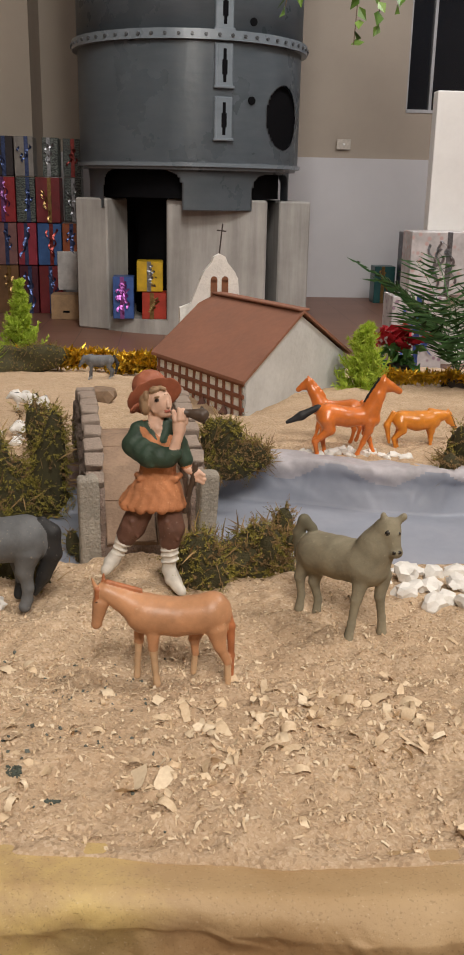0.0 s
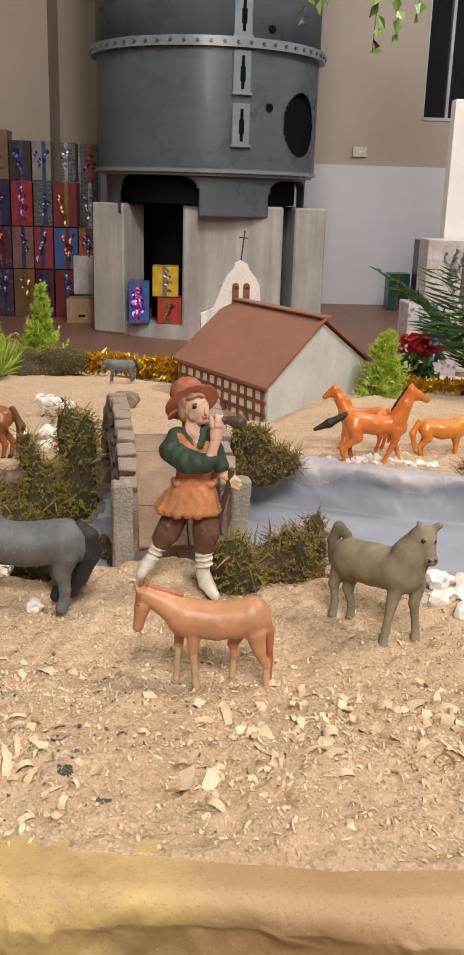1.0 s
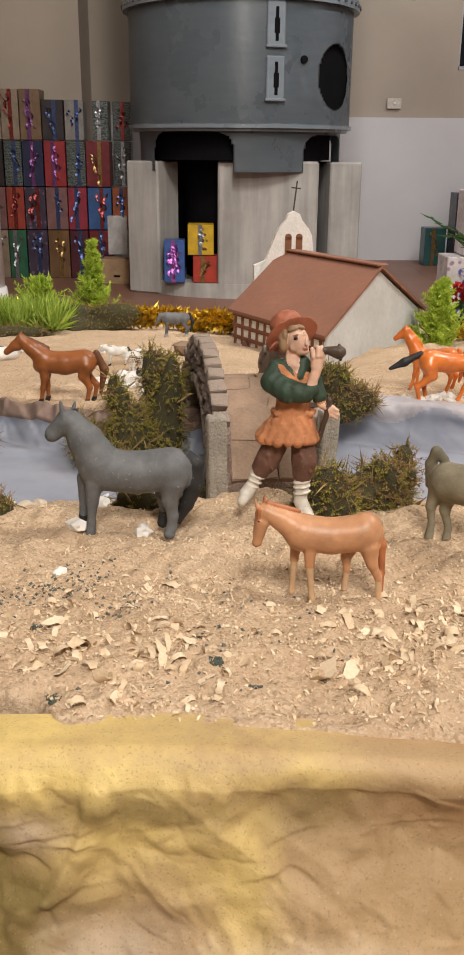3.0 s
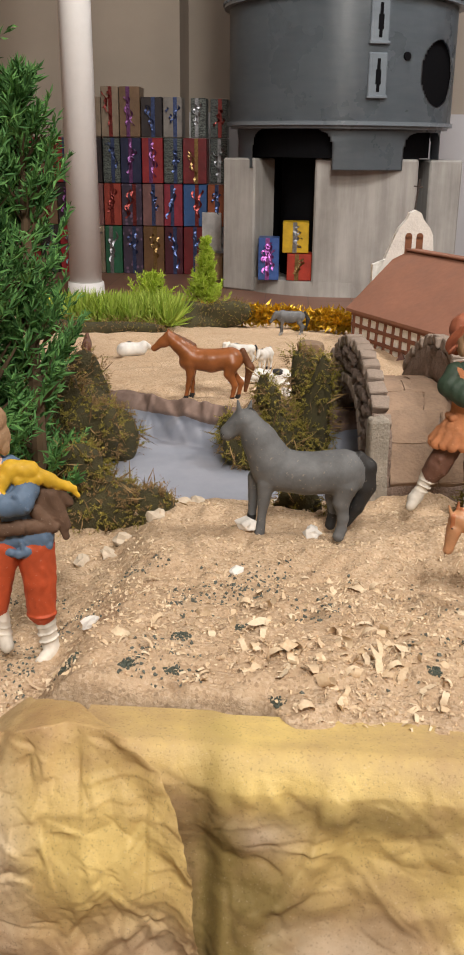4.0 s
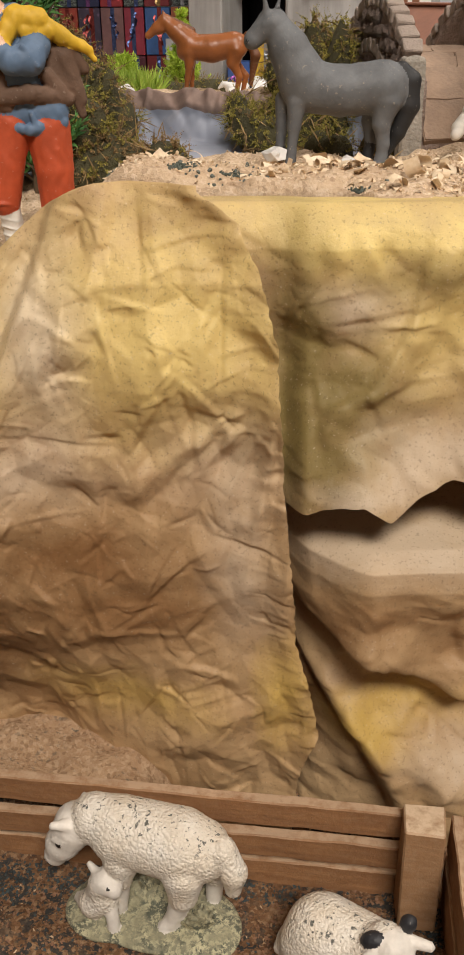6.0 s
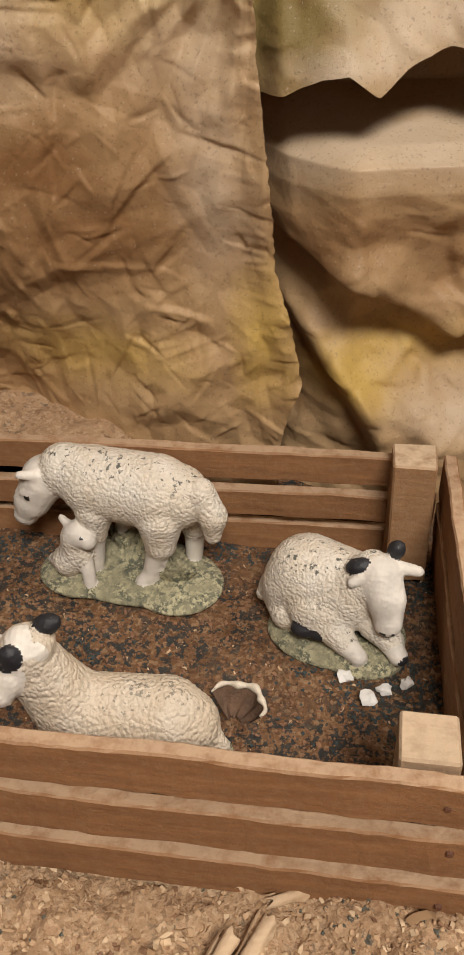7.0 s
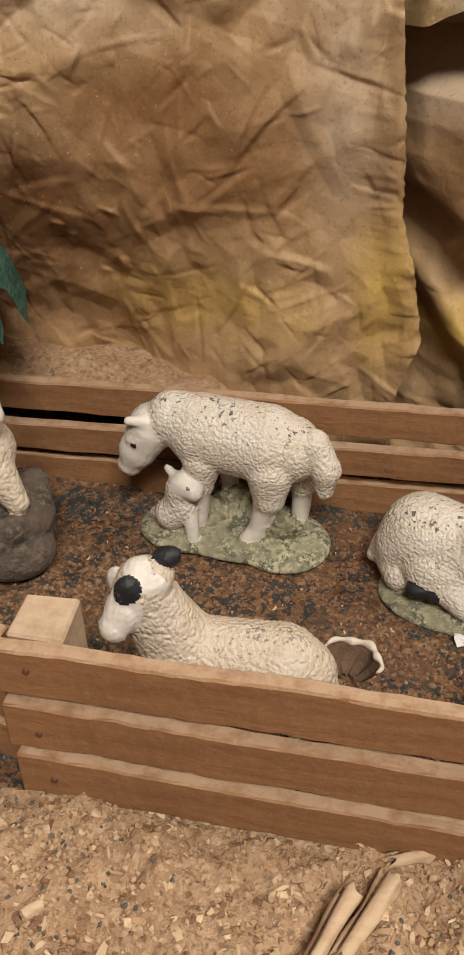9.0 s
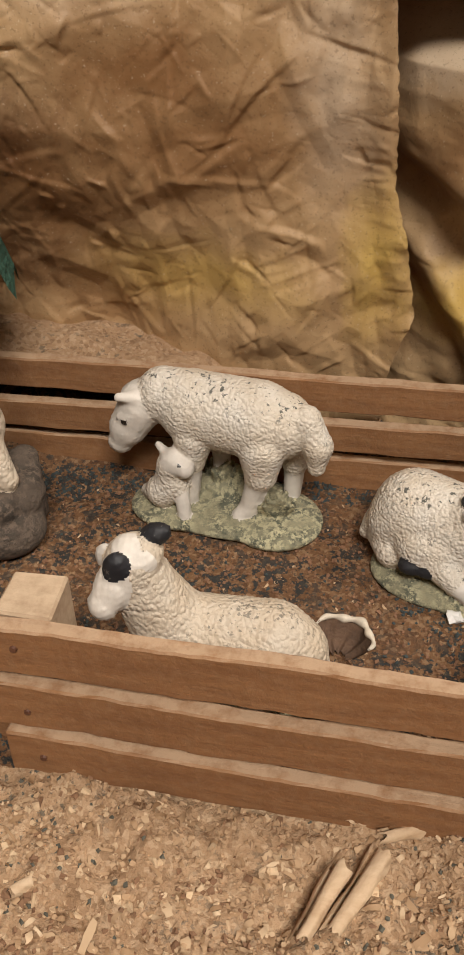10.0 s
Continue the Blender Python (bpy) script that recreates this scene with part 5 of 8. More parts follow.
def leaf_mat(name, dark, light, rough=0.7, trans=0.15):
    def build(nt, b):
        g = nt.nodes.new("ShaderNodeNewGeometry")
        c = ramp(nt, g.outputs["Random Per Island"], [(0.0, dark), (1.0, light)])
        nt.links.new(c, b.inputs["Base Color"])
        b.inputs["Roughness"].default_value = rough
        b.inputs["Specular IOR Level"].default_value = 0.25
        b.inputs["Subsurface Weight"].default_value = 0.0
        b.inputs["Transmission Weight"].default_value = 0.0
    return material(name, build)


MOSS = leaf_mat("moss_green", (0.085, 0.085, 0.016), (0.46, 0.38, 0.085))
MOSS_DRY = leaf_mat("moss_dry", (0.15, 0.09, 0.04), (0.40, 0.27, 0.12))
MOSS_BASE = plain("moss_base", (0.075, 0.066, 0.028), 1.0, scale=120, bump_s=0.9, bump_d=0.004)
rs = np.random.RandomState(11)


def moss(x, y, z, sx, sy, sz, n, label, dry=0.3, turn=0.0, lump=9):
    """A torn clump of moss: an uneven mat set with curved branchlets, each feathered with tiny leaves, and stray dry stalks."""
    sx, sy, sz = sx * 1.22, sy * 1.15, sz * 1.15
    prims = []
    for i in range(lump):
        p = rs.uniform(-1, 1, 3) * (0.78, 0.78, 0.45)
        r = rs.uniform(0.16, 0.40)
        prims.append((0, (p[0] * sx, p[1] * sy, max(0.04, 0.42 + p[2]) * sz), (r * sx, r * sy, r * sz), None, None))
    prims.append((0, (0, 0, 0.30 * sz), (0.58 * sx, 0.58 * sy, 0.38 * sz), None, None))
    cell = max(sx, sy, sz) / 15
    base = blend_mesh("matted_base", prims, cell, cell * 1.2, [MOSS_BASE])
    nv = len(base.vertices)
    co = np.zeros(nv * 3)
    base.vertices.foreach_get("co", co)
    no = np.zeros(nv * 3)
    base.vertices.foreach_get("normal", no)
    co, no = co.reshape(-1, 3), no.reshape(-1, 3)
    keep = (co[:, 2] > -0.10 * sz) & (no[:, 2] > -0.6)
    co, no = co[keep], no[keep]
    stems = n // 4
    pick = rs.randint(0, len(co), stems)
    start = co[pick] + rs.normal(0, cell * 0.4, (stems, 3)) - no[pick] * 0.002
    lean = no[pick] * 0.75 + rs.normal(0, 0.50, (stems, 3)) + (0, 0, 0.25)
    lean /= np.linalg.norm(lean, axis=1, keepdims=True)
    curl = rs.normal(0, 0.55, (stems, 3)) - (0, 0, 0.30)
    small = min(1.0, max(sx, sz) / 0.05)
    long = small * rs.uniform(0.006, 0.0150, stems)
    patch = vnoise(start[:, 0] + 3 * start[:, 2], start[:, 1] + start[:, 2], 55)
    brown = (patch + rs.normal(0, 0.35, stems)) > (0.75 - 1.5 * dry)
    P, A, L, B = [], [], [], []
    k = 11
    for f in np.linspace(0.12, 1.0, k):
        at = start + lean * (long * f)[:, None] + curl * (long * f * f * 0.55)[:, None]
        way = lean + curl * (1.1 * f)
        for sgn in (-1, 1):
            side = np.cross(way, rs.normal(0, 1, (stems, 3)))
            side /= np.linalg.norm(side, axis=1, keepdims=True) + 1e-9
            P.append(at), A.append(way * 0.8 + side * sgn)
            L.append(small * rs.uniform(0.0016, 0.0034, stems) * (1.15 - 0.6 * f)), B.append(brown)
    P, A, L, B = np.concatenate(P), np.concatenate(A), np.concatenate(L), np.concatenate(B)
    v, f = leaf_set(P, A, rs.normal(0, 1, P.shape), L, L * 0.42)
    m = max(20, stems // 6)
    pk = rs.randint(0, len(co), m)
    v2, f2 = leaf_set(co[pk], no[pk] + rs.normal(0, 0.7, (m, 3)), rs.normal(0, 1, (m, 3)), rs.uniform(0.010, 0.026, m), np.full(m, 0.0007))
    ob = empty("moss_clump", pose(x, y, z, 0, 0, turn), label, "moss", "moss clumps")
    base_ob = new("matted_base", base)
    base_ob.parent = ob
    me = join_mesh("fronds", [(v, f, 0), (v2, f2, 1)], [MOSS, MOSS_DRY])
    idx = np.zeros(len(me.polygons), dtype=np.int32)
    idx[:len(f)] = np.where(np.concatenate([B, B]), 1, 0)
    idx[len(f):] = 1
    me.polygons.foreach_set("material_index", idx)
    fr = new("fronds", me)
    fr.parent = ob
    fr["kind"] = "stuff"
    return ob


moss(0.116, 0.872, 0.700, 0.046, 0.034, 0.060, 4600, "green and brown moss clump on the sawdust", 0.35)
moss(0.142, 0.880, 0.700, 0.022, 0.022, 0.050, 1500, "dry brown moss tuft beside a larger clump", 0.8)
moss(0.120, 1.095, 0.733, 0.046, 0.026, 0.050, 3600, "yellowish moss clump on the river bank", 0.55)
moss(-0.072, 1.085, 0.690, 0.026, 0.044, 0.100, 4200, "tall green moss clump beside the bridge", 0.2)
moss(-0.102, 1.060, 0.690, 0.028, 0.036, 0.076, 3200, "green moss clump leaning on the bridge mound", 0.2)
moss(-0.132, 1.045, 0.690, 0.030, 0.034, 0.050, 2600, "sloping green moss clump beside the river", 0.2)
moss(-0.312, 0.985, 0.690, 0.050, 0.058, 0.122, 6800, "large moss clump at the river edge", 0.5)
moss(-0.258, 0.892, 0.685, 0.050, 0.040, 0.056, 3600, "dark brown-green moss clump by pale stones", 0.55)
moss(-0.330, 1.090, 0.700, 0.055, 0.050, 0.085, 3600, "olive moss clump on the river bank", 0.5)
moss(-0.075, 0.865, 0.690, 0.030, 0.020, 0.038, 1200, "dark moss tuft behind a grey horse", 0.3)
moss(0.392, 1.115, 0.700, 0.040, 0.034, 0.075, 2400, "dry moss clump on the river bank", 0.7)
moss(-0.345, 2.42, 0.575, 0.130, 0.07, 0.055, 4200, "dark moss mound round a small conifer", 0.5)
moss(-0.60, 2.20, 0.600, 0.20, 0.07, 0.034, 3200, "brown moss bank along the back edge", 0.65)
moss(-0.020, 0.955, 0.690, 0.014, 0.016, 0.030, 350, "small moss tuft at the foot of the bridge", 0.4)

STEM = plain("stem_brown", (0.10, 0.065, 0.035), 0.9)


def conifer(x, y, z, height, radius, shoots, per, needle, mats, label, pot=None, lean=0.0, taper=1.0, spray=0.25, top_gap=0.0):
    """An evergreen: trunk, and shoots that rise from it, each set with small needles."""
    t = empty("conifer", pose(x, y, z), label, "conifer")
    bm = bmesh.new()
    cyl(bm, height * 0.02, height * 0.006, height * 0.9, pose(0, 0, height * 0.45), 8)
    part("trunk", bm, STEM, t)
    P, A, L = [], [], []
    SP, SA, SL = [], [], []
    for s in range(shoots):
        h = (s + rs.rand()) / shoots
        a = rs.rand() * 2 * math.pi
        reach = radius * ((1 - h) ** taper * 0.85 + 0.12) * rs.uniform(0.55, 1.1)
        base = np.array([0, 0, height * h * 0.9])
        d = np.array([math.cos(a), math.sin(a), 0.9 + 0.9 * h])
        d /= np.linalg.norm(d)
        ln = reach / max(0.25, math.hypot(d[0], d[1]))
        SP.append(base), SA.append(d), SL.append(ln)
        for sub in range(3):
            d2 = d + rs.normal(0, spray, 3) + (0, 0, 0.25)
            d2 /= np.linalg.norm(d2)
            st = base + d * ln * (0.35 + 0.25 * sub)
            k = per // 3
            f = np.linspace(0.05, 1, k)
            pp = st + d2 * (f * ln * 0.55)[:, None]
            P.append(pp)
            A.append(d2 + rs.normal(0, 0.55, (k, 3)))
            L.append(needle * rs.uniform(0.7, 1.2, k) * (1.15 - 0.5 * f))
    P, A, L = np.concatenate(P), np.concatenate(A), np.concatenate(L)
    v, f = leaf_set(P, A, rs.normal(0, 1, P.shape), L, L * 0.22)
    v2, f2 = leaf_set(np.array(SP), np.array(SA), rs.normal(0, 1, (shoots, 3)), np.array(SL), np.full(shoots, height * 0.006))
    me = join_mesh("crown", [(v, f, 0), (v2, f2, 1)], mats)
    c = new("crown", me)
    c.parent = t
    if pot:
        bm = bmesh.new()
        cyl(bm, pot * 0.75, pot, pot * 1.1, pose(0, 0, -pot * 0.25), 24)
        part("pot", bm, plain("terracotta", (0.30, 0.10, 0.05), 0.8), t, "terracotta pot")
    return t


LIME_GREEN = leaf_mat("lime_needles", (0.26, 0.40, 0.02), (0.58, 0.70, 0.12))
DEEP_GREEN = leaf_mat("deep_needles", (0.04, 0.12, 0.038), (0.16, 0.36, 0.105))
conifer(-0.325, 2.55, 0.572, 0.225, 0.056, 130, 60, 0.015, [LIME_GREEN, STEM], "small bright green conifer in a terracotta pot", 0.035, taper=1.5, spray=0.18)
conifer(-0.475, 2.60, 0.575, 0.11, 0.06, 80, 50, 0.015, [LIME_GREEN, STEM], "low lime-green conifer at the back of the display")
conifer(0.455, 2.03, 0.578, 0.190, 0.058, 120, 60, 0.015, [LIME_GREEN, STEM], "small bright green conifer beside the model chapel", 0.03, taper=1.2, spray=0.18)
conifer(-0.402, 0.860, 0.685, 0.47, 0.108, 430, 78, 0.014, [DEEP_GREEN, STEM], "tall dark green conifer branch in the sawdust", None, taper=0.50, spray=0.22)
conifer(-0.315, 0.880, 0.690, 0.40, 0.042, 130, 60, 0.013, [DEEP_GREEN, STEM], "slim dark green conifer branch in the sawdust", None, taper=0.4, spray=0.16)


def grass(x0, x1, y0, y1, n, h, mat, label):
    pos = np.stack([rs.uniform(x0, x1, n), rs.uniform(y0, y1, n), np.zeros(n)], 1)
    pos[:, 2] = terrain(pos[:, 0], pos[:, 1]) + 0.012
    ax = rs.normal(0, 0.42, (n, 3)) + (0, 0, 1)
    L = h * rs.uniform(0.5, 1.15, n)
    v, f = leaf_set(pos, ax, rs.normal(0, 1, (n, 3)), L, L * 0.045)
    ob = new("grass_tuft", join_mesh("grass_tuft", [(v, f, 0)], [mat]))
    return tagged(ob, label, "grass", "", "stuff")


grass(-0.66, -0.375, 2.26, 2.44, 3200, 0.075, leaf_mat("grass_green", (0.22, 0.34, 0.03), (0.46, 0.58, 0.12)), "bright green artificial grass tufts")

# palm-like plant and red flower beside the chapel
palm = empty("palm_plant", pose(0.675, 2.10, 0.600), "dark green palm plant with narrow leaflets", "plant")
PALM = leaf_mat("palm_leaf", (0.02, 0.06, 0.022), (0.075, 0.16, 0.055), 0.4)
bm = bmesh.new()
cyl(bm, 0.028, 0.035, 0.05, pose(0, 0, 0.02), 20)
part("pot", bm, plain("plant_pot_dark", (0.04, 0.03, 0.025), 0.7), palm)
for k in range(18):
    a = 2 * math.pi * k / 18 + rs.uniform(-0.2, 0.2)
    ln, up = rs.uniform(0.17, 0.34), rs.uniform(0.75, 2.6)
    if math.cos(a) < -0.2:
        up = max(up, 2.4)
    if k in (8, 9):
        ln, up = 0.28, 3.6
    d0 = np.array([math.cos(a), math.sin(a), up])
    d0 /= np.linalg.norm(d0)
    pts = []
    for i in range(17):
        f = i / 16
        p = np.array([0, 0, 0.04]) + d0 * ln * f + np.array([math.cos(a), math.sin(a), -0.6]) * ln * 0.35 * f * f
        pts.append(p)
    pts = np.array(pts)
    tang = np.gradient(pts, axis=0)
    side = np.cross(tang, (0, 0, 1.0))
    P = np.concatenate([pts[3:], pts[3:]])
    T = np.concatenate([tang[3:], tang[3:]])
    T = T / np.linalg.norm(T, axis=1, keepdims=True)
    S = np.concatenate([side[3:], -side[3:]])
    S = S / (np.linalg.norm(S, axis=1, keepdims=True) + 1e-9)
    A = S * 1.0 + T * 0.7 + rs.normal(0, 0.1, P.shape) + (0, 0, -0.15)
    fall = np.concatenate([np.sin(np.linspace(0.5, 2.7, 14))] * 2)
    L = 0.075 * fall + 0.012
    v, f = leaf_set(P, A, T, L, np.full(len(P), 0.0058), 0.15)
    rv, rf = [], []
    for i in range(16):
        q = np.array([pts[i] - S[0] * 0.0012, pts[i] + S[0] * 0.0012, pts[i + 1] + S[0] * 0.001, pts[i + 1] - S[0] * 0.001])
        rv.append(q)
        rf += [(4 * i, 4 * i + 1, 4 * i + 2), (4 * i, 4 * i + 2, 4 * i + 3)]
    o = new("frond", join_mesh("frond", [(v, f, 0), (np.concatenate(rv), rf, 0)], [PALM]))
    o.parent = palm
flower = empty("red_flower", pose(0.575, 2.22, 0.590), "red poinsettia behind the palm plant", "flower")
n = 70
A = rs.normal(0, 1, (n, 3)) * (1, 1, 0.25) + (0, 0, 0.25)
v, f = leaf_set(rs.normal(0, 0.024, (n, 3)) * (1.5, 0.8, 0.35) + (0, 0, 0.115), A, rs.normal(0, 1, (n, 3)), rs.uniform(0.025, 0.05, n), np.full(n, 0.018))
o = new("petals", join_mesh("petals", [(v, f, 0)], [leaf_mat("red_petals", (0.22, 0.008, 0.012), (0.45, 0.02, 0.03), 0.6)]))
o.parent = flower
n = 60
v, f = leaf_set(rs.normal(0, 0.03, (n, 3)) * (1, 1, 0.5) + (0, 0, 0.07), rs.normal(0, 1, (n, 3)), rs.normal(0, 1, (n, 3)), rs.uniform(0.025, 0.05, n), np.full(n, 0.018))
o = new("leaves", join_mesh("leaves", [(v, f, 0)], [DEEP_GREEN]))
o.parent = flower
bm = bmesh.new()
cyl(bm, 0.03, 0.036, 0.06, pose(0, 0, 0.03), 20)
part("pot", bm, plain("plant_pot_dark", (0.04, 0.03, 0.025), 0.7), flower)

# trailing plant that hangs from above
vine = empty("hanging_plant", pose(1.2, 6.1, 2.9), "trailing green pothos hanging from a basket", "plant")
box_part("chain", (0.012, 0.012, 1.5), pose(0, 0, 0.85), STEM, vine)
bm = bmesh.new()
cyl(bm, 0.16, 0.22, 0.2, pose(0, 0, 0), 28)
part("basket", bm, plain("basket_brown", (0.16, 0.1, 0.06), 0.8), vine)
VINE = leaf_mat("pothos_leaf", (0.06, 0.13, 0.018), (0.19, 0.30, 0.06), 0.35)
for (ex, ez) in ((-0.09, -1.08), (0.05, -0.97), (0.17, -0.86), (-0.42, -0.80), (-0.50, -0.90)):
    n = 22
    f = np.linspace(0, 1, n)
    path = np.stack([ex * f**0.6, -0.1 * np.sin(f * 2), 0.05 + (ez - 0.05) * f**1.3], 1)
    lv = [path[i] + rs.normal(0, 0.012, 3) for i in range(4, n)]
    A = rs.normal(0, 0.5, (len(lv), 3)) + (0, -0.2, -0.7)
    v, ff = leaf_set(np.array(lv), A, rs.normal(0, 1, (len(lv), 3)) + (1.2, 0, 0), rs.uniform(0.06, 0.11, len(lv)), rs.uniform(0.05, 0.075, len(lv)), 0.1)
    rv, rf = [], []
    for i in range(n - 1):
        rv.append(np.array([path[i] + (-0.003, 0, 0), path[i] + (0.003, 0, 0), path[i + 1] + (0.003, 0, 0), path[i + 1] + (-0.003, 0, 0)]))
        rf += [(4 * i, 4 * i + 1, 4 * i + 2), (4 * i, 4 * i + 2, 4 * i + 3)]
    o = new("trailing_stem", join_mesh("trailing_stem", [(v, ff, 0), (np.concatenate(rv), rf, 1)], [VINE, STEM]))
    o.parent = vine

# ---------- gold tinsel ----------
GOLD = plain("gold_foil", (1.0, 0.58, 0.07), 0.34, metal=0.9, vary=0.3, scale=200)


def tinsel(path, n, r, label):
    path = np.array(path, float)
    seg = np.linalg.norm(np.diff(path[:, :2], axis=0), axis=1)
    cum = np.concatenate([[0], np.cumsum(seg)])
    s = rs.uniform(0, cum[-1], n)
    x, y = np.interp(s, cum, path[:, 0]), np.interp(s, cum, path[:, 1])
    pos = np.stack([x, y, terrain(x, y) + 0.62 * r], 1)
    pos += rs.normal(0, 0.12 * r, pos.shape)
    A = rs.normal(0, 1, (n, 3))
    L = r * rs.uniform(0.25, 0.60, n)
    v, f = leaf_set(pos, A, rs.normal(0, 1, (n, 3)), L, np.full(n, r * 0.15), 0.6)
    return tagged(new("tinsel_garland", join_mesh("tinsel_garland", [(v, f, 0)], [GOLD])), label, "tinsel", "gold tinsel")


tinsel([(-0.85, 2.78), (-0.71, 2.70), (-0.45, 2.60), (-0.37, 2.50), (-0.25, 2.46), (-0.09, 2.39), (0.03, 2.29), (0.10, 2.26)], 13000, 0.050, "shiny gold tinsel garland along the table's back edge")
tinsel([(0.50, 2.16), (0.58, 2.12), (0.70, 2.06), (0.9, 2.05)], 3000, 0.034, "shiny gold tinsel garland beside the palm plant")


# ---------- stones ----------
def stone(x, y, r, mat, label, z=None, flat=0.75):
    bm = bmesh.new()
    bmesh.ops.create_icosphere(bm, subdivisions=2, radius=1.0)
    off = Vector((random.random() * 50, random.random() * 50, 0))
    sc = Vector((random.uniform(0.8, 1.25), random.uniform(0.7, 1.1), flat * random.uniform(0.8, 1.1)))
    for v in bm.verts:
        d = 0.82 + 0.5 * noise.noise(v.co * 1.3 + off) + 0.2 * noise.noise(v.co * 3.1 + off)
        v.co = Vector((v.co.x * sc.x, v.co.y * sc.y, v.co.z * sc.z)) * d * r
    ob = tagged(part("pebble", bm, mat, None, "", False), label, "stone", "pale pebbles")
    zz = ground_at(x, y) if z is None else z
    ob.matrix_world = pose(x, y, zz + 0.35 * r * flat, random.uniform(-20, 20), random.uniform(-20, 20), random.uniform(0, 360))
    return ob


PEB_W = plain("white_pebble", (0.78, 0.76, 0.72), 0.75, vary=0.06, scale=120)
PEB_C = plain("cream_pebble", (0.60, 0.51, 0.40), 0.8, vary=0.12, scale=100)
for x, y, r, m in ((-0.202, 0.889, 0.012, PEB_W), (-0.220, 0.868, 0.011, PEB_C), (-0.233, 0.832, 0.011, PEB_C), (-0.228, 0.905, 0.008, PEB_W), (-0.243, 0.815, 0.009, PEB_C), (-0.205, 0.838, 0.010, PEB_C), (-0.214, 0.90, 0.008, PEB_C), (-0.190, 0.905, 0.009, PEB_C), (-0.178, 0.915, 0.008, PEB_C), (-0.262, 0.80, 0.009, PEB_C),
                   (-0.127, 0.797, 0.0105, PEB_W), (-0.130, 0.726, 0.0065, PEB_W), (-0.073, 0.800, 0.008, PEB_W), (-0.120, 0.905, 0.012, PEB_W), (-0.100, 0.91, 0.009, PEB_W)):
    stone(x, y, r, m, "white pebble on the sawdust" if m is PEB_W else "cream pebble near the river edge")
for x, y, r in ((0.258, 0.890, 0.0085), (0.268, 0.873, 0.010), (0.253, 0.845, 0.015), (0.278, 0.850, 0.013), (0.268, 0.825, 0.012), (0.246, 0.812, 0.012), (0.288, 0.82, 0.013), (0.262, 0.792, 0.013), (0.29, 0.79, 0.012), (0.275, 0.80, 0.010), (0.233, 0.84, 0.009), (0.30, 0.86, 0.012)):
    stone(x, y, r, PEB_W, "white pebble in a heap by the river")
for i in range(18):
    x = 0.185 + i * 0.0085
    stone(x + random.uniform(-0.004, 0.004), 1.150 + random.uniform(-0.006, 0.02), random.uniform(0.0055, 0.0095), PEB_W, "white pebble on the river bank")
for x, y in ((-0.145, 1.36), (-0.12, 1.40), (-0.105, 1.42), (-0.165, 1.30), (-0.13, 1.25), (-0.10, 1.22), (-0.21, 1.75), (-0.20, 1.78)):
    stone(x, y, random.uniform(0.010, 0.016), PEB_W, "white pebble on the sand")
BROWNROCK = plain("brown_rock", (0.26, 0.18, 0.12), 0.9, vary=0.2, scale=60)
stone(-0.06, 1.75, 0.03, BROWNROCK, "brown rock on the sand")
stone(-0.222, 0.655, 0.009, PEB_W, "white pebble beside a figurine")
for x, y in ((-0.079, 0.322), (-0.086, 0.318), (-0.070, 0.325), (-0.094, 0.330)):
    stone(x, y, 0.004, PEB_W, "tiny pale pebble in the pen", 0.447)


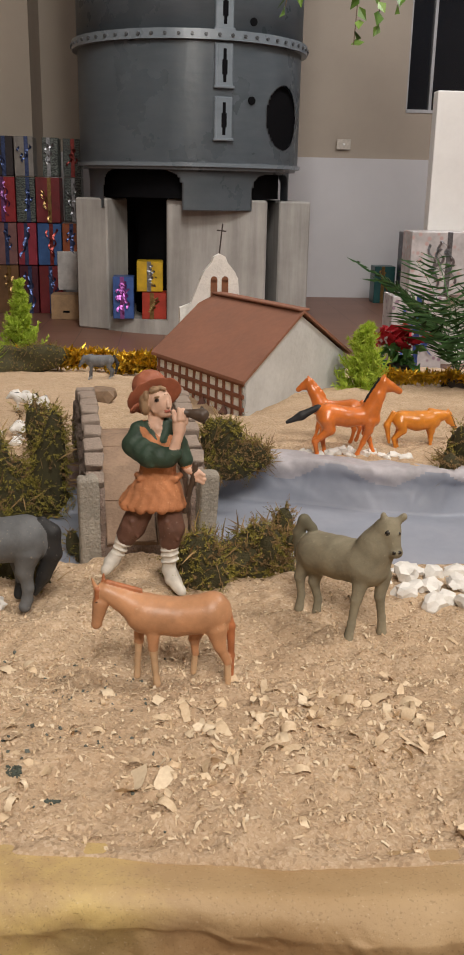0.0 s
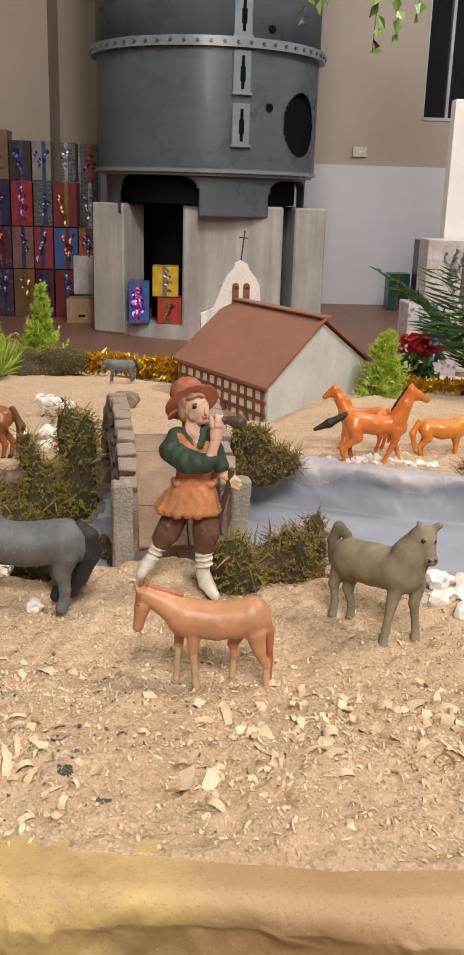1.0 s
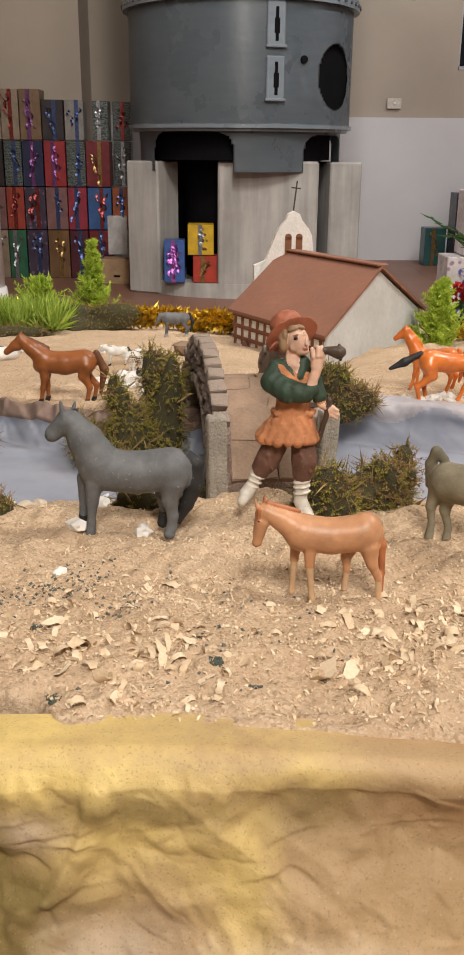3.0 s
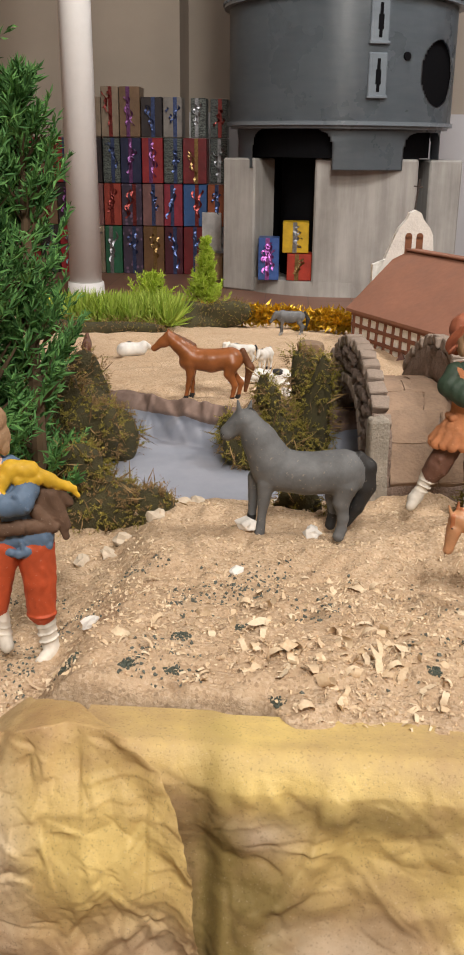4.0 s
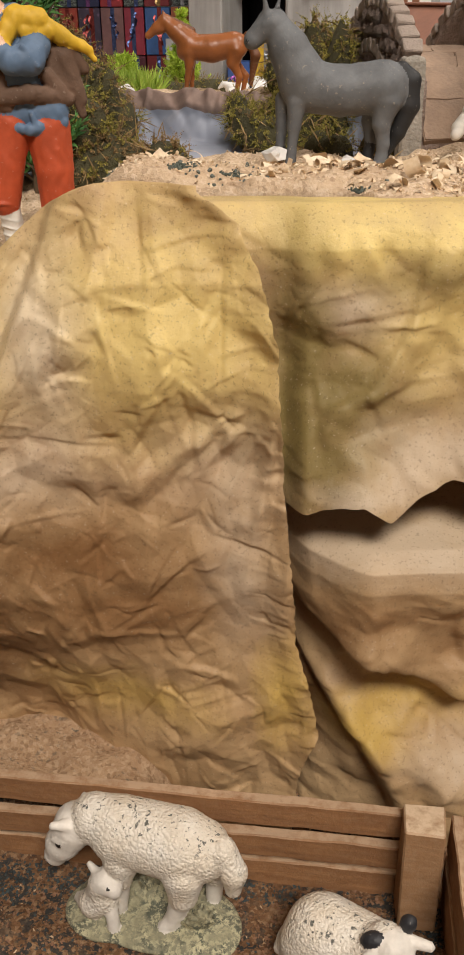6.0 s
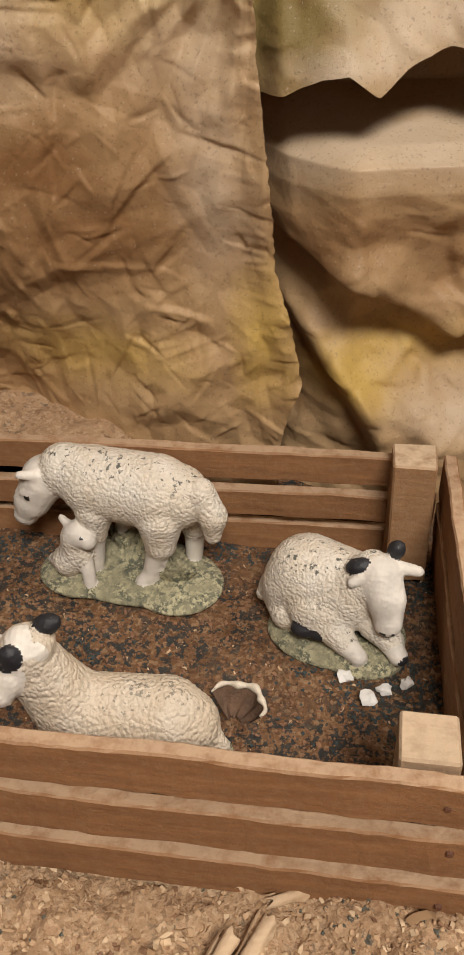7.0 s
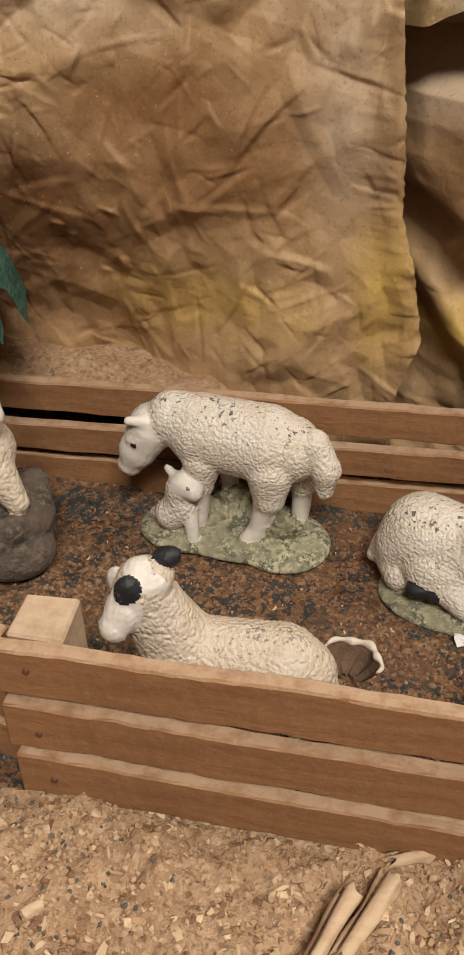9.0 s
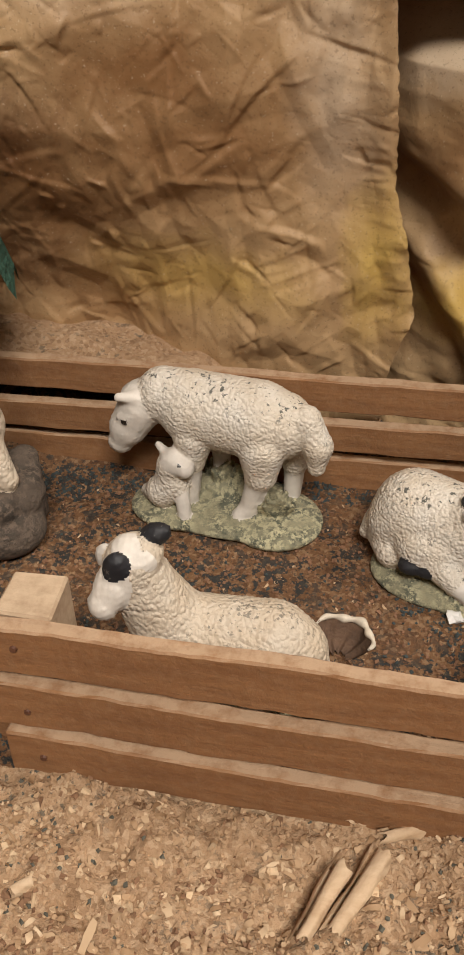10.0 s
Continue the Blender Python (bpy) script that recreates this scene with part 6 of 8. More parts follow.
# ---------- wood shavings ----------
def shavings(name, n, x0, x1, y0, y1, ground, size, label, dens=None, hero=(), mat=None, wide=(0.18, 0.5)):
    """Thin curled wood strips lying on the ground, in one object."""
    vs, fs, off = [], [], 0
    items = []
    while len(items) < n:
        x, y = rs.uniform(x0, x1), rs.uniform(y0, y1)
        if ground is terrain and y < front_y(np.array([x]))[0] + 0.010:
            continue
        if dens is None or rs.rand() < dens(x, y):
            items.append((x, y, rs.uniform(*size) * (1.4 if rs.rand() < 0.06 else 1.0), None))
    items += [(x, y, s * 0.75, 1) for x, y, s in hero]
    for x, y, s, h in items:
        curl = rs.uniform(0.5, 4.2) if h is None else rs.uniform(0.8, 3.0)
        w = s * rs.uniform(*wide)
        k = 7
        th = curl * (np.linspace(0, 1, k) - 0.5)
        rad = s / max(curl, 0.3)
        px, pz = rad * np.sin(th), rad * (1 - np.cos(th))
        if rs.rand() < 0.45:
            pz = -pz
        pz = pz - pz.min()
        tw = rs.uniform(-0.4, 0.4)
        e = np.linspace(-1, 1, k) * tw
        taper = rs.uniform(0.75, 1.1, k) - 0.55 * rs.rand() * np.abs(np.linspace(-1, 1, k)) ** 2
        A = np.stack([px + e * w * 0.4, -w / 2 * taper, pz + rs.normal(0, s * 0.02, k)], 1)
        B = np.stack([px - e * w * 0.4, w / 2 * taper, pz + rs.normal(0, s * 0.02, k)], 1)
        P = np.concatenate([A, B])
        R = np.array(Euler((rs.normal(0, 0.35), rs.normal(0, 0.35), rs.rand() * 6.28)).to_matrix())
        P = P @ R.T
        P[:, 2] -= P[:, 2].min() + s * 0.10
        P += (x, y, 0)
        P[:, 2] += ground(np.array([x]), np.array([y]))[0]
        vs.append(P)
        for i in range(k - 1):
            fs.append((off + i, off + i + 1, off + k + i + 1, off + k + i))
        off += 2 * k
    me = mesh_from(name, np.concatenate(vs).tolist(), fs, [mat or SHAVE])
    return tagged(new(name, me), label, "wood shavings", "", "stuff")


def shave_build(nt, b):
    g = nt.nodes.new("ShaderNodeNewGeometry")
    c = ramp(nt, g.outputs["Random Per Island"], [(0.0, (0.60, 0.44, 0.28)), (0.5, (0.68, 0.53, 0.36)), (1.0, (0.80, 0.69, 0.52))])
    c = mixc(nt, 0.35, c, ramp(nt, noise_out(nt, coords(nt, 1, (1, 1, 1), True), 500, 3), [(0.35, (0.58, 0.42, 0.25)), (0.65, (0.8, 0.66, 0.46))]))
    nt.links.new(c, b.inputs["Base Color"])
    b.inputs["Roughness"].default_value = 0.7


SHAVE = material("wood_shaving", shave_build)


def shave_dull_build(nt, b):
    g = nt.nodes.new("ShaderNodeNewGeometry")
    c = ramp(nt, g.outputs["Random Per Island"], [(0.0, (0.30, 0.18, 0.09)), (0.6, (0.44, 0.29, 0.165)), (1.0, (0.64, 0.48, 0.31))])
    nt.links.new(c, b.inputs["Base Color"])
    b.inputs["Roughness"].default_value = 0.8


SHAVE_DULL = material("dull_wood_shaving", shave_dull_build)
HERO = [(-0.003, 0.533, 0.024), (0.051, 0.538, 0.022), (0.042, 0.523, 0.030), (0.076, 0.599, 0.024), (0.078, 0.625, 0.028), (0.111, 0.602, 0.018), (0.187, 0.640, 0.026), (-0.046, 0.677, 0.022), (-0.035, 0.581, 0.022), (0.204, 0.632, 0.028), (-0.06, 0.54, 0.03), (-0.045, 0.535, 0.028), (-0.09, 0.545, 0.026), (0.20, 0.68, 0.02), (0.19, 0.56, 0.022), (0.155, 0.61, 0.022)]
shavings("wood_shavings", 430, -0.30, 0.42, 0.480, 0.70, terrain, (0.005, 0.0165), "curled pale wood shavings scattered over the sawdust", lambda x, y: (0.12 + 0.88 * (vnoise(np.array([x]), np.array([y]), 17)[0] > 0.05)) * (1.0 if 0.515 < y < 0.63 else 0.3) * (0.25 if x < -0.12 else 1.0), HERO)
shavings("curled_shavings", 2600, -0.36, 0.44, 0.475, 0.78, terrain, (0.003, 0.008), "small thin curls of wood among the sawdust", lambda x, y: 0.25 + 0.75 * (vnoise(np.array([x]), np.array([y]), 19)[0] > 0.0), (), None, (0.08, 0.28))
shavings("fine_shavings", 11000, -0.42, 0.45, 0.468, 0.90, terrain, (0.0012, 0.0048), "fine flakes of wood among the sawdust")
shavings("sawdust_flakes", 9000, -0.42, 0.10, 0.10, 0.252, stage_h, (0.0010, 0.0050), "fine flakes of wood in front of the pen", None, (), SHAVE_DULL)
shavings("pen_flakes", 500, -0.40, -0.04, 0.262, 0.41, stage_h, (0.0012, 0.003), "pale flakes of wood on the pen soil", None, (), SHAVE_DULL)
shavings("pen_shavings", 60, -0.30, -0.02, 0.12, 0.245, stage_h, (0.005, 0.012), "thick curled wood shavings before the pen", None, [(-0.118, 0.215, 0.018), (-0.10, 0.21, 0.016), (-0.21, 0.199, 0.018), (-0.205, 0.196, 0.014)], SHAVE_DULL, (0.12, 0.30))


def crumbs(name, n, x0, x1, y0, y1, ground, size, color, label, dens):
    """Small dark lumps strewn on the ground."""
    vs, fs, off = [], [], 0
    cube = np.array([(-1, -1, -1), (1, -1, -1), (1, 1, -1), (-1, 1, -1), (-1, -1, 1), (1, -1, 1), (1, 1, 1), (-1, 1, 1)]) * 0.5
    quads = [(0, 3, 2, 1), (4, 5, 6, 7), (0, 1, 5, 4), (1, 2, 6, 5), (2, 3, 7, 6), (3, 0, 4, 7)]
    made = 0
    for trial in range(40 * n):
        if made == n:
            break
        x, y = rs.uniform(x0, x1), rs.uniform(y0, y1)
        if rs.rand() > dens(x, y) or (ground is terrain and y < front_y(np.array([x]))[0] + 0.010):
            continue
        made += 1
        s = rs.uniform(*size)
        P = cube * s * rs.uniform(0.5, 1.2, 3) + rs.normal(0, s * 0.15, (8, 3))
        P = P @ np.array(Euler(rs.rand(3) * 6).to_matrix()).T + (x, y, ground(np.array([x]), np.array([y]))[0] + s * 0.2)
        vs.append(P)
        fs += [tuple(off + i for i in q) for q in quads]
        off += 8
    me = mesh_from(name, np.concatenate(vs).tolist(), fs, [plain(name + "_mat", color, 0.95, scale=200)], None, False)
    return tagged(new(name, me), label, "crumbs", "", "stuff")


crumbs("dark_crumbs", 1500, -0.36, 0.06, 0.485, 0.74, terrain, (0.0005, 0.0018), (0.12, 0.13, 0.11), "dark green-grey crumbs strewn on the sawdust", lambda x, y: max(0.02, (0.9 if x < -0.06 else 0.12) * (vnoise(np.array([x]), np.array([y]), 24)[0] > 0.1)))
for cx, cy, cr in ((-0.096, 0.496, 0.006), (-0.148, 0.516, 0.006), (-0.172, 0.514, 0.005), (-0.150, 0.560, 0.006), (-0.120, 0.585, 0.005), (-0.205, 0.524, 0.008), (-0.015, 0.530, 0.004), (0.005, 0.512, 0.004)):
    crumbs("moss_crumbs", 90, cx - cr, cx + cr, cy - cr, cy + cr, terrain, (0.0004, 0.0013), (0.085, 0.10, 0.08), "small heap of dark green moss crumbs on the sawdust", lambda x, y, cx=cx, cy=cy, cr=cr: max(0.0, 1 - math.hypot(x - cx, y - cy) / cr))
crumbs("pen_crumbs", 6500, -0.42, -0.03, 0.262, 0.42, stage_h, (0.0004, 0.0013), (0.045, 0.058, 0.058), "dark crumbs of bark in the pen", lambda x, y: 0.1 + 0.9 * (vnoise(np.array([x]), np.array([y]), 28)[0] > 0.0))
crumbs("red_crumbs", 4500, -0.42, -0.03, 0.262, 0.42, stage_h, (0.0004, 0.0014), (0.24, 0.125, 0.068), "reddish brown crumbs of bark in the pen", lambda x, y: 0.1 + 0.9 * (vnoise(np.array([x]), np.array([y]), 28)[0] < 0.1))
crumbs("front_crumbs", 600, -0.40, 0.10, 0.12, 0.25, stage_h, (0.0004, 0.0014), (0.11, 0.105, 0.08), "dark crumbs among the sawdust before the pen", lambda x, y: 0.1 + 0.9 * (vnoise(np.array([x]), np.array([y]), 30)[0] > 0.25))
crumbs("sawdust_grains", 7000, -0.40, 0.08, 0.10, 0.252, stage_h, (0.0005, 0.0015), (0.47, 0.31, 0.18), "coarse grains of sawdust before the pen", lambda x, y: 1.0)
crumbs("pale_grains", 1400, -0.40, 0.08, 0.10, 0.252, stage_h, (0.0006, 0.0024), (0.62, 0.45, 0.28), "pale coarse chips of sawdust before the pen", lambda x, y: 0.2 + 0.8 * (vnoise(np.array([x]), np.array([y]), 45)[0] > 0.0))
crumbs("bark_grains", 1500, -0.40, 0.08, 0.10, 0.252, stage_h, (0.0006, 0.0020), (0.24, 0.13, 0.07), "brown bark chips before the pen", lambda x, y: 0.2 + 0.8 * (vnoise(np.array([x]), np.array([y]), 38)[0] > 0.2))
crumbs("hill_grains", 7000, -0.40, 0.34, 0.468, 0.76, terrain, (0.0005, 0.0014), (0.62, 0.46, 0.30), "coarse grains of sawdust on the hill", lambda x, y: 1.0)


# rolled-up shavings lying before the pen
SHAVE_ROLL = material("rolled_shaving", wood_build((0.46, 0.31, 0.18), (0.62, 0.46, 0.30), 0.3))


def shaving_roll(x0, y0, x1, y1, r):
    L, a = math.hypot(x1 - x0, y1 - y0), math.atan2(y1 - y0, x1 - x0)
    seed = random.random() * 9
    def fn(u, v):
        th = 7.2 * v
        rad = r * 0.9 * (0.55 + 0.45 * v) * (0.85 + 0.25 * u) * (1 + 0.18 * vnoise(u * 0.3 + seed, v, 9))
        l = (u - 0.5) * 1.0 * L * (1 + 0.30 * vnoise(v + seed, v, 7))
        px, pz = rad * np.cos(th), rad * np.sin(th)
        mx, my = (x0 + x1) / 2, (y0 + y1) / 2
        return mx + l * math.cos(a) - px * math.sin(a), my + l * math.sin(a) + px * math.cos(a), 0.4465 + r * 0.45 + pz
    return tagged(new("shaving_roll", grid_mesh("shaving_roll", 18, 40, fn, SHAVE_ROLL)), "rolled-up wood shaving lying on the sawdust", "wood shaving", "rolled shavings")


for x0, y0, x1, y1, r in ((-0.1502, 0.2027, -0.1382, 0.2248, 0.0042), (-0.1411, 0.2058, -0.1266, 0.2283, 0.0045), (-0.1262, 0.2352, -0.1151, 0.2389, 0.0035), (-0.1359, 0.2397, -0.1329, 0.2462, 0.003), (-0.2345, 0.2115, -0.2284, 0.2156, 0.0035)):
    shaving_roll(x0, y0, x1, y1, r)

# ---------- figurines ----------
def figure_mat(name, color, rough=0.65, worn=(0.7, 0.6, 0.5), wear=0.12, bump_d=0.0006, spec=0.4):
    """Painted plaster or moulded plastic with small chips and rubbed patches."""
    def build(nt, b):
        v = coords(nt)
        n1 = noise_out(nt, v, 55, 5, 0.6)
        n2 = noise_out(nt, v, 340, 4, 0.6)
        c = ramp(nt, n1, [(0.3, tuple(x * 0.72 for x in color)), (0.7, tuple(min(1, x * 1.18) for x in color))])
        chips = math2(nt, "MULTIPLY", math2(nt, "GREATER_THAN", n2, 0.66), wear)
        c = mixc(nt, chips, c, worn)
        nt.links.new(c, b.inputs["Base Color"])
        b.inputs["Roughness"].default_value = rough
        b.inputs["Specular IOR Level"].default_value = spec
        bump(nt, b, n2, 0.35, bump_d)
    return material("fig_" + name, build)


def wool_build(color, speck, size=620):
    """Moulded locks of wool with crumbs caught on the upper side."""
    def build(nt, b):
        v = coords(nt)
        w = nt.nodes.new("ShaderNodeTexNoise")
        w.inputs["Scale"].default_value = 160
        nt.links.new(v, w.inputs["Vector"])
        warp = nt.nodes.new("ShaderNodeVectorMath")
        warp.operation = "MULTIPLY_ADD"
        nt.links.new(w.outputs["Color"], warp.inputs[0])
        warp.inputs[1].default_value = (0.004, 0.004, 0.004)
        nt.links.new(v, warp.inputs[2])
        d = voronoi_out(nt, warp.outputs[0], size)
        n1 = noise_out(nt, v, 60, 4)
        n2 = noise_out(nt, v, 400, 4, 0.7)
        n3 = noise_out(nt, v, 1300, 3, 0.6)
        c = ramp(nt, n1, [(0.3, tuple(x * q for x, q in zip(color, (0.90, 0.83, 0.74)))), (0.7, color)])
        geo = nt.nodes.new("ShaderNodeNewGeometry")
        sep = nt.nodes.new("ShaderNodeSeparateXYZ")
        nt.links.new(geo.outputs["Normal"], sep.inputs[0])
        up = ramp(nt, sep.outputs[2], [(0.3, (0, 0, 0)), (0.8, (1, 1, 1))])
        drift = ramp(nt, noise_out(nt, v, 75, 3), [(0.42, (0, 0, 0)), (0.60, (0.085, 0.085, 0.085))])
        dirt = math2(nt, "MULTIPLY", up, math2(nt, "GREATER_THAN", math2(nt, "ADD", n2, drift), 0.645))
        c = mixc(nt, math2(nt, "MULTIPLY", dirt, speck), c, (0.06, 0.065, 0.055))
        nt.links.new(c, b.inputs["Base Color"])
        b.inputs["Roughness"].default_value = 0.6
        n = bump(nt, b, math2(nt, "MULTIPLY", d, -1.0), 0.6, 0.0013)
        n = bump(nt, b, n2, 0.5, 0.0006, n)
        bump(nt, b, n3, 0.5, 0.0005, n)
    return build


def mottled_build(color, dark):
    """Painted plaster ground with dark crumbs stuck to it."""
    def build(nt, b):
        v = coords(nt)
        n1 = noise_out(nt, v, 90, 5, 0.65)
        n2 = noise_out(nt, v, 330, 5, 0.75)
        c = ramp(nt, n1, [(0.3, tuple(q * 0.6 for q in color)), (0.7, tuple(min(1, q * 1.25) for q in color))])
        c = mixc(nt, math2(nt, "MULTIPLY", ramp(nt, n2, [(0.45, (0, 0, 0)), (0.53, (1, 1, 1))]), ramp(nt, n1, [(0.38, (0.15, 0.15, 0.15)), (0.58, (0.9, 0.9, 0.9))])), c, dark)
        nt.links.new(c, b.inputs["Base Color"])
        b.inputs["Roughness"].default_value = 0.85
        n = bump(nt, b, n1, 0.7, 0.004)
        bump(nt, b, n2, 0.8, 0.002, n)
    return build


FM = {
    "skin": figure_mat("skin", (0.70, 0.45, 0.33), 0.5, wear=0.03), "hat": figure_mat("hat", (0.40, 0.135, 0.075), 0.6), "vest": figure_mat("vest", (0.50, 0.205, 0.09), 0.8, (0.66, 0.36, 0.19), 0.45, 0.0032),
    "green": figure_mat("green_cloth", (0.036, 0.064, 0.042), 0.6, (0.12, 0.15, 0.10), 0.4, 0.0014), "brown": figure_mat("brown_cloth", (0.13, 0.062, 0.042), 0.6), "white": figure_mat("white_hose", (0.66, 0.62, 0.55), 0.7),
    "horn": figure_mat("horn", (0.075, 0.05, 0.035), 0.45), "hair": figure_mat("hair", (0.33, 0.21, 0.12), 0.6, bump_d=0.002), "blue": figure_mat("blue_cloth", (0.10, 0.155, 0.24), 0.6),
    "yellow": figure_mat("yellow_cloth", (0.62, 0.38, 0.025), 0.6), "red": figure_mat("red_cloth", (0.46, 0.075, 0.025), 0.6), "fur": figure_mat("fur_vest", (0.12, 0.07, 0.045), 0.8, bump_d=0.002),
    "eye": figure_mat("eye_dark", (0.02, 0.015, 0.012), 0.3, wear=0.0), "lip": figure_mat("lip", (0.5, 0.16, 0.12), 0.5, wear=0.0),
    "pony": figure_mat("pony_tan", (0.52, 0.265, 0.135), 0.4, (0.66, 0.46, 0.30), 0.35), "pony_leg": figure_mat("pony_pale", (0.62, 0.41, 0.24), 0.45), "pony_mane": figure_mat("pony_mane", (0.42, 0.15, 0.06), 0.5),
    "clay": figure_mat("clay_green", (0.255, 0.225, 0.155), 0.85, (0.34, 0.31, 0.23), 0.5, 0.0014), "clay_dark": figure_mat("clay_dark", (0.15, 0.135, 0.09), 0.85),
    "slate": figure_mat("slate", (0.13, 0.135, 0.14), 0.6, (0.36, 0.31, 0.24), 0.45, 0.0012), "coal": figure_mat("coal", (0.022, 0.022, 0.023), 0.6), "hoof": figure_mat("hoof", (0.06, 0.055, 0.05), 0.6),
    "chestnut": figure_mat("chestnut", (0.30, 0.10, 0.03), 0.35, (0.5, 0.25, 0.1), 0.1), "chestnut_d": figure_mat("chestnut_dark", (0.15, 0.055, 0.02), 0.5),
    "orange": figure_mat("orange_plastic", (0.68, 0.185, 0.035), 0.28, wear=0.0, spec=0.6), "orange_y": figure_mat("orange_yellow", (0.70, 0.25, 0.03), 0.28, wear=0.0, spec=0.6),
    "wool": material("fig_wool_white", wool_build((0.70, 0.65, 0.57), 0.9)), "wool_c": material("fig_wool_cream", wool_build((0.62, 0.54, 0.435), 0.6, 520)), "face": figure_mat("sheep_face", (0.66, 0.61, 0.54), 0.6, wear=0.05),
    "black": figure_mat("black_paint", (0.02, 0.02, 0.023), 0.55), "base": material("fig_base_green", mottled_build((0.50, 0.46, 0.29), (0.07, 0.08, 0.06))), "rock": material("fig_dark_rock", mottled_build((0.15, 0.11, 0.08), (0.05, 0.04, 0.03))),
    "donkey": figure_mat("donkey_grey", (0.15, 0.155, 0.165), 0.6, (0.5, 0.5, 0.5), 0.4), "grey": figure_mat("grey_white", (0.42, 0.42, 0.42), 0.6), "cow": figure_mat("cow_white", (0.76, 0.75, 0.72), 0.55),
}


def statue(name, prims, cell, k, names, m, label, category, group="", grain=None, squash=1.0):
    """One figurine in one mesh; the first entry of each limb is the name of its paint."""
    keys = list(dict.fromkeys(p[0] for p in prims))
    me = blend_mesh(name, [(keys.index(p[0]), *p[1:]) for p in prims], cell, k, [FM[q] for q in keys], grain)
    ob = tagged(new(name, me), label, category, group)
    ob.matrix_world = m @ Matrix.Diagonal((1, squash, 1, 1))
    return ob


def mm(prims):
    """Limbs given in millimetres."""
    out = []
    for c, a, ra, b_, rb in prims:
        f = lambda p: tuple(q / 1000 for q in p)
        out.append((c, f(a), f(ra) if b_ is None else ra / 1000, None if b_ is None else f(b_), rb if b_ is None else rb / 1000))
    return out


def sketch(prims, ox, oy, s, tall=1.0):
    """Limbs drawn on a front view: x to the right, y down from the top, third number the depth away."""
    out = []
    for c, a, ra, b_, rb in prims:
        f = lambda p: ((p[0] - ox) * s, p[2] * s, (oy - p[1]) * s * tall)
        if b_ is None:
            out.append((c, f(a), tuple(q * s for q in ra), None, rb))
        else:
            out.append((c, f(a), ra * s, f(b_), rb * s))
    return out


def folds(amp, freq):
    def g(X, Y, Z):
        return amp * np.sin(X * freq + 1.5 * np.sin(Z * freq * 0.35)) * np.cos(Y * freq * 0.8 + Z * freq * 0.25)
    return g


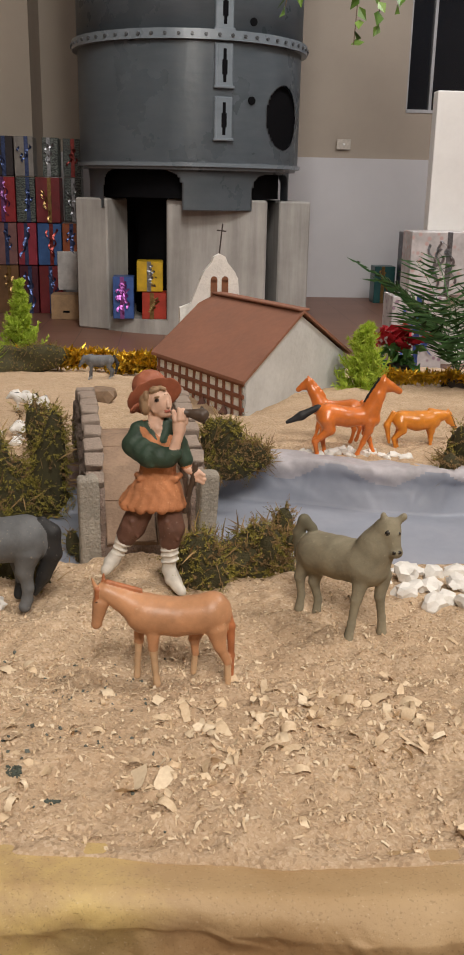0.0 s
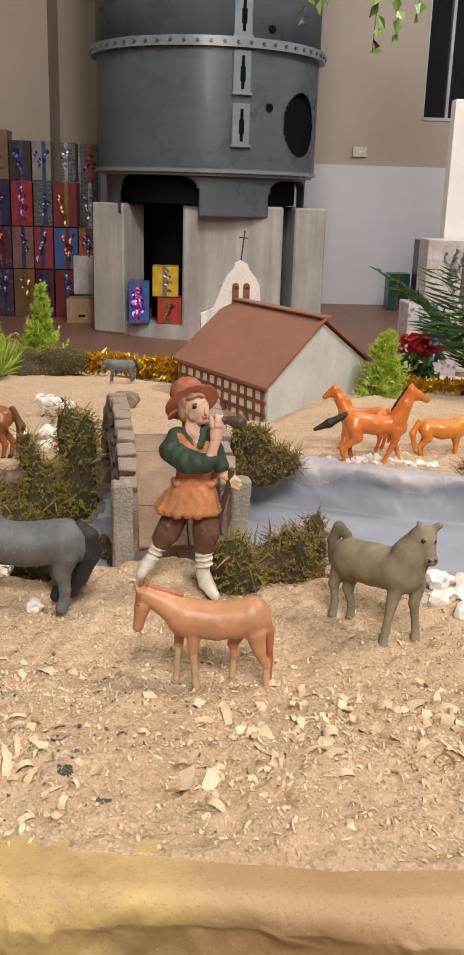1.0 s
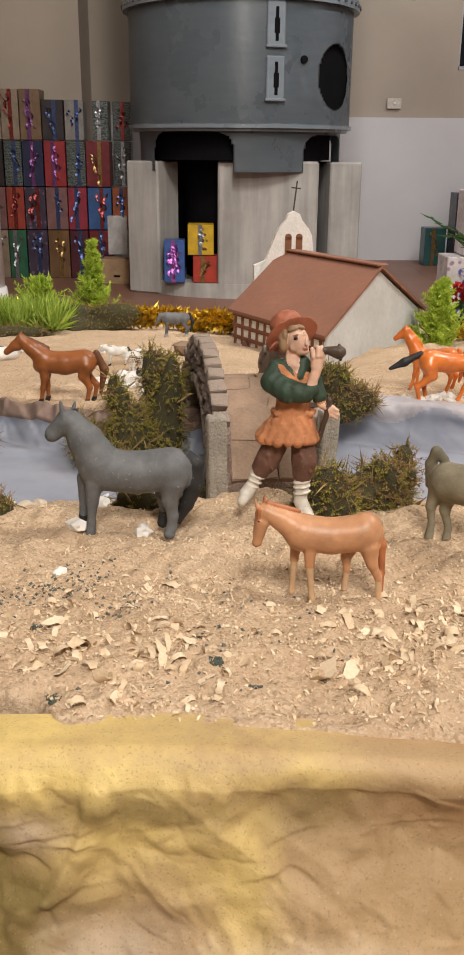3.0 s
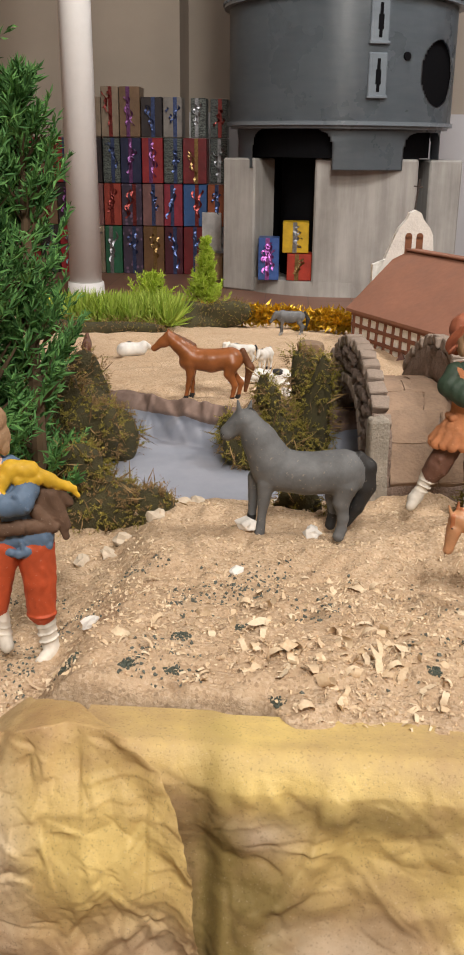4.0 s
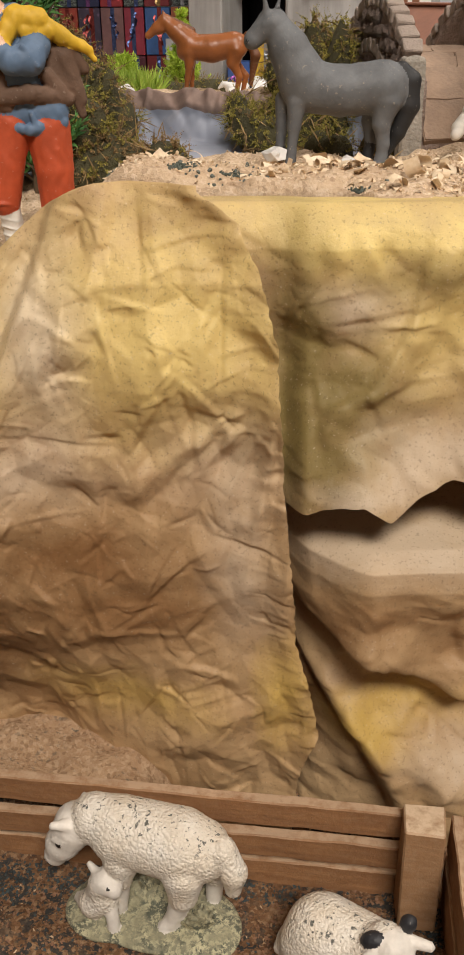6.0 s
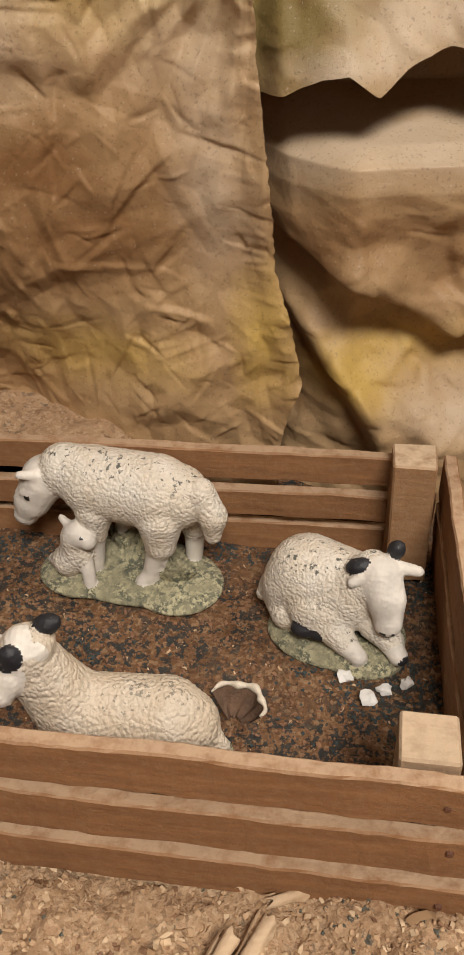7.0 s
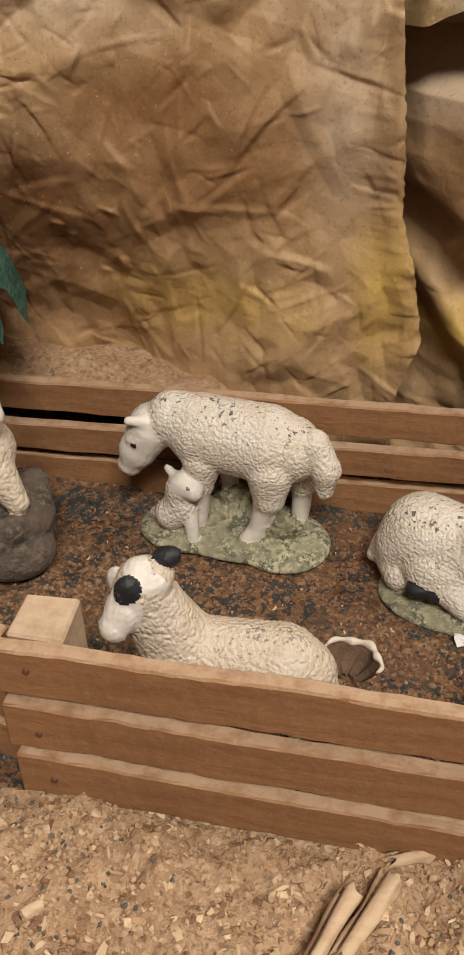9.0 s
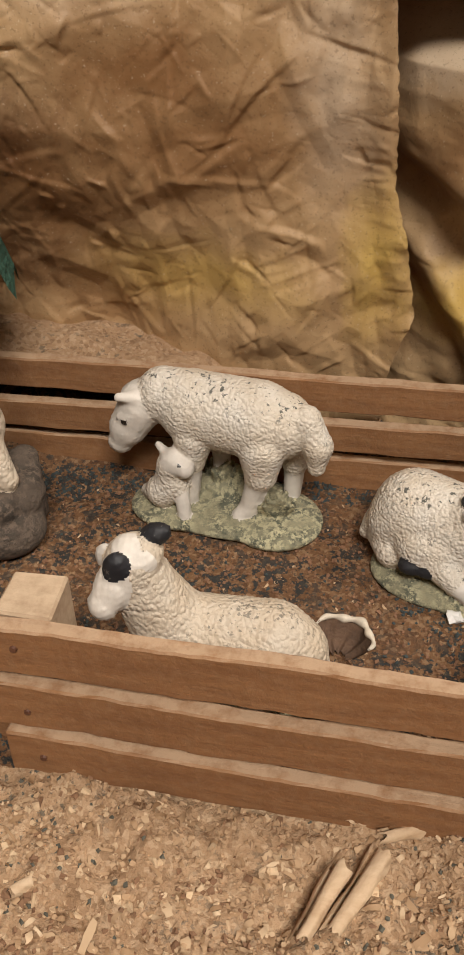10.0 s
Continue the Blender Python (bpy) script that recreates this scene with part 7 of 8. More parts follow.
shepherd = [
    ("hat", (297, 656, 6), (44, 37, 3.0), None, (-52, -26, 0)), ("hat", (288, 642, 22), (27, 27, 22), None, (-40, -26, 0)), ("hat", (268, 676, 0), (11, 15, 3.5), None, (-20, -50, 0)),
    ("skin", (306, 664, -5), (18.5, 20, 24), None, (0, -14, 0)), ("skin", (314, 679, -12), (11, 11, 9), None, None), ("skin", (318, 656, -22), 1.5, (320, 667, -26), 2.6), ("skin", (300, 672, -17), (8, 7, 8), None, None), ("skin", (318, 671, -18), (6, 6, 6), None, None),
    ("hair", (284, 668, 0), (10, 17, 19), None, None), ("hair", (298, 643, -14), (10, 7, 5), None, (0, -20, 0)), ("hair", (310, 640, -14), (7, 5, 4), None, (0, 20, 0)), ("hair", (286, 655, -10), (5, 8, 9), None, None),
    ("hair", (297, 653, -24.5), 1.3, (305, 651, -26), 1.3), ("hair", (314, 648, -25), 1.2, (320, 647, -23.5), 1.2), ("eye", (300, 658, -24.5), 1.25, (303, 657.5, -25), 1.25), ("eye", (316, 654, -24.5), 1.1, (318, 653.5, -24), 1.1), ("lip", (316, 675, -23.5), 1.5, (322, 674, -23.5), 1.3),
    ("skin", (300, 684, -2), 12, (300, 702, -4), 14), ("skin", (304, 706, -14), 7, (306, 716, -18), 4), ("green", (287, 702, -6), 8, (300, 722, -18), 7), ("green", (318, 698, -6), 9, (310, 722, -18), 7), ("green", (326, 712, 2), 15, (336, 734, 2), 13),
    ("vest", (280, 712, 6), 16, (324, 714, 6), 16), ("vest", (301, 730, 2), 28, (303, 768, 2), 28), ("vest", (303, 768, 2), 28, (302, 786, 2), 29), ("vest", (276, 706, -12), 6, (300, 730, -26), 7), ("vest", (322, 722, -14), 7, (318, 748, -24), 7),
    ("green", (274, 710, -4), 15, (268, 732, -12), 20), ("green", (268, 732, -12), 20, (292, 744, -30), 20), ("green", (292, 744, -30), 20, (318, 746, -38), 16), ("green", (318, 746, -38), 15, (330, 738, -40), 13), ("green", (280, 728, -28), 5, (300, 735, -46), 4), ("green", (272, 742, -26), 5, (296, 756, -44), 5),
    ("skin", (328, 736, -42), 9, (337, 704, -40), 8), ("skin", (337, 700, -39), 10, (337, 682, -36), 10), ("skin", (331, 684, -44), 3.6, (328, 671, -40), 3.2), ("skin", (337, 682, -46), 3.6, (336, 667, -42), 3.2), ("skin", (343, 682, -44), 3.6, (343, 668, -40), 3.2), ("skin", (347, 688, -40), 3.6, (349, 674, -38), 3),
    ("green", (336, 734, 4), 14, (345, 758, 0), 13), ("vest", (343, 762, 0), 8, (349, 770, -2), 8), ("skin", (349, 772, -3), 7, (364, 780, -8), 7), ("skin", (367, 776, -10), 4, (375, 780, -14), 3.6), ("skin", (368, 783, -10), 4, (376, 787, -14), 3.6), ("skin", (366, 789, -10), 4, (374, 793, -13), 3.6),
    ("horn", (326, 674, -32), 3.2, (346, 673, -40), 5), ("horn", (346, 673, -40), 5, (371, 676, -42), 11), ("horn", (371, 664, -42), 2.5, (375, 688, -42), 2.5), ("horn", (362, 764, -10), 5, (358, 790, -8), 5), ("horn", (358, 790, -8), 5, (345, 846, 0), 4.5),
    ("vest", (276, 787, -16), 5, (330, 787, -16), 5), ("vest", (330, 787, -16), 5, (338, 786, 4), 5), ("vest", (276, 787, -16), 5, (270, 786, 4), 5),
    ("brown", (278, 838, 0), 20, (261, 876, 2), 21), ("brown", (320, 838, 0), 20, (324, 874, -4), 22), ("brown", (261, 876, 2), 21, (252, 890, 2), 17), ("brown", (324, 874, -4), 22, (322, 896, -4), 17), ("brown", (262, 860, -18), 4, (270, 886, -16), 3), ("brown", (318, 858, -22), 4, (334, 888, -20), 3),
    ("white", (248, 890, 2), 13, (236, 922, 4), 10), ("white", (236, 922, 4), 11, (227, 934, -4), 12), ("white", (227, 934, -4), 11, (220, 942, -22), 9), ("white", (322, 898, -4), 14, (320, 946, -2), 11.5), ("white", (320, 946, -2), 12, (326, 962, -8), 13), ("white", (326, 962, -8), 13, (340, 978, -24), 9),
]
for i in range(26):
    f = i / 25
    shepherd.append(("vest", (303 - 10 * f, 790 + 42 * f, 2), (31 + 22 * f ** 0.8, 29 + 14 * f, 6), None, (0, 5 * f, 0)))
for i in range(9):
    th = math.pi * (0.06 + 0.11 * i)
    shepherd.append(("vest", (301 - 30 * math.cos(th), 796, 2 - 26 * math.sin(th)), 4, (294 - 47 * math.cos(th), 832, 2 - 37 * math.sin(th)), 8 + 1.5 * (i % 2)))
for i, yy in enumerate((903, 912, 921)):
    shepherd.append(("white", (245 - i * 4, yy, 2), (14.5 - i, 14.5 - i, 2.2), None, (0, 20, 0)))
for yy in (910, 919, 930):
    shepherd.append(("white", (321, yy, -4), (15.5, 15.5, 2.2), None, (0, -8, 0)))
statue("shepherd_figurine", sketch(shepherd, 310, 985, 0.000490, 0.985), 0.00066, 0.0010, None, pose(0.0525, 0.836, 0.7185, 0, 0, -2), "painted shepherd figurine in orange tunic blowing a horn", "figurine", "nativity figures", folds(0.00035, 620), 0.9)

boy = [
    ("skin", (45, 612, -12), (19, 20, 29), None, (0, 6, 0)), ("skin", (36, 634, -14), (12, 13, 9), None, None), ("skin", (27, 610, -16), 2.6, (23, 621, -18), 4), ("hair", (29, 603, -30), 1.6, (41, 602, -32), 1.4), ("eye", (31, 609, -30), 1.5, (36, 609, -31.5), 1.5), ("skin", (44, 622, -22), (9, 8, 8), None, None),
    ("hair", (68, 590, 0), (31, 30, 30), None, (0, -10, 0)), ("hair", (86, 618, 2), (17, 24, 28), None, None), ("hair", (48, 574, -8), (24, 22, 12), None, (0, -24, 0)), ("hair", (64, 576, -16), (20, 14, 13), None, (0, -10, 0)), ("hair", (92, 632, -8), (9, 12, 15), None, None), ("hair", (72, 604, -22), (11, 9, 20), None, (0, 14, 0)), ("hair", (82, 622, -20), (9, 8, 18), None, (0, 8, 0)), ("hair", (30, 582, -14), (8, 12, 8), None, (0, -30, 0)),
    ("skin", (68, 640, -2), 13, (74, 662, -4), 16), ("blue", (72, 676, 4), 24, (96, 676, 4), 26), ("blue", (86, 700, 4), 32, (98, 750, 4), 35), ("blue", (78, 786, -4), 23, (136, 790, -4), 27), ("blue", (66, 800, -14), 8, (92, 810, -26), 7), ("blue", (104, 812, -28), 9, (150, 804, -16), 10), ("blue", (108, 790, -30), 4, (112, 812, -32), 4),
    ("fur", (66, 744, -14), 15, (74, 776, -18), 15), ("fur", (72, 768, -28), 12, (108, 764, -34), 12), ("fur", (104, 764, -32), 12, (146, 770, -14), 14), ("fur", (50, 784, -18), 8, (30, 804, -12), 5), ("fur", (60, 780, -22), 8, (46, 808, -16), 4), ("fur", (128, 706, 6), 22, (164, 756, 4), 19), ("fur", (160, 720, 0), 17, (180, 776, 0), 11), ("fur", (172, 762, -4), 9, (182, 796, -2), 6), ("fur", (164, 704, 2), 13, (188, 736, 4), 9), ("fur", (134, 742, -18), 11, (160, 774, -12), 11), ("fur", (148, 776, -12), 8, (158, 796, -12), 5),
    ("yellow", (50, 762, -34), 5, (52, 738, -34), 9), ("yellow", (52, 738, -34), 10, (74, 702, -34), 11), ("yellow", (62, 728, -34), 7, (82, 702, -34), 8), ("yellow", (74, 702, -32), 11, (100, 668, -20), 15), ("yellow", (100, 668, -16), 16, (128, 672, -16), 17), ("yellow", (110, 684, -24), 10, (140, 686, -18), 12), ("yellow", (128, 674, -14), 15, (162, 694, -8), 12), ("yellow", (162, 694, -8), 11, (198, 712, -2), 6), ("yellow", (190, 704, -2), 6, (204, 724, -2), 4),
    ("blue", (124, 702, -18), 20, (112, 720, -34), 22), ("blue", (112, 720, -34), 22, (88, 722, -46), 18), ("blue", (88, 722, -46), 17, (78, 712, -48), 14), ("blue", (104, 704, -52), 4, (122, 728, -52), 4), ("skin", (76, 706, -48), 10, (57, 672, -42), 8), ("skin", (56, 668, -40), 10, (50, 652, -36), 9), ("skin", (46, 654, -44), 3.6, (40, 640, -36), 3.4), ("skin", (52, 653, -46), 3.6, (47, 638, -39), 3.4), ("skin", (58, 655, -44), 3.6, (54, 640, -38), 3.2),
    ("blue", (46, 676, 10), 21, (8, 674, 2), 19), ("blue", (8, 674, 2), 19, (-12, 676, -6), 17), ("skin", (-6, 674, -10), 10, (14, 645, -18), 9), ("skin", (16, 642, -18), 9, (25, 634, -22), 8), ("skin", (24, 640, -26), 3.6, (34, 630, -28), 3.2), ("skin", (22, 634, -26), 3.6, (32, 625, -28), 3.2),
    ("red", (78, 806, 0), 30, (66, 860, -4), 26), ("red", (66, 860, -4), 26, (58, 912, -4), 22), ("red", (130, 812, 0), 33, (134, 870, -6), 28), ("red", (134, 870, -6), 28, (134, 930, -6), 24), ("red", (52, 912, -6), (24, 24, 5), None, (0, 10, 0)), ("red", (134, 932, -8), (26, 26, 5), None, None), ("red", (70, 840, -26), 4, (56, 896, -24), 3), ("red", (140, 840, -30), 4, (126, 910, -28), 3),
    ("white", (62, 924, -2), 17, (66, 968, 0), 14), ("white", (66, 968, 0), 15, (72, 988, -14), 12), ("white", (138, 942, -4), 18, (144, 992, 0), 14), ("white", (144, 992, 0), 15, (146, 1008, -4), 15), ("white", (144, 1010, -8), 14, (128, 1016, -30), 10),
]
for yy, xx in ((938, 62), (951, 64), (964, 66)):
    boy.append(("white", (xx, yy, -1), (18, 18, 2.4), None, (0, 16, 0)))
for yy, xx in ((956, 139), (970, 141), (984, 143)):
    boy.append(("white", (xx, yy, -3), (18.5, 18.5, 2.4), None, (0, -14, 0)))
statue("boy_figurine", sketch(boy, 108, 1022, 0.000392, 1.0), 0.00066, 0.0009, None, pose(-0.2655, 0.652, 0.6860, 0, 0, 15), "painted boy figurine in red trousers and yellow scarf", "figurine", "nativity figures", folds(0.0003, 800), 0.85)

# the three horses that stand on the sawdust hill
dark_horse = [
    ("slate", (244, 722, -4), (12, 11, 10), None, (0, -20, 0)), ("slate", (244, 719, -2), 12.5, (266, 702, 0), 18), ("slate", (268, 702, 0), (17, 14, 18), None, None), ("slate", (262, 688, -7), 5, (259, 669, -8), 2.2), ("slate", (276, 690, 7), 5, (280, 674, 8), 2.2), ("eye", (258, 702, -14), 2, (260, 702, -14), 2), ("coal", (236, 722, -11), 1.6, (237, 723, -11), 1.6),
    ("slate", (276, 704, 0), 19, (294, 732, 0), 28), ("slate", (294, 732, 0), 28, (312, 764, 0), 35), ("coal", (280, 688, 2), 4, (306, 722, 2), 5), ("slate", (306, 722, 2), 6, (330, 750, 0), 6), ("slate", (302, 776, 0), (20, 26, 28), None, None),
    ("slate", (322, 778, 0), 35, (370, 784, 0), 34), ("slate", (370, 784, 0), 34, (425, 780, 0), 36), ("slate", (432, 782, 0), (33, 32, 37), None, None),
    ("slate", (306, 796, -14), 15, (302, 826, -14), 9.5), ("slate", (302, 826, -14), 9, (299, 858, -14), 6.5), ("slate", (299, 860, -14), 7, (297, 876, -16), 8.5), ("slate", (290, 796, 14), 14, (287, 826, 14), 9), ("slate", (287, 826, 14), 8.5, (284, 856, 12), 6.5), ("coal", (284, 858, 12), 7, (282, 873, 10), 8),
    ("slate", (432, 798, -14), 22, (427, 824, -16), 13.5), ("slate", (427, 824, -16), 12.5, (431, 850, -16), 9), ("slate", (431, 850, -16), 9, (429, 868, -16), 8.2), ("slate", (429, 868, -16), 8.2, (425, 879, -19), 9.5), ("slate", (426, 796, 14), 20, (415, 824, 14), 12), ("slate", (415, 824, 14), 11, (418, 850, 14), 8.5), ("coal", (418, 852, 14), 8, (414, 872, 12), 9),
    ("coal", (455, 756, 0), 9, (469, 772, 0), 13), ("coal", (469, 772, 0), 13, (468, 804, 0), 15), ("coal", (468, 804, 0), 15, (454, 838, 0), 11), ("coal", (454, 838, 0), 11, (440, 866, 0), 5),
]
statue("horse_figurine", sketch(dark_horse, 360, 882, 0.000495, 1.06), 0.0009, 0.0022, None, pose(-0.0844, 0.806, 0.7205, 0, 0, 3), "slate grey clay horse with a black tail", "horse figurine", "horses of the display", folds(0.00015, 500))
pony = [
    ("pony", (229, 1046, -4), (8, 8, 7), None, None), ("pony", (230, 1042, -4), 8, (236, 1014, -2), 13), ("pony", (238, 1002, 0), (13, 11, 17), None, None), ("pony", (230, 992, -6), 4, (224, 977, -6), 1.8), ("pony_mane", (240, 988, 5), 4, (240, 975, 6), 1.8), ("eye", (232, 1010, -12), 1.5, (233, 1010, -12), 1.5), ("pony_mane", (232, 992, -9), 3, (230, 1012, -10), 2),
    ("pony", (244, 998, 0), 14, (270, 1010, 0), 19), ("pony", (270, 1010, 0), 19, (300, 1026, 0), 29), ("pony_mane", (246, 984, 0), 4, (296, 996, 0), 4), ("pony", (304, 1030, 0), 31, (350, 1034, 0), 30), ("pony", (350, 1034, 0), 30, (400, 1028, 0), 31), ("pony", (406, 1026, 0), (29, 27, 33), None, None),
    ("pony", (316, 1048, -13), 12, (316, 1076, -13), 7.5), ("pony_leg", (316, 1076, -13), 7, (319, 1108, -13), 5), ("pony_leg", (319, 1108, -13), 5, (322, 1130, -15), 6), ("pony", (294, 1046, 12), 11, (292, 1076, 12), 7), ("pony_leg", (292, 1076, 12), 6.5, (290, 1106, 12), 4.8), ("pony_leg", (290, 1106, 12), 5, (289, 1130, 10), 5.5),
    ("pony", (412, 1046, -12), 17, (418, 1072, -13), 10), ("pony", (418, 1072, -13), 9, (430, 1096, -13), 6), ("pony_leg", (430, 1096, -13), 5.5, (432, 1132, -15), 5.5), ("pony", (388, 1048, 12), 15, (378, 1072, 12), 9), ("pony", (378, 1072, 12), 8, (380, 1094, 12), 5.5), ("pony_leg", (380, 1094, 12), 5, (377, 1124, 12), 5.2),
    ("pony_mane", (426, 1016, 0), 6, (434, 1046, -2), 7), ("pony_mane", (434, 1046, -2), 7, (436, 1090, -4), 5), ("pony_mane", (436, 1090, -4), 5, (438, 1124, -6), 2.5),
]
statue("horse_figurine", sketch(pony, 340, 1136, 0.000408, 1.12), 0.00075, 0.0015, None, pose(0.0582, 0.674, ground_at(0.058, 0.674) - 0.0005, 0, 0, -3), "tan plastic pony lowering its head", "horse figurine", "horses of the display")
clay_horse = [
    ("clay", (695, 911, -64), (12, 11, 10), None, None), ("clay", (693, 906, -61), 12, (688, 882, -54), 16), ("clay", (686, 872, -50), (18, 16, 20), None, None), ("clay", (676, 860, -46), 6, (675, 850, -46), 5), ("clay", (698, 860, -48), 6, (708, 852, -48), 6), ("eye", (678, 880, -67), 1.7, (679, 880, -67), 1.7), ("eye", (700, 880, -65), 1.7, (701, 880, -65), 1.7), ("eye", (690, 912, -74.5), 1.4, (691, 912, -74.5), 1.4), ("eye", (700, 911, -74), 1.4, (701, 911, -74), 1.4),
    ("clay", (681, 876, -44), 22, (668, 904, -38), 32), ("clay", (668, 904, -38), 32, (656, 930, -32), 40), ("clay_dark", (672, 860, -36), 4, (645, 892, -22), 6), ("clay", (664, 936, -38), (27, 24, 27), None, None),
    ("clay", (652, 930, -28), 38, (615, 922, 8), 37), ("clay", (615, 922, 8), 37, (582, 914, 40), 37), ("clay", (576, 914, 46), (31, 30, 38), None, None),
    ("clay", (684, 950, -34), 15, (680, 986, -36), 9), ("clay", (680, 986, -36), 8.5, (686, 1022, -34), 6.5), ("clay", (686, 1022, -34), 6.5, (688, 1050, -34), 9), ("clay", (646, 956, -48), 15, (638, 992, -54), 9), ("clay", (638, 992, -54), 8.5, (632, 1032, -58), 6.5), ("clay", (632, 1032, -58), 6.5, (626, 1062, -64), 9),
    ("clay", (562, 930, 44), 18, (552, 958, 46), 10), ("clay", (552, 958, 46), 9, (556, 990, 48), 6.5), ("clay", (556, 990, 48), 6.5, (553, 1016, 46), 8.5), ("clay", (584, 934, 40), 17, (576, 966, 36), 10), ("clay", (576, 966, 36), 9, (585, 1000, 34), 6.5), ("clay", (585, 1000, 34), 6.5, (582, 1026, 30), 8.5),
    ("clay_dark", (570, 872, 52), 9, (556, 858, 56), 10), ("clay_dark", (556, 858, 56), 10, (548, 880, 60), 10), ("clay_dark", (548, 880, 60), 10, (548, 918, 60), 7),
]
def level(prims, slope):
    """Take out the rise that depth gives to a drawing seen from above."""
    up = lambda p: None if p is None else (p[0], p[1] + slope * p[2], p[2])
    return [(c, up(a), ra, up(b_), rb) for c, a, ra, b_, rb in prims]


statue("horse_figurine", sketch(level(clay_horse, 0.36), 630, 1046, 0.000424, 1.06), 0.0009, 0.0020, None, pose(0.1875, 0.762, ground_at(0.19, 0.765) - 0.0015, 0, 0, -3), "grey-green unpainted clay horse", "horse figurine", "horses of the display", folds(0.00015, 450))


def horse(x, y, z, H, heading, label, body, mane, tail, leg=None, hoof="hoof", poll=(0.72, 0, 1.40), muzzle=(0.98, 0, 1.20), stance=((0.45, 0.36), (-0.42, -0.52)), tail_shape=((-0.60, 0.98), (-0.74, 0.66), (-0.66, 0.22)), belly=1.0, category="horse figurine", ears=True):
    """A standing horse, withers at height H, its head along heading (degrees)."""
    leg = leg or body
    p = [
        (body, (0.36, 0, 0.80), 0.205 * belly, (0.0, 0, 0.77), 0.215 * belly), (body, (0.0, 0, 0.77), 0.215 * belly, (-0.38, 0, 0.83), 0.205), (body, (0.44, 0, 0.74), 0.16, (0.40, 0, 0.88), 0.15), (body, (-0.44, 0, 0.80), (0.17, 0.19, 0.19), None, None),
        (body, (0.40, 0, 0.88), 0.185, tuple(0.45 * np.array((0.40, 0, 0.88)) + 0.55 * np.array(poll)), 0.138), (body, tuple(0.45 * np.array((0.40, 0, 0.88)) + 0.55 * np.array(poll)), 0.138, poll, 0.10),
    ]
    po, mu = np.array(poll), np.array(muzzle)
    jaw = 0.65 * po + 0.35 * mu + np.array((-0.02, 0, -0.03))
    p += [(body, tuple(po), 0.100, tuple(0.55 * po + 0.45 * mu), 0.085), (body, tuple(0.55 * po + 0.45 * mu), 0.082, tuple(mu), 0.062), (body, tuple(jaw), (0.10, 0.07, 0.095), None, None)]
    if ears:
        for sy in (-1, 1):
            p.append((body, tuple(po + (0.0, 0.045 * sy, 0.05)), 0.030, tuple(po + (0.02, 0.06 * sy, 0.15)), 0.010))
            p.append(("eye", tuple(0.72 * po + 0.28 * mu + np.array((0.01, 0.062 * sy, 0.02))), (0.014, 0.008, 0.012), None, None))
    a, b_ = np.array((0.30, 0, 1.06)), po + np.array((-0.075, 0, 0.04))
    for i in range(4):
        f0, f1 = i / 4, (i + 1) / 4
        p.append((mane, tuple(a + (b_ - a) * f0), 0.035, tuple(a + (b_ - a) * f1), 0.04))
    (fx1, fx2), (hx1, hx2) = stance
    for sy, fx in ((1, fx1), (-1, fx2)):
        yy = 0.105 * sy
        p += [(body, (0.38, yy, 0.70), 0.11, (0.37, yy, 0.54), 0.078), (leg, (0.37, yy, 0.54), 0.072, ((0.37 + fx) / 2, yy, 0.31), 0.046), (leg, ((0.37 + fx) / 2, yy, 0.31), 0.046, (fx, yy, 0.10), 0.034), (hoof, (fx, yy, 0.09), 0.036, (fx + 0.03, yy, 0.025), 0.05)]
    for sy, hx in ((1, hx1), (-1, hx2)):
        yy = 0.115 * sy
        p += [(body, (-0.42, yy * 0.9, 0.74), 0.15, (-0.36, yy, 0.56), 0.10), (leg, (-0.36, yy, 0.56), 0.095, (hx - 0.05, yy, 0.34), 0.052), (leg, (hx - 0.05, yy, 0.34), 0.052, (hx, yy, 0.10), 0.036), (hoof, (hx, yy, 0.09), 0.037, (hx + 0.03, yy, 0.025), 0.05)]
    t0, t1, t2 = [(q[0], 0, q[1]) for q in tail_shape]
    p += [(tail, t0, 0.055, t1, 0.08), (tail, t1, 0.08, t2, 0.035)]
    pr = []
    for c, aa, ra, bb, rb in p:
        s = lambda q: tuple(float(w) * H for w in q)
        pr.append((c, s(aa), s(ra) if bb is None else ra * H, None if bb is None else s(bb), rb if bb is None else rb * H))
    return statue("horse_figurine", pr, H / 62, H / 24, None, pose(x, y, z, 0, 0, heading), label, category, "horses of the display")


horse(-0.188, 1.165, 0.7330, 0.062, 178, "glossy chestnut brown horse on the river bank", "chestnut", "chestnut_d", "chestnut_d", hoof="coal", poll=(0.78, 0, 1.20), muzzle=(1.06, 0.03, 0.98))
horse(0.258, 1.155, 0.7370, 0.061, 2, "glossy orange plastic horse with black mane", "orange", "coal", "coal", hoof="orange", poll=(0.62, 0, 1.42), muzzle=(0.92, 0, 1.26), stance=((0.52, 0.18), (-0.40, -0.58)), tail_shape=((-0.58, 0.96), (-0.88, 0.80), (-1.14, 0.68)), belly=0.85)
horse(0.262, 1.255, 0.7300, 0.052, 160, "orange plastic horse standing behind another", "orange", "orange", "orange", hoof="orange", poll=(0.70, 0, 1.36), muzzle=(0.94, 0, 1.16), belly=0.85)
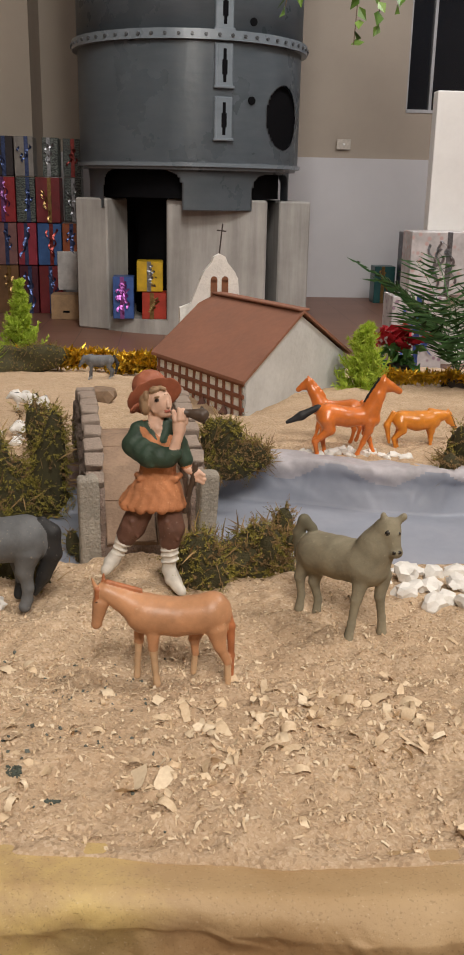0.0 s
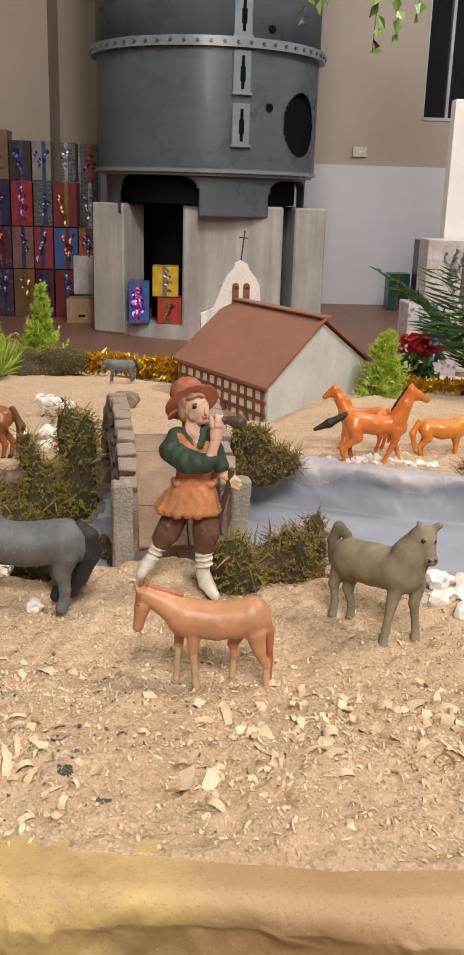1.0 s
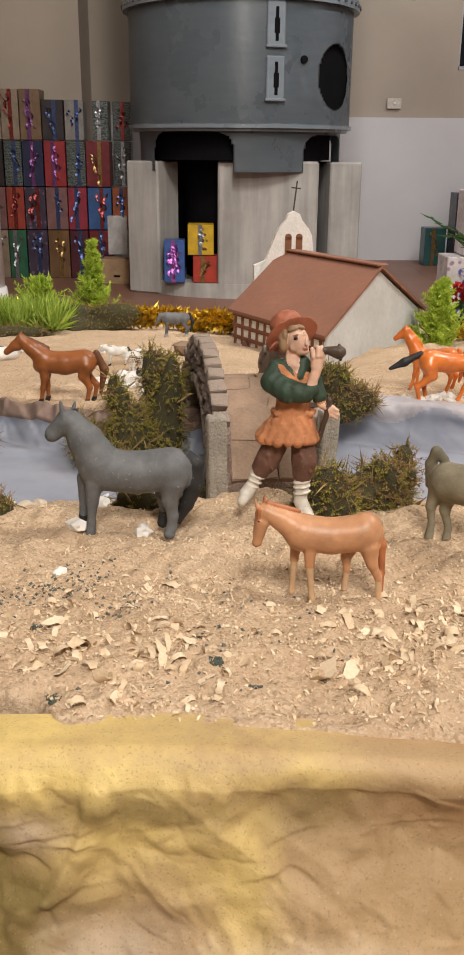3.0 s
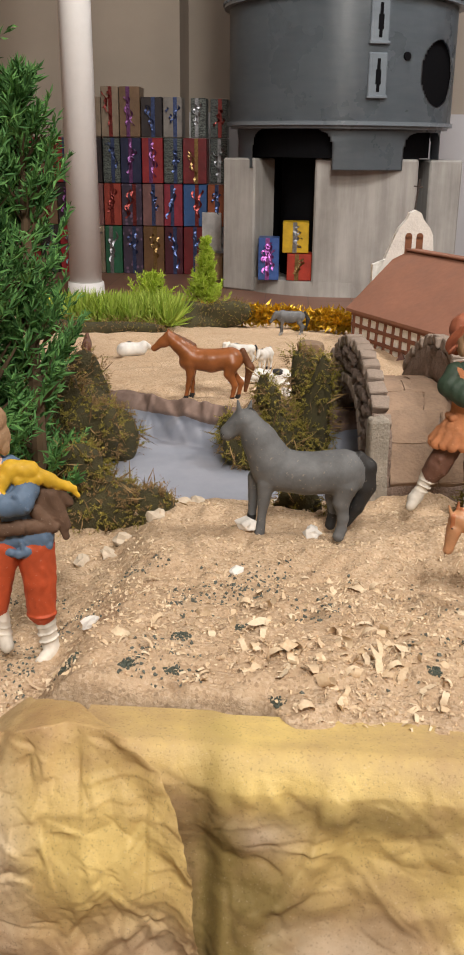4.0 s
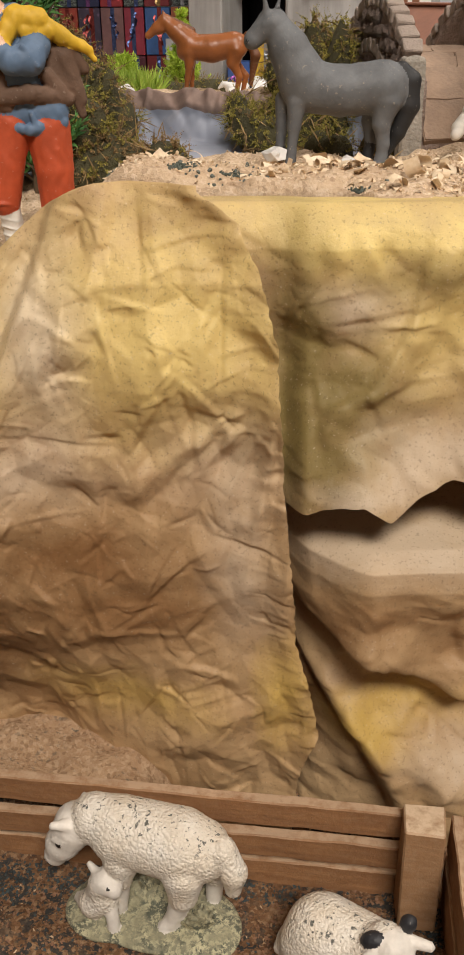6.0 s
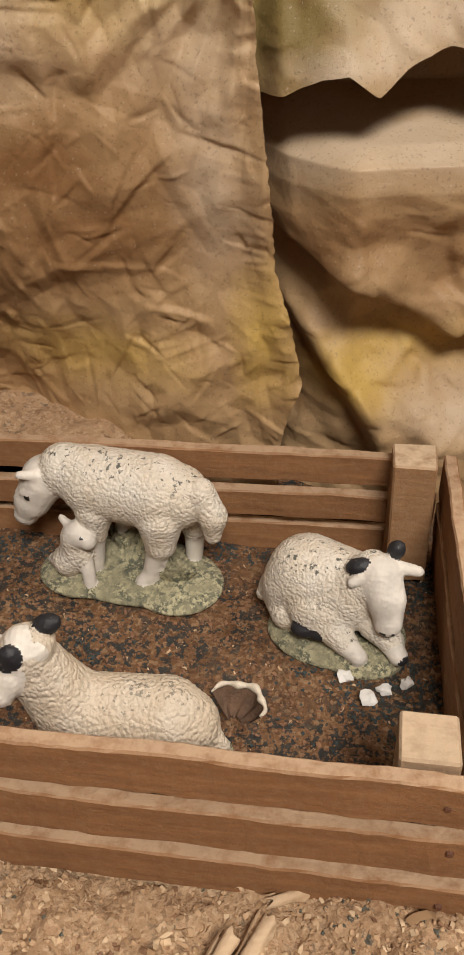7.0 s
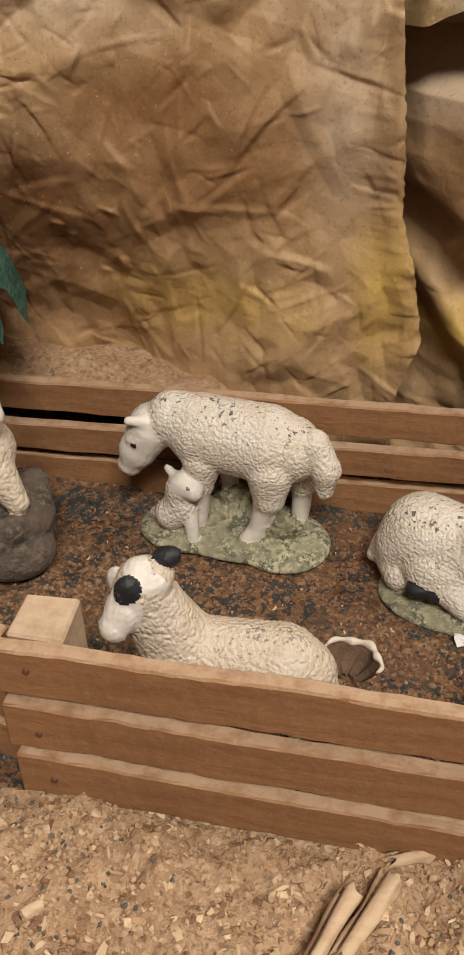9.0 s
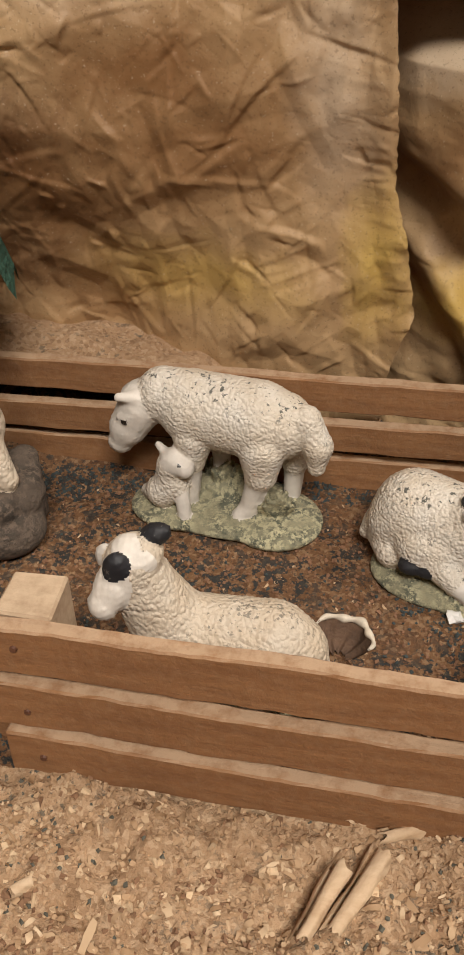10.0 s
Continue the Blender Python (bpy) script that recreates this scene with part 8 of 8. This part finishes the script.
horse(0.362, 1.250, 0.7180, 0.050, 2, "orange-yellow plastic cow with lowered head", "orange_y", "orange_y", "orange_y", hoof="orange_y", poll=(0.78, 0, 0.92), muzzle=(0.98, 0, 0.60), belly=1.15, category="cow figurine")
# small farm animals on the far sand
horse(-0.100, 2.20, ground_at(-0.10, 2.20), 0.052, 185, "dark grey and black figurine of a standing donkey", "donkey", "coal", "coal", hoof="grey", poll=(0.66, 0, 0.90), muzzle=(0.86, 0, 0.56), belly=1.2, category="donkey figurine")
horse(-0.172, 1.60, ground_at(-0.172, 1.60), 0.030, 190, "white and black cow figurine", "cow", "black", "black", hoof="black", poll=(0.72, 0, 1.0), muzzle=(0.92, 0, 0.8), belly=1.2, category="cow figurine")
horse(-0.135, 1.50, ground_at(-0.135, 1.50), 0.034, 250, "white cow figurine with black patches", "cow", "black", "grey", hoof="black", poll=(0.72, 0, 1.0), muzzle=(0.92, 0, 0.8), belly=1.2, category="cow figurine")
horse(-0.42, 1.55, ground_at(-0.42, 1.55), 0.032, 100, "small brown calf figurine", "brown", "brown", "brown", hoof="brown", belly=1.1, poll=(0.7, 0, 1.1), muzzle=(0.9, 0, 0.9), category="calf figurine")
lying = mm([("cow", (-14, 0, 10), 11, (14, 0, 10), 12), ("cow", (-20, 0, 16), 8, (-28, -4, 13), 5), ("black", (4, -4, 18), (8, 7, 5), None, None), ("cow", (-8, -10, 3), 4, (-22, -12, 3), 3), ("cow", (16, -9, 4), 6, (6, -14, 3), 3)])
for x, y, turn in ((-0.118, 1.33, 15), (-0.36, 1.62, 200)):
    statue("lying_cow_figurine", lying, 0.0012, 0.002, None, pose(x, y, ground_at(x, y), 0, 0, turn), "small white lying cow figurine on the sand", "cow figurine")


def curls(amp, freq):
    """Locks of wool, as round bumps."""
    def g(X, Y, Z):
        return -amp * np.abs(np.sin(X * freq + 0.6 * np.sin(Z * freq * 0.7)) * np.sin(Y * freq * 0.9 + 1) * np.sin(Z * freq + 0.7 * np.sin(X * freq * 0.6)))
    return g


ewe = mm([
    ("wool", (-14, 0, 47), 16.5, (16, 0, 45), 17.5), ("wool", (16, 0, 45), 17, (26, 0, 44), 15), ("wool", (-16, 0, 50), 14, (-28, 0, 52), 12), ("wool", (-28, 0, 50), 12, (-38, 0, 46), 10),
    ("face", (-38, -2, 46), 11, (-45, -4, 34), 8.6), ("face", (-45, -4, 34), 8.6, (-49, -5, 26), 6), ("face", (-38, -9, 53), 3.2, (-45, -12, 54), 1.8), ("face", (-34, 7, 52), 3, (-38, 11, 52), 2.0), ("eye", (-43, -12.2, 41.5), (1.3, 0.9, 0.9), None, None), ("face", (-41, -11.2, 44), 1.2, (-46, -11, 43), 1.0), ("face", (-51, -6, 26), (3, 3.6, 3), None, None),
    ("wool", (-12, -8, 36), 9.5, (-13, -9, 24), 6), ("face", (-13, -9, 24), 5, (-14, -10, 4), 3.6), ("wool", (-6, 8, 34), 9, (-5, 9, 22), 5), ("face", (-5, 9, 22), 4.4, (-5, 9, 3), 3.6),
    ("wool", (20, -9, 36), 11, (20, -11, 24), 7.5), ("face", (20, -11, 24), 6, (14, -12, 4), 3.8), ("face", (14, -12, 4), 4, (11, -14, 1), 3.6), ("wool", (28, 8, 34), 10, (31, 8, 20), 6), ("face", (31, 8, 20), 5, (30, 8, 3), 4),
    ("wool", (38, -3, 50), 7, (44, -5, 39), 6.5), ("wool", (44, -5, 39), 6.5, (44, -6, 29), 4),
    ("wool", (-26, -14, 8), 8, (-20, -14, 14), 7.5), ("wool", (-22, -14, 16), 7, (-21, -15, 24), 6.5), ("face", (-19, -16, 27), 6, (-13, -18, 25), 4), ("face", (-24, -13, 29), 2.2, (-28, -11, 31), 1.6), ("face", (-19, -11, 31), 2.2, (-17, -8, 34), 1.6), ("eye", (-15, -20.5, 28), (1.1, 0.8, 1), None, None), ("face", (-16, -17, 10), 3.4, (-14, -20, 1), 3), ("wool", (-32, -12, 5), 5, (-36, -10, 3), 3),
    ("base", (2, -3, -3.5), (43, 24, 5.0), None, None), ("base", (26, -8, -3.5), (22, 21, 5.0), None, None), ("base", (-22, -9, -3.5), (22, 18, 5.0), None, None), ("base", (-2, 4, 2), (14, 8, 5), None, None),
])
for i in range(60):
    a = random.uniform(-2.9, -0.1) if i % 2 else random.uniform(0, 6.28)
    r0 = random.uniform(2, 5)
    cx, cy = ((25, -8) if i < 34 else ((-2, 6) if i < 48 else (-10, 8)))
    ewe += mm([("base", (cx + r0 * math.cos(a), cy + r0 * 0.6 * math.sin(a), 1), 1.5, (cx + 2.6 * r0 * math.cos(a), cy + 1.5 * r0 * math.sin(a), random.uniform(7, 15)), 0.9)])
statue("ewe_and_lamb_figurine", ewe, 0.00080, 0.0016, None, pose(-0.186, 0.395, 0.4525, 0, 0, -13) @ Matrix.Scale(0.93, 4), "white ewe and lamb figurine on a green base in the pen", "sheep figurine", "sheep in the pen", curls(0.0005, 1500))
ram = mm([
    ("wool_c", (-8, 0, 19), 17.5, (26, 0, 18), 17.5), ("wool_c", (26, 0, 18), 17, (34, 0, 16), 14), ("wool_c", (-16, 0, 26), 16, (-25, -1, 44), 12.5), ("wool_c", (-25, -1, 44), 12.5, (-28, -2, 55), 11),
    ("face", (-28, -3, 57), 9.5, (-34, -9, 50), 7.5), ("face", (-34, -9, 50), 7.5, (-38, -13, 45), 6), ("black", (-32, -11, 60), (5.0, 3.5, 6.0), None, (0, 20, 0)), ("black", (-19, 2, 66), (6.0, 4.2, 3.8), None, (0, -15, 0)), ("face", (-39, 0, 56), (4, 3, 5), None, None), ("face", (-22, -6, 60), (4, 4, 4), None, None), ("wool_c", (-24, -1, 60), (8, 8, 6), None, None),
    ("wool_c", (-26, -9, 6), 6.5, (-12, -13, 5), 6), ("face", (-30, -10, 4), 4, (-36, -12, 2), 3), ("wool_c", (26, -12, 9), 10, (18, -16, 4), 5), ("wool_c", (42, -2, 13), 6, (48, -4, 7), 4.5),
    ("base", (8, 0, -4.5), (46, 24, 6), None, None), ("rock", (44, -14, 1), (7, 5, 4), None, None),
])
statue("ram_figurine", ram, 0.00080, 0.0016, None, pose(-0.183, 0.293, 0.4515, 0, 0, -3) @ Matrix.Diagonal((0.84, 0.84, 0.95, 1)), "cream lying sheep figurine with black horns in the pen", "sheep figurine", "sheep in the pen", curls(0.0006, 1250))
goat = mm([
    ("wool", (-16, 6, 21), 20, (6, 0, 20), 19), ("wool", (-24, 4, 16), (14, 15, 16), None, None), ("wool", (-6, -8, 14), (18, 14, 13), None, None), ("wool", (8, -2, 22), 16, (15, -5, 31), 12), ("wool", (9, -4, 30), 12, (15, -3, 38), 9),
    ("face", (19, -7, 37), 10.5, (23, -14, 30), 8.8), ("face", (23, -14, 30), 8.6, (25, -19, 22), 6.6), ("face", (25, -21, 20), (5.5, 4, 4), None, None), ("face", (28, -3, 41), 3.2, (36, -4, 41), 2.4), ("face", (11, -12, 40), 2.6, (7, -14, 38), 2.2),
    ("black", (9, -8, 43), (6, 4, 4), None, (0, -20, 0)), ("black", (25, 1, 48), (4, 4, 5), None, (0, 20, 0)), ("eye", (16.5, -16, 35), (1.2, 0.9, 1.0), None, None), ("eye", (28, -16, 34), (1.0, 0.9, 1.0), None, None), ("eye", (23.5, -25, 20), (0.8, 0.6, 0.8), None, None), ("eye", (27, -24.5, 20), (0.8, 0.6, 0.8), None, None),
    ("wool", (-4, -15, 11), 8, (6, -21, 6), 6), ("face", (6, -21, 6), 5.2, (13, -26, 3), 4.2), ("wool", (20, -12, 12), 9, (27, -17, 7), 6), ("face", (27, -17, 7), 5.4, (31, -22, 3), 4.4), ("black", (32, -23, 3), (3.6, 3.4, 3), None, None), ("black", (-14, -19, 9), (6, 4, 4), None, None), ("black", (-7, -21, 9), (4, 3, 3), None, None), ("wool", (-30, 6, 10), 10, (-24, -7, 6), 8), ("wool", (-34, 8, 12), 5, (-38, 4, 6), 3.4),
    ("base", (0, -4, -4.5), (34, 25, 6), None, (0, 0, 0)), ("base", (14, -18, -4.5), (20, 14, 6), None, None),
])
statue("lying_sheep_figurine", goat, 0.00085, 0.0016, None, pose(-0.095, 0.358, 0.4515, 0, 0, -12) @ Matrix.Scale(0.86, 4), "white lying sheep figurine with black ears in the pen", "sheep figurine", "sheep in the pen", curls(0.0005, 1500))
perched = mm([
    ("rock", (0, 0, 12), (27, 24, 16), None, None), ("rock", (-12, 4, 24), (20, 18, 12), None, None), ("rock", (12, -10, 8), (18, 16, 12), None, None), ("rock", (6, 6, 26), (14, 12, 8), None, None),
    ("wool_c", (-12, 2, 54), 15, (4, 0, 52), 13), ("wool_c", (2, -2, 60), 10, (8, -4, 74), 7.5), ("face", (8, -4, 78), 7.5, (14, -10, 74), 5), ("wool_c", (10, -6, 44), 8, (17, -9, 32), 5), ("face", (-14, -6, 42), 6, (-14, -8, 30), 4), ("wool_c", (-22, 4, 42), 8, (-22, 4, 30), 5),
])
for i in range(40):
    a, h = random.uniform(0, 6.28), random.uniform(2, 30)
    perched += mm([("rock", (24 * math.cos(a) - 2, 21 * math.sin(a), h), (random.uniform(4, 9), random.uniform(4, 9), random.uniform(3, 6)), None, (random.uniform(0, 90), 0, random.uniform(0, 90)))])
statue("sheep_on_rock_figurine", perched, 0.0010, 0.002, None, pose(-0.289, 0.374, 0.4485), "cream sheep figurine perched on a dark rock", "sheep figurine", "sheep in the pen")

# a dark green cloth leaf hanging beside the paper
leafy = empty("palm_tree_model", pose(-0.318, 0.405, 0.447), "small model palm with dark green crinkled leaves", "model tree")
bm = bmesh.new()
cyl(bm, 0.008, 0.006, 0.13, pose(0, 0, 0.065), 10)
part("trunk", bm, STEM, leafy)
CRINKLE = plain("crinkled_leaf", (0.03, 0.085, 0.06), 0.6, vary=0.3, scale=60, bump_s=0.6, bump_d=0.003)
for k in range(9):
    a = 2 * math.pi * k / 9 + 0.15
    def leaf_fn(u, v, a=a):
        r = 0.049 * u
        w = 0.021 * np.sin(np.pi * np.clip(u * 0.9 + 0.06, 0.02, 0.98)) ** 0.6 * (v * 2 - 1) * (1 + 0.10 * np.sin(u * 40))
        zz = 0.136 + 0.016 * np.sin(u * 2.6) - 0.040 * u * u + 0.0030 * np.abs(np.sin(v * 14 + u * 6)) + 0.002 * np.sin(u * 30) - 0.010 * (v * 2 - 1) ** 2
        return r * math.cos(a) - w * math.sin(a), r * math.sin(a) + w * math.cos(a), zz
    o = new("leaf", grid_mesh("leaf", 26, 16, leaf_fn, CRINKLE))
    o.parent = leafy


# a dried seed husk with a pale curled rim on the pen soil
husk = empty("dry_husk", pose(-0.1385, 0.3065, 0.4475), "dry brown curled husk with a pale rim on the soil", "husk")


def husk_fn(u, v):
    th = 2.9 * u - 0.5
    r = 0.0115 * (0.25 + 0.75 * v) * (1 + 0.06 * np.sin(u * 17))
    return r * np.cos(th), 0.9 * r * np.sin(th), 0.0005 + 0.010 * v ** 1.6 + 0.0010 * np.sin(u * 25 + 3 * v)


o = new("shell", grid_mesh("shell", 40, 14, husk_fn, plain("husk_brown", (0.13, 0.075, 0.045), 0.8, vary=0.3, scale=150, bump_s=0.6)))
o.parent = husk


def husk_rim(u, v):
    th, q = 2.9 * u - 0.5, 2 * math.pi * v
    w = 0.0011 * (0.5 + 0.9 * np.sin(np.pi * u)) * (1 + 0.25 * np.sin(u * 31))
    r = 0.0117 * (1 + 0.06 * np.sin(u * 17)) + w * np.cos(q)
    return r * np.cos(th), 0.9 * r * np.sin(th), 0.0108 + w * np.sin(q)


o = new("rim", grid_mesh("rim", 50, 9, husk_rim, plain("husk_rim_pale", (0.62, 0.54, 0.43), 0.7, vary=0.15, scale=200)))
o.parent = husk
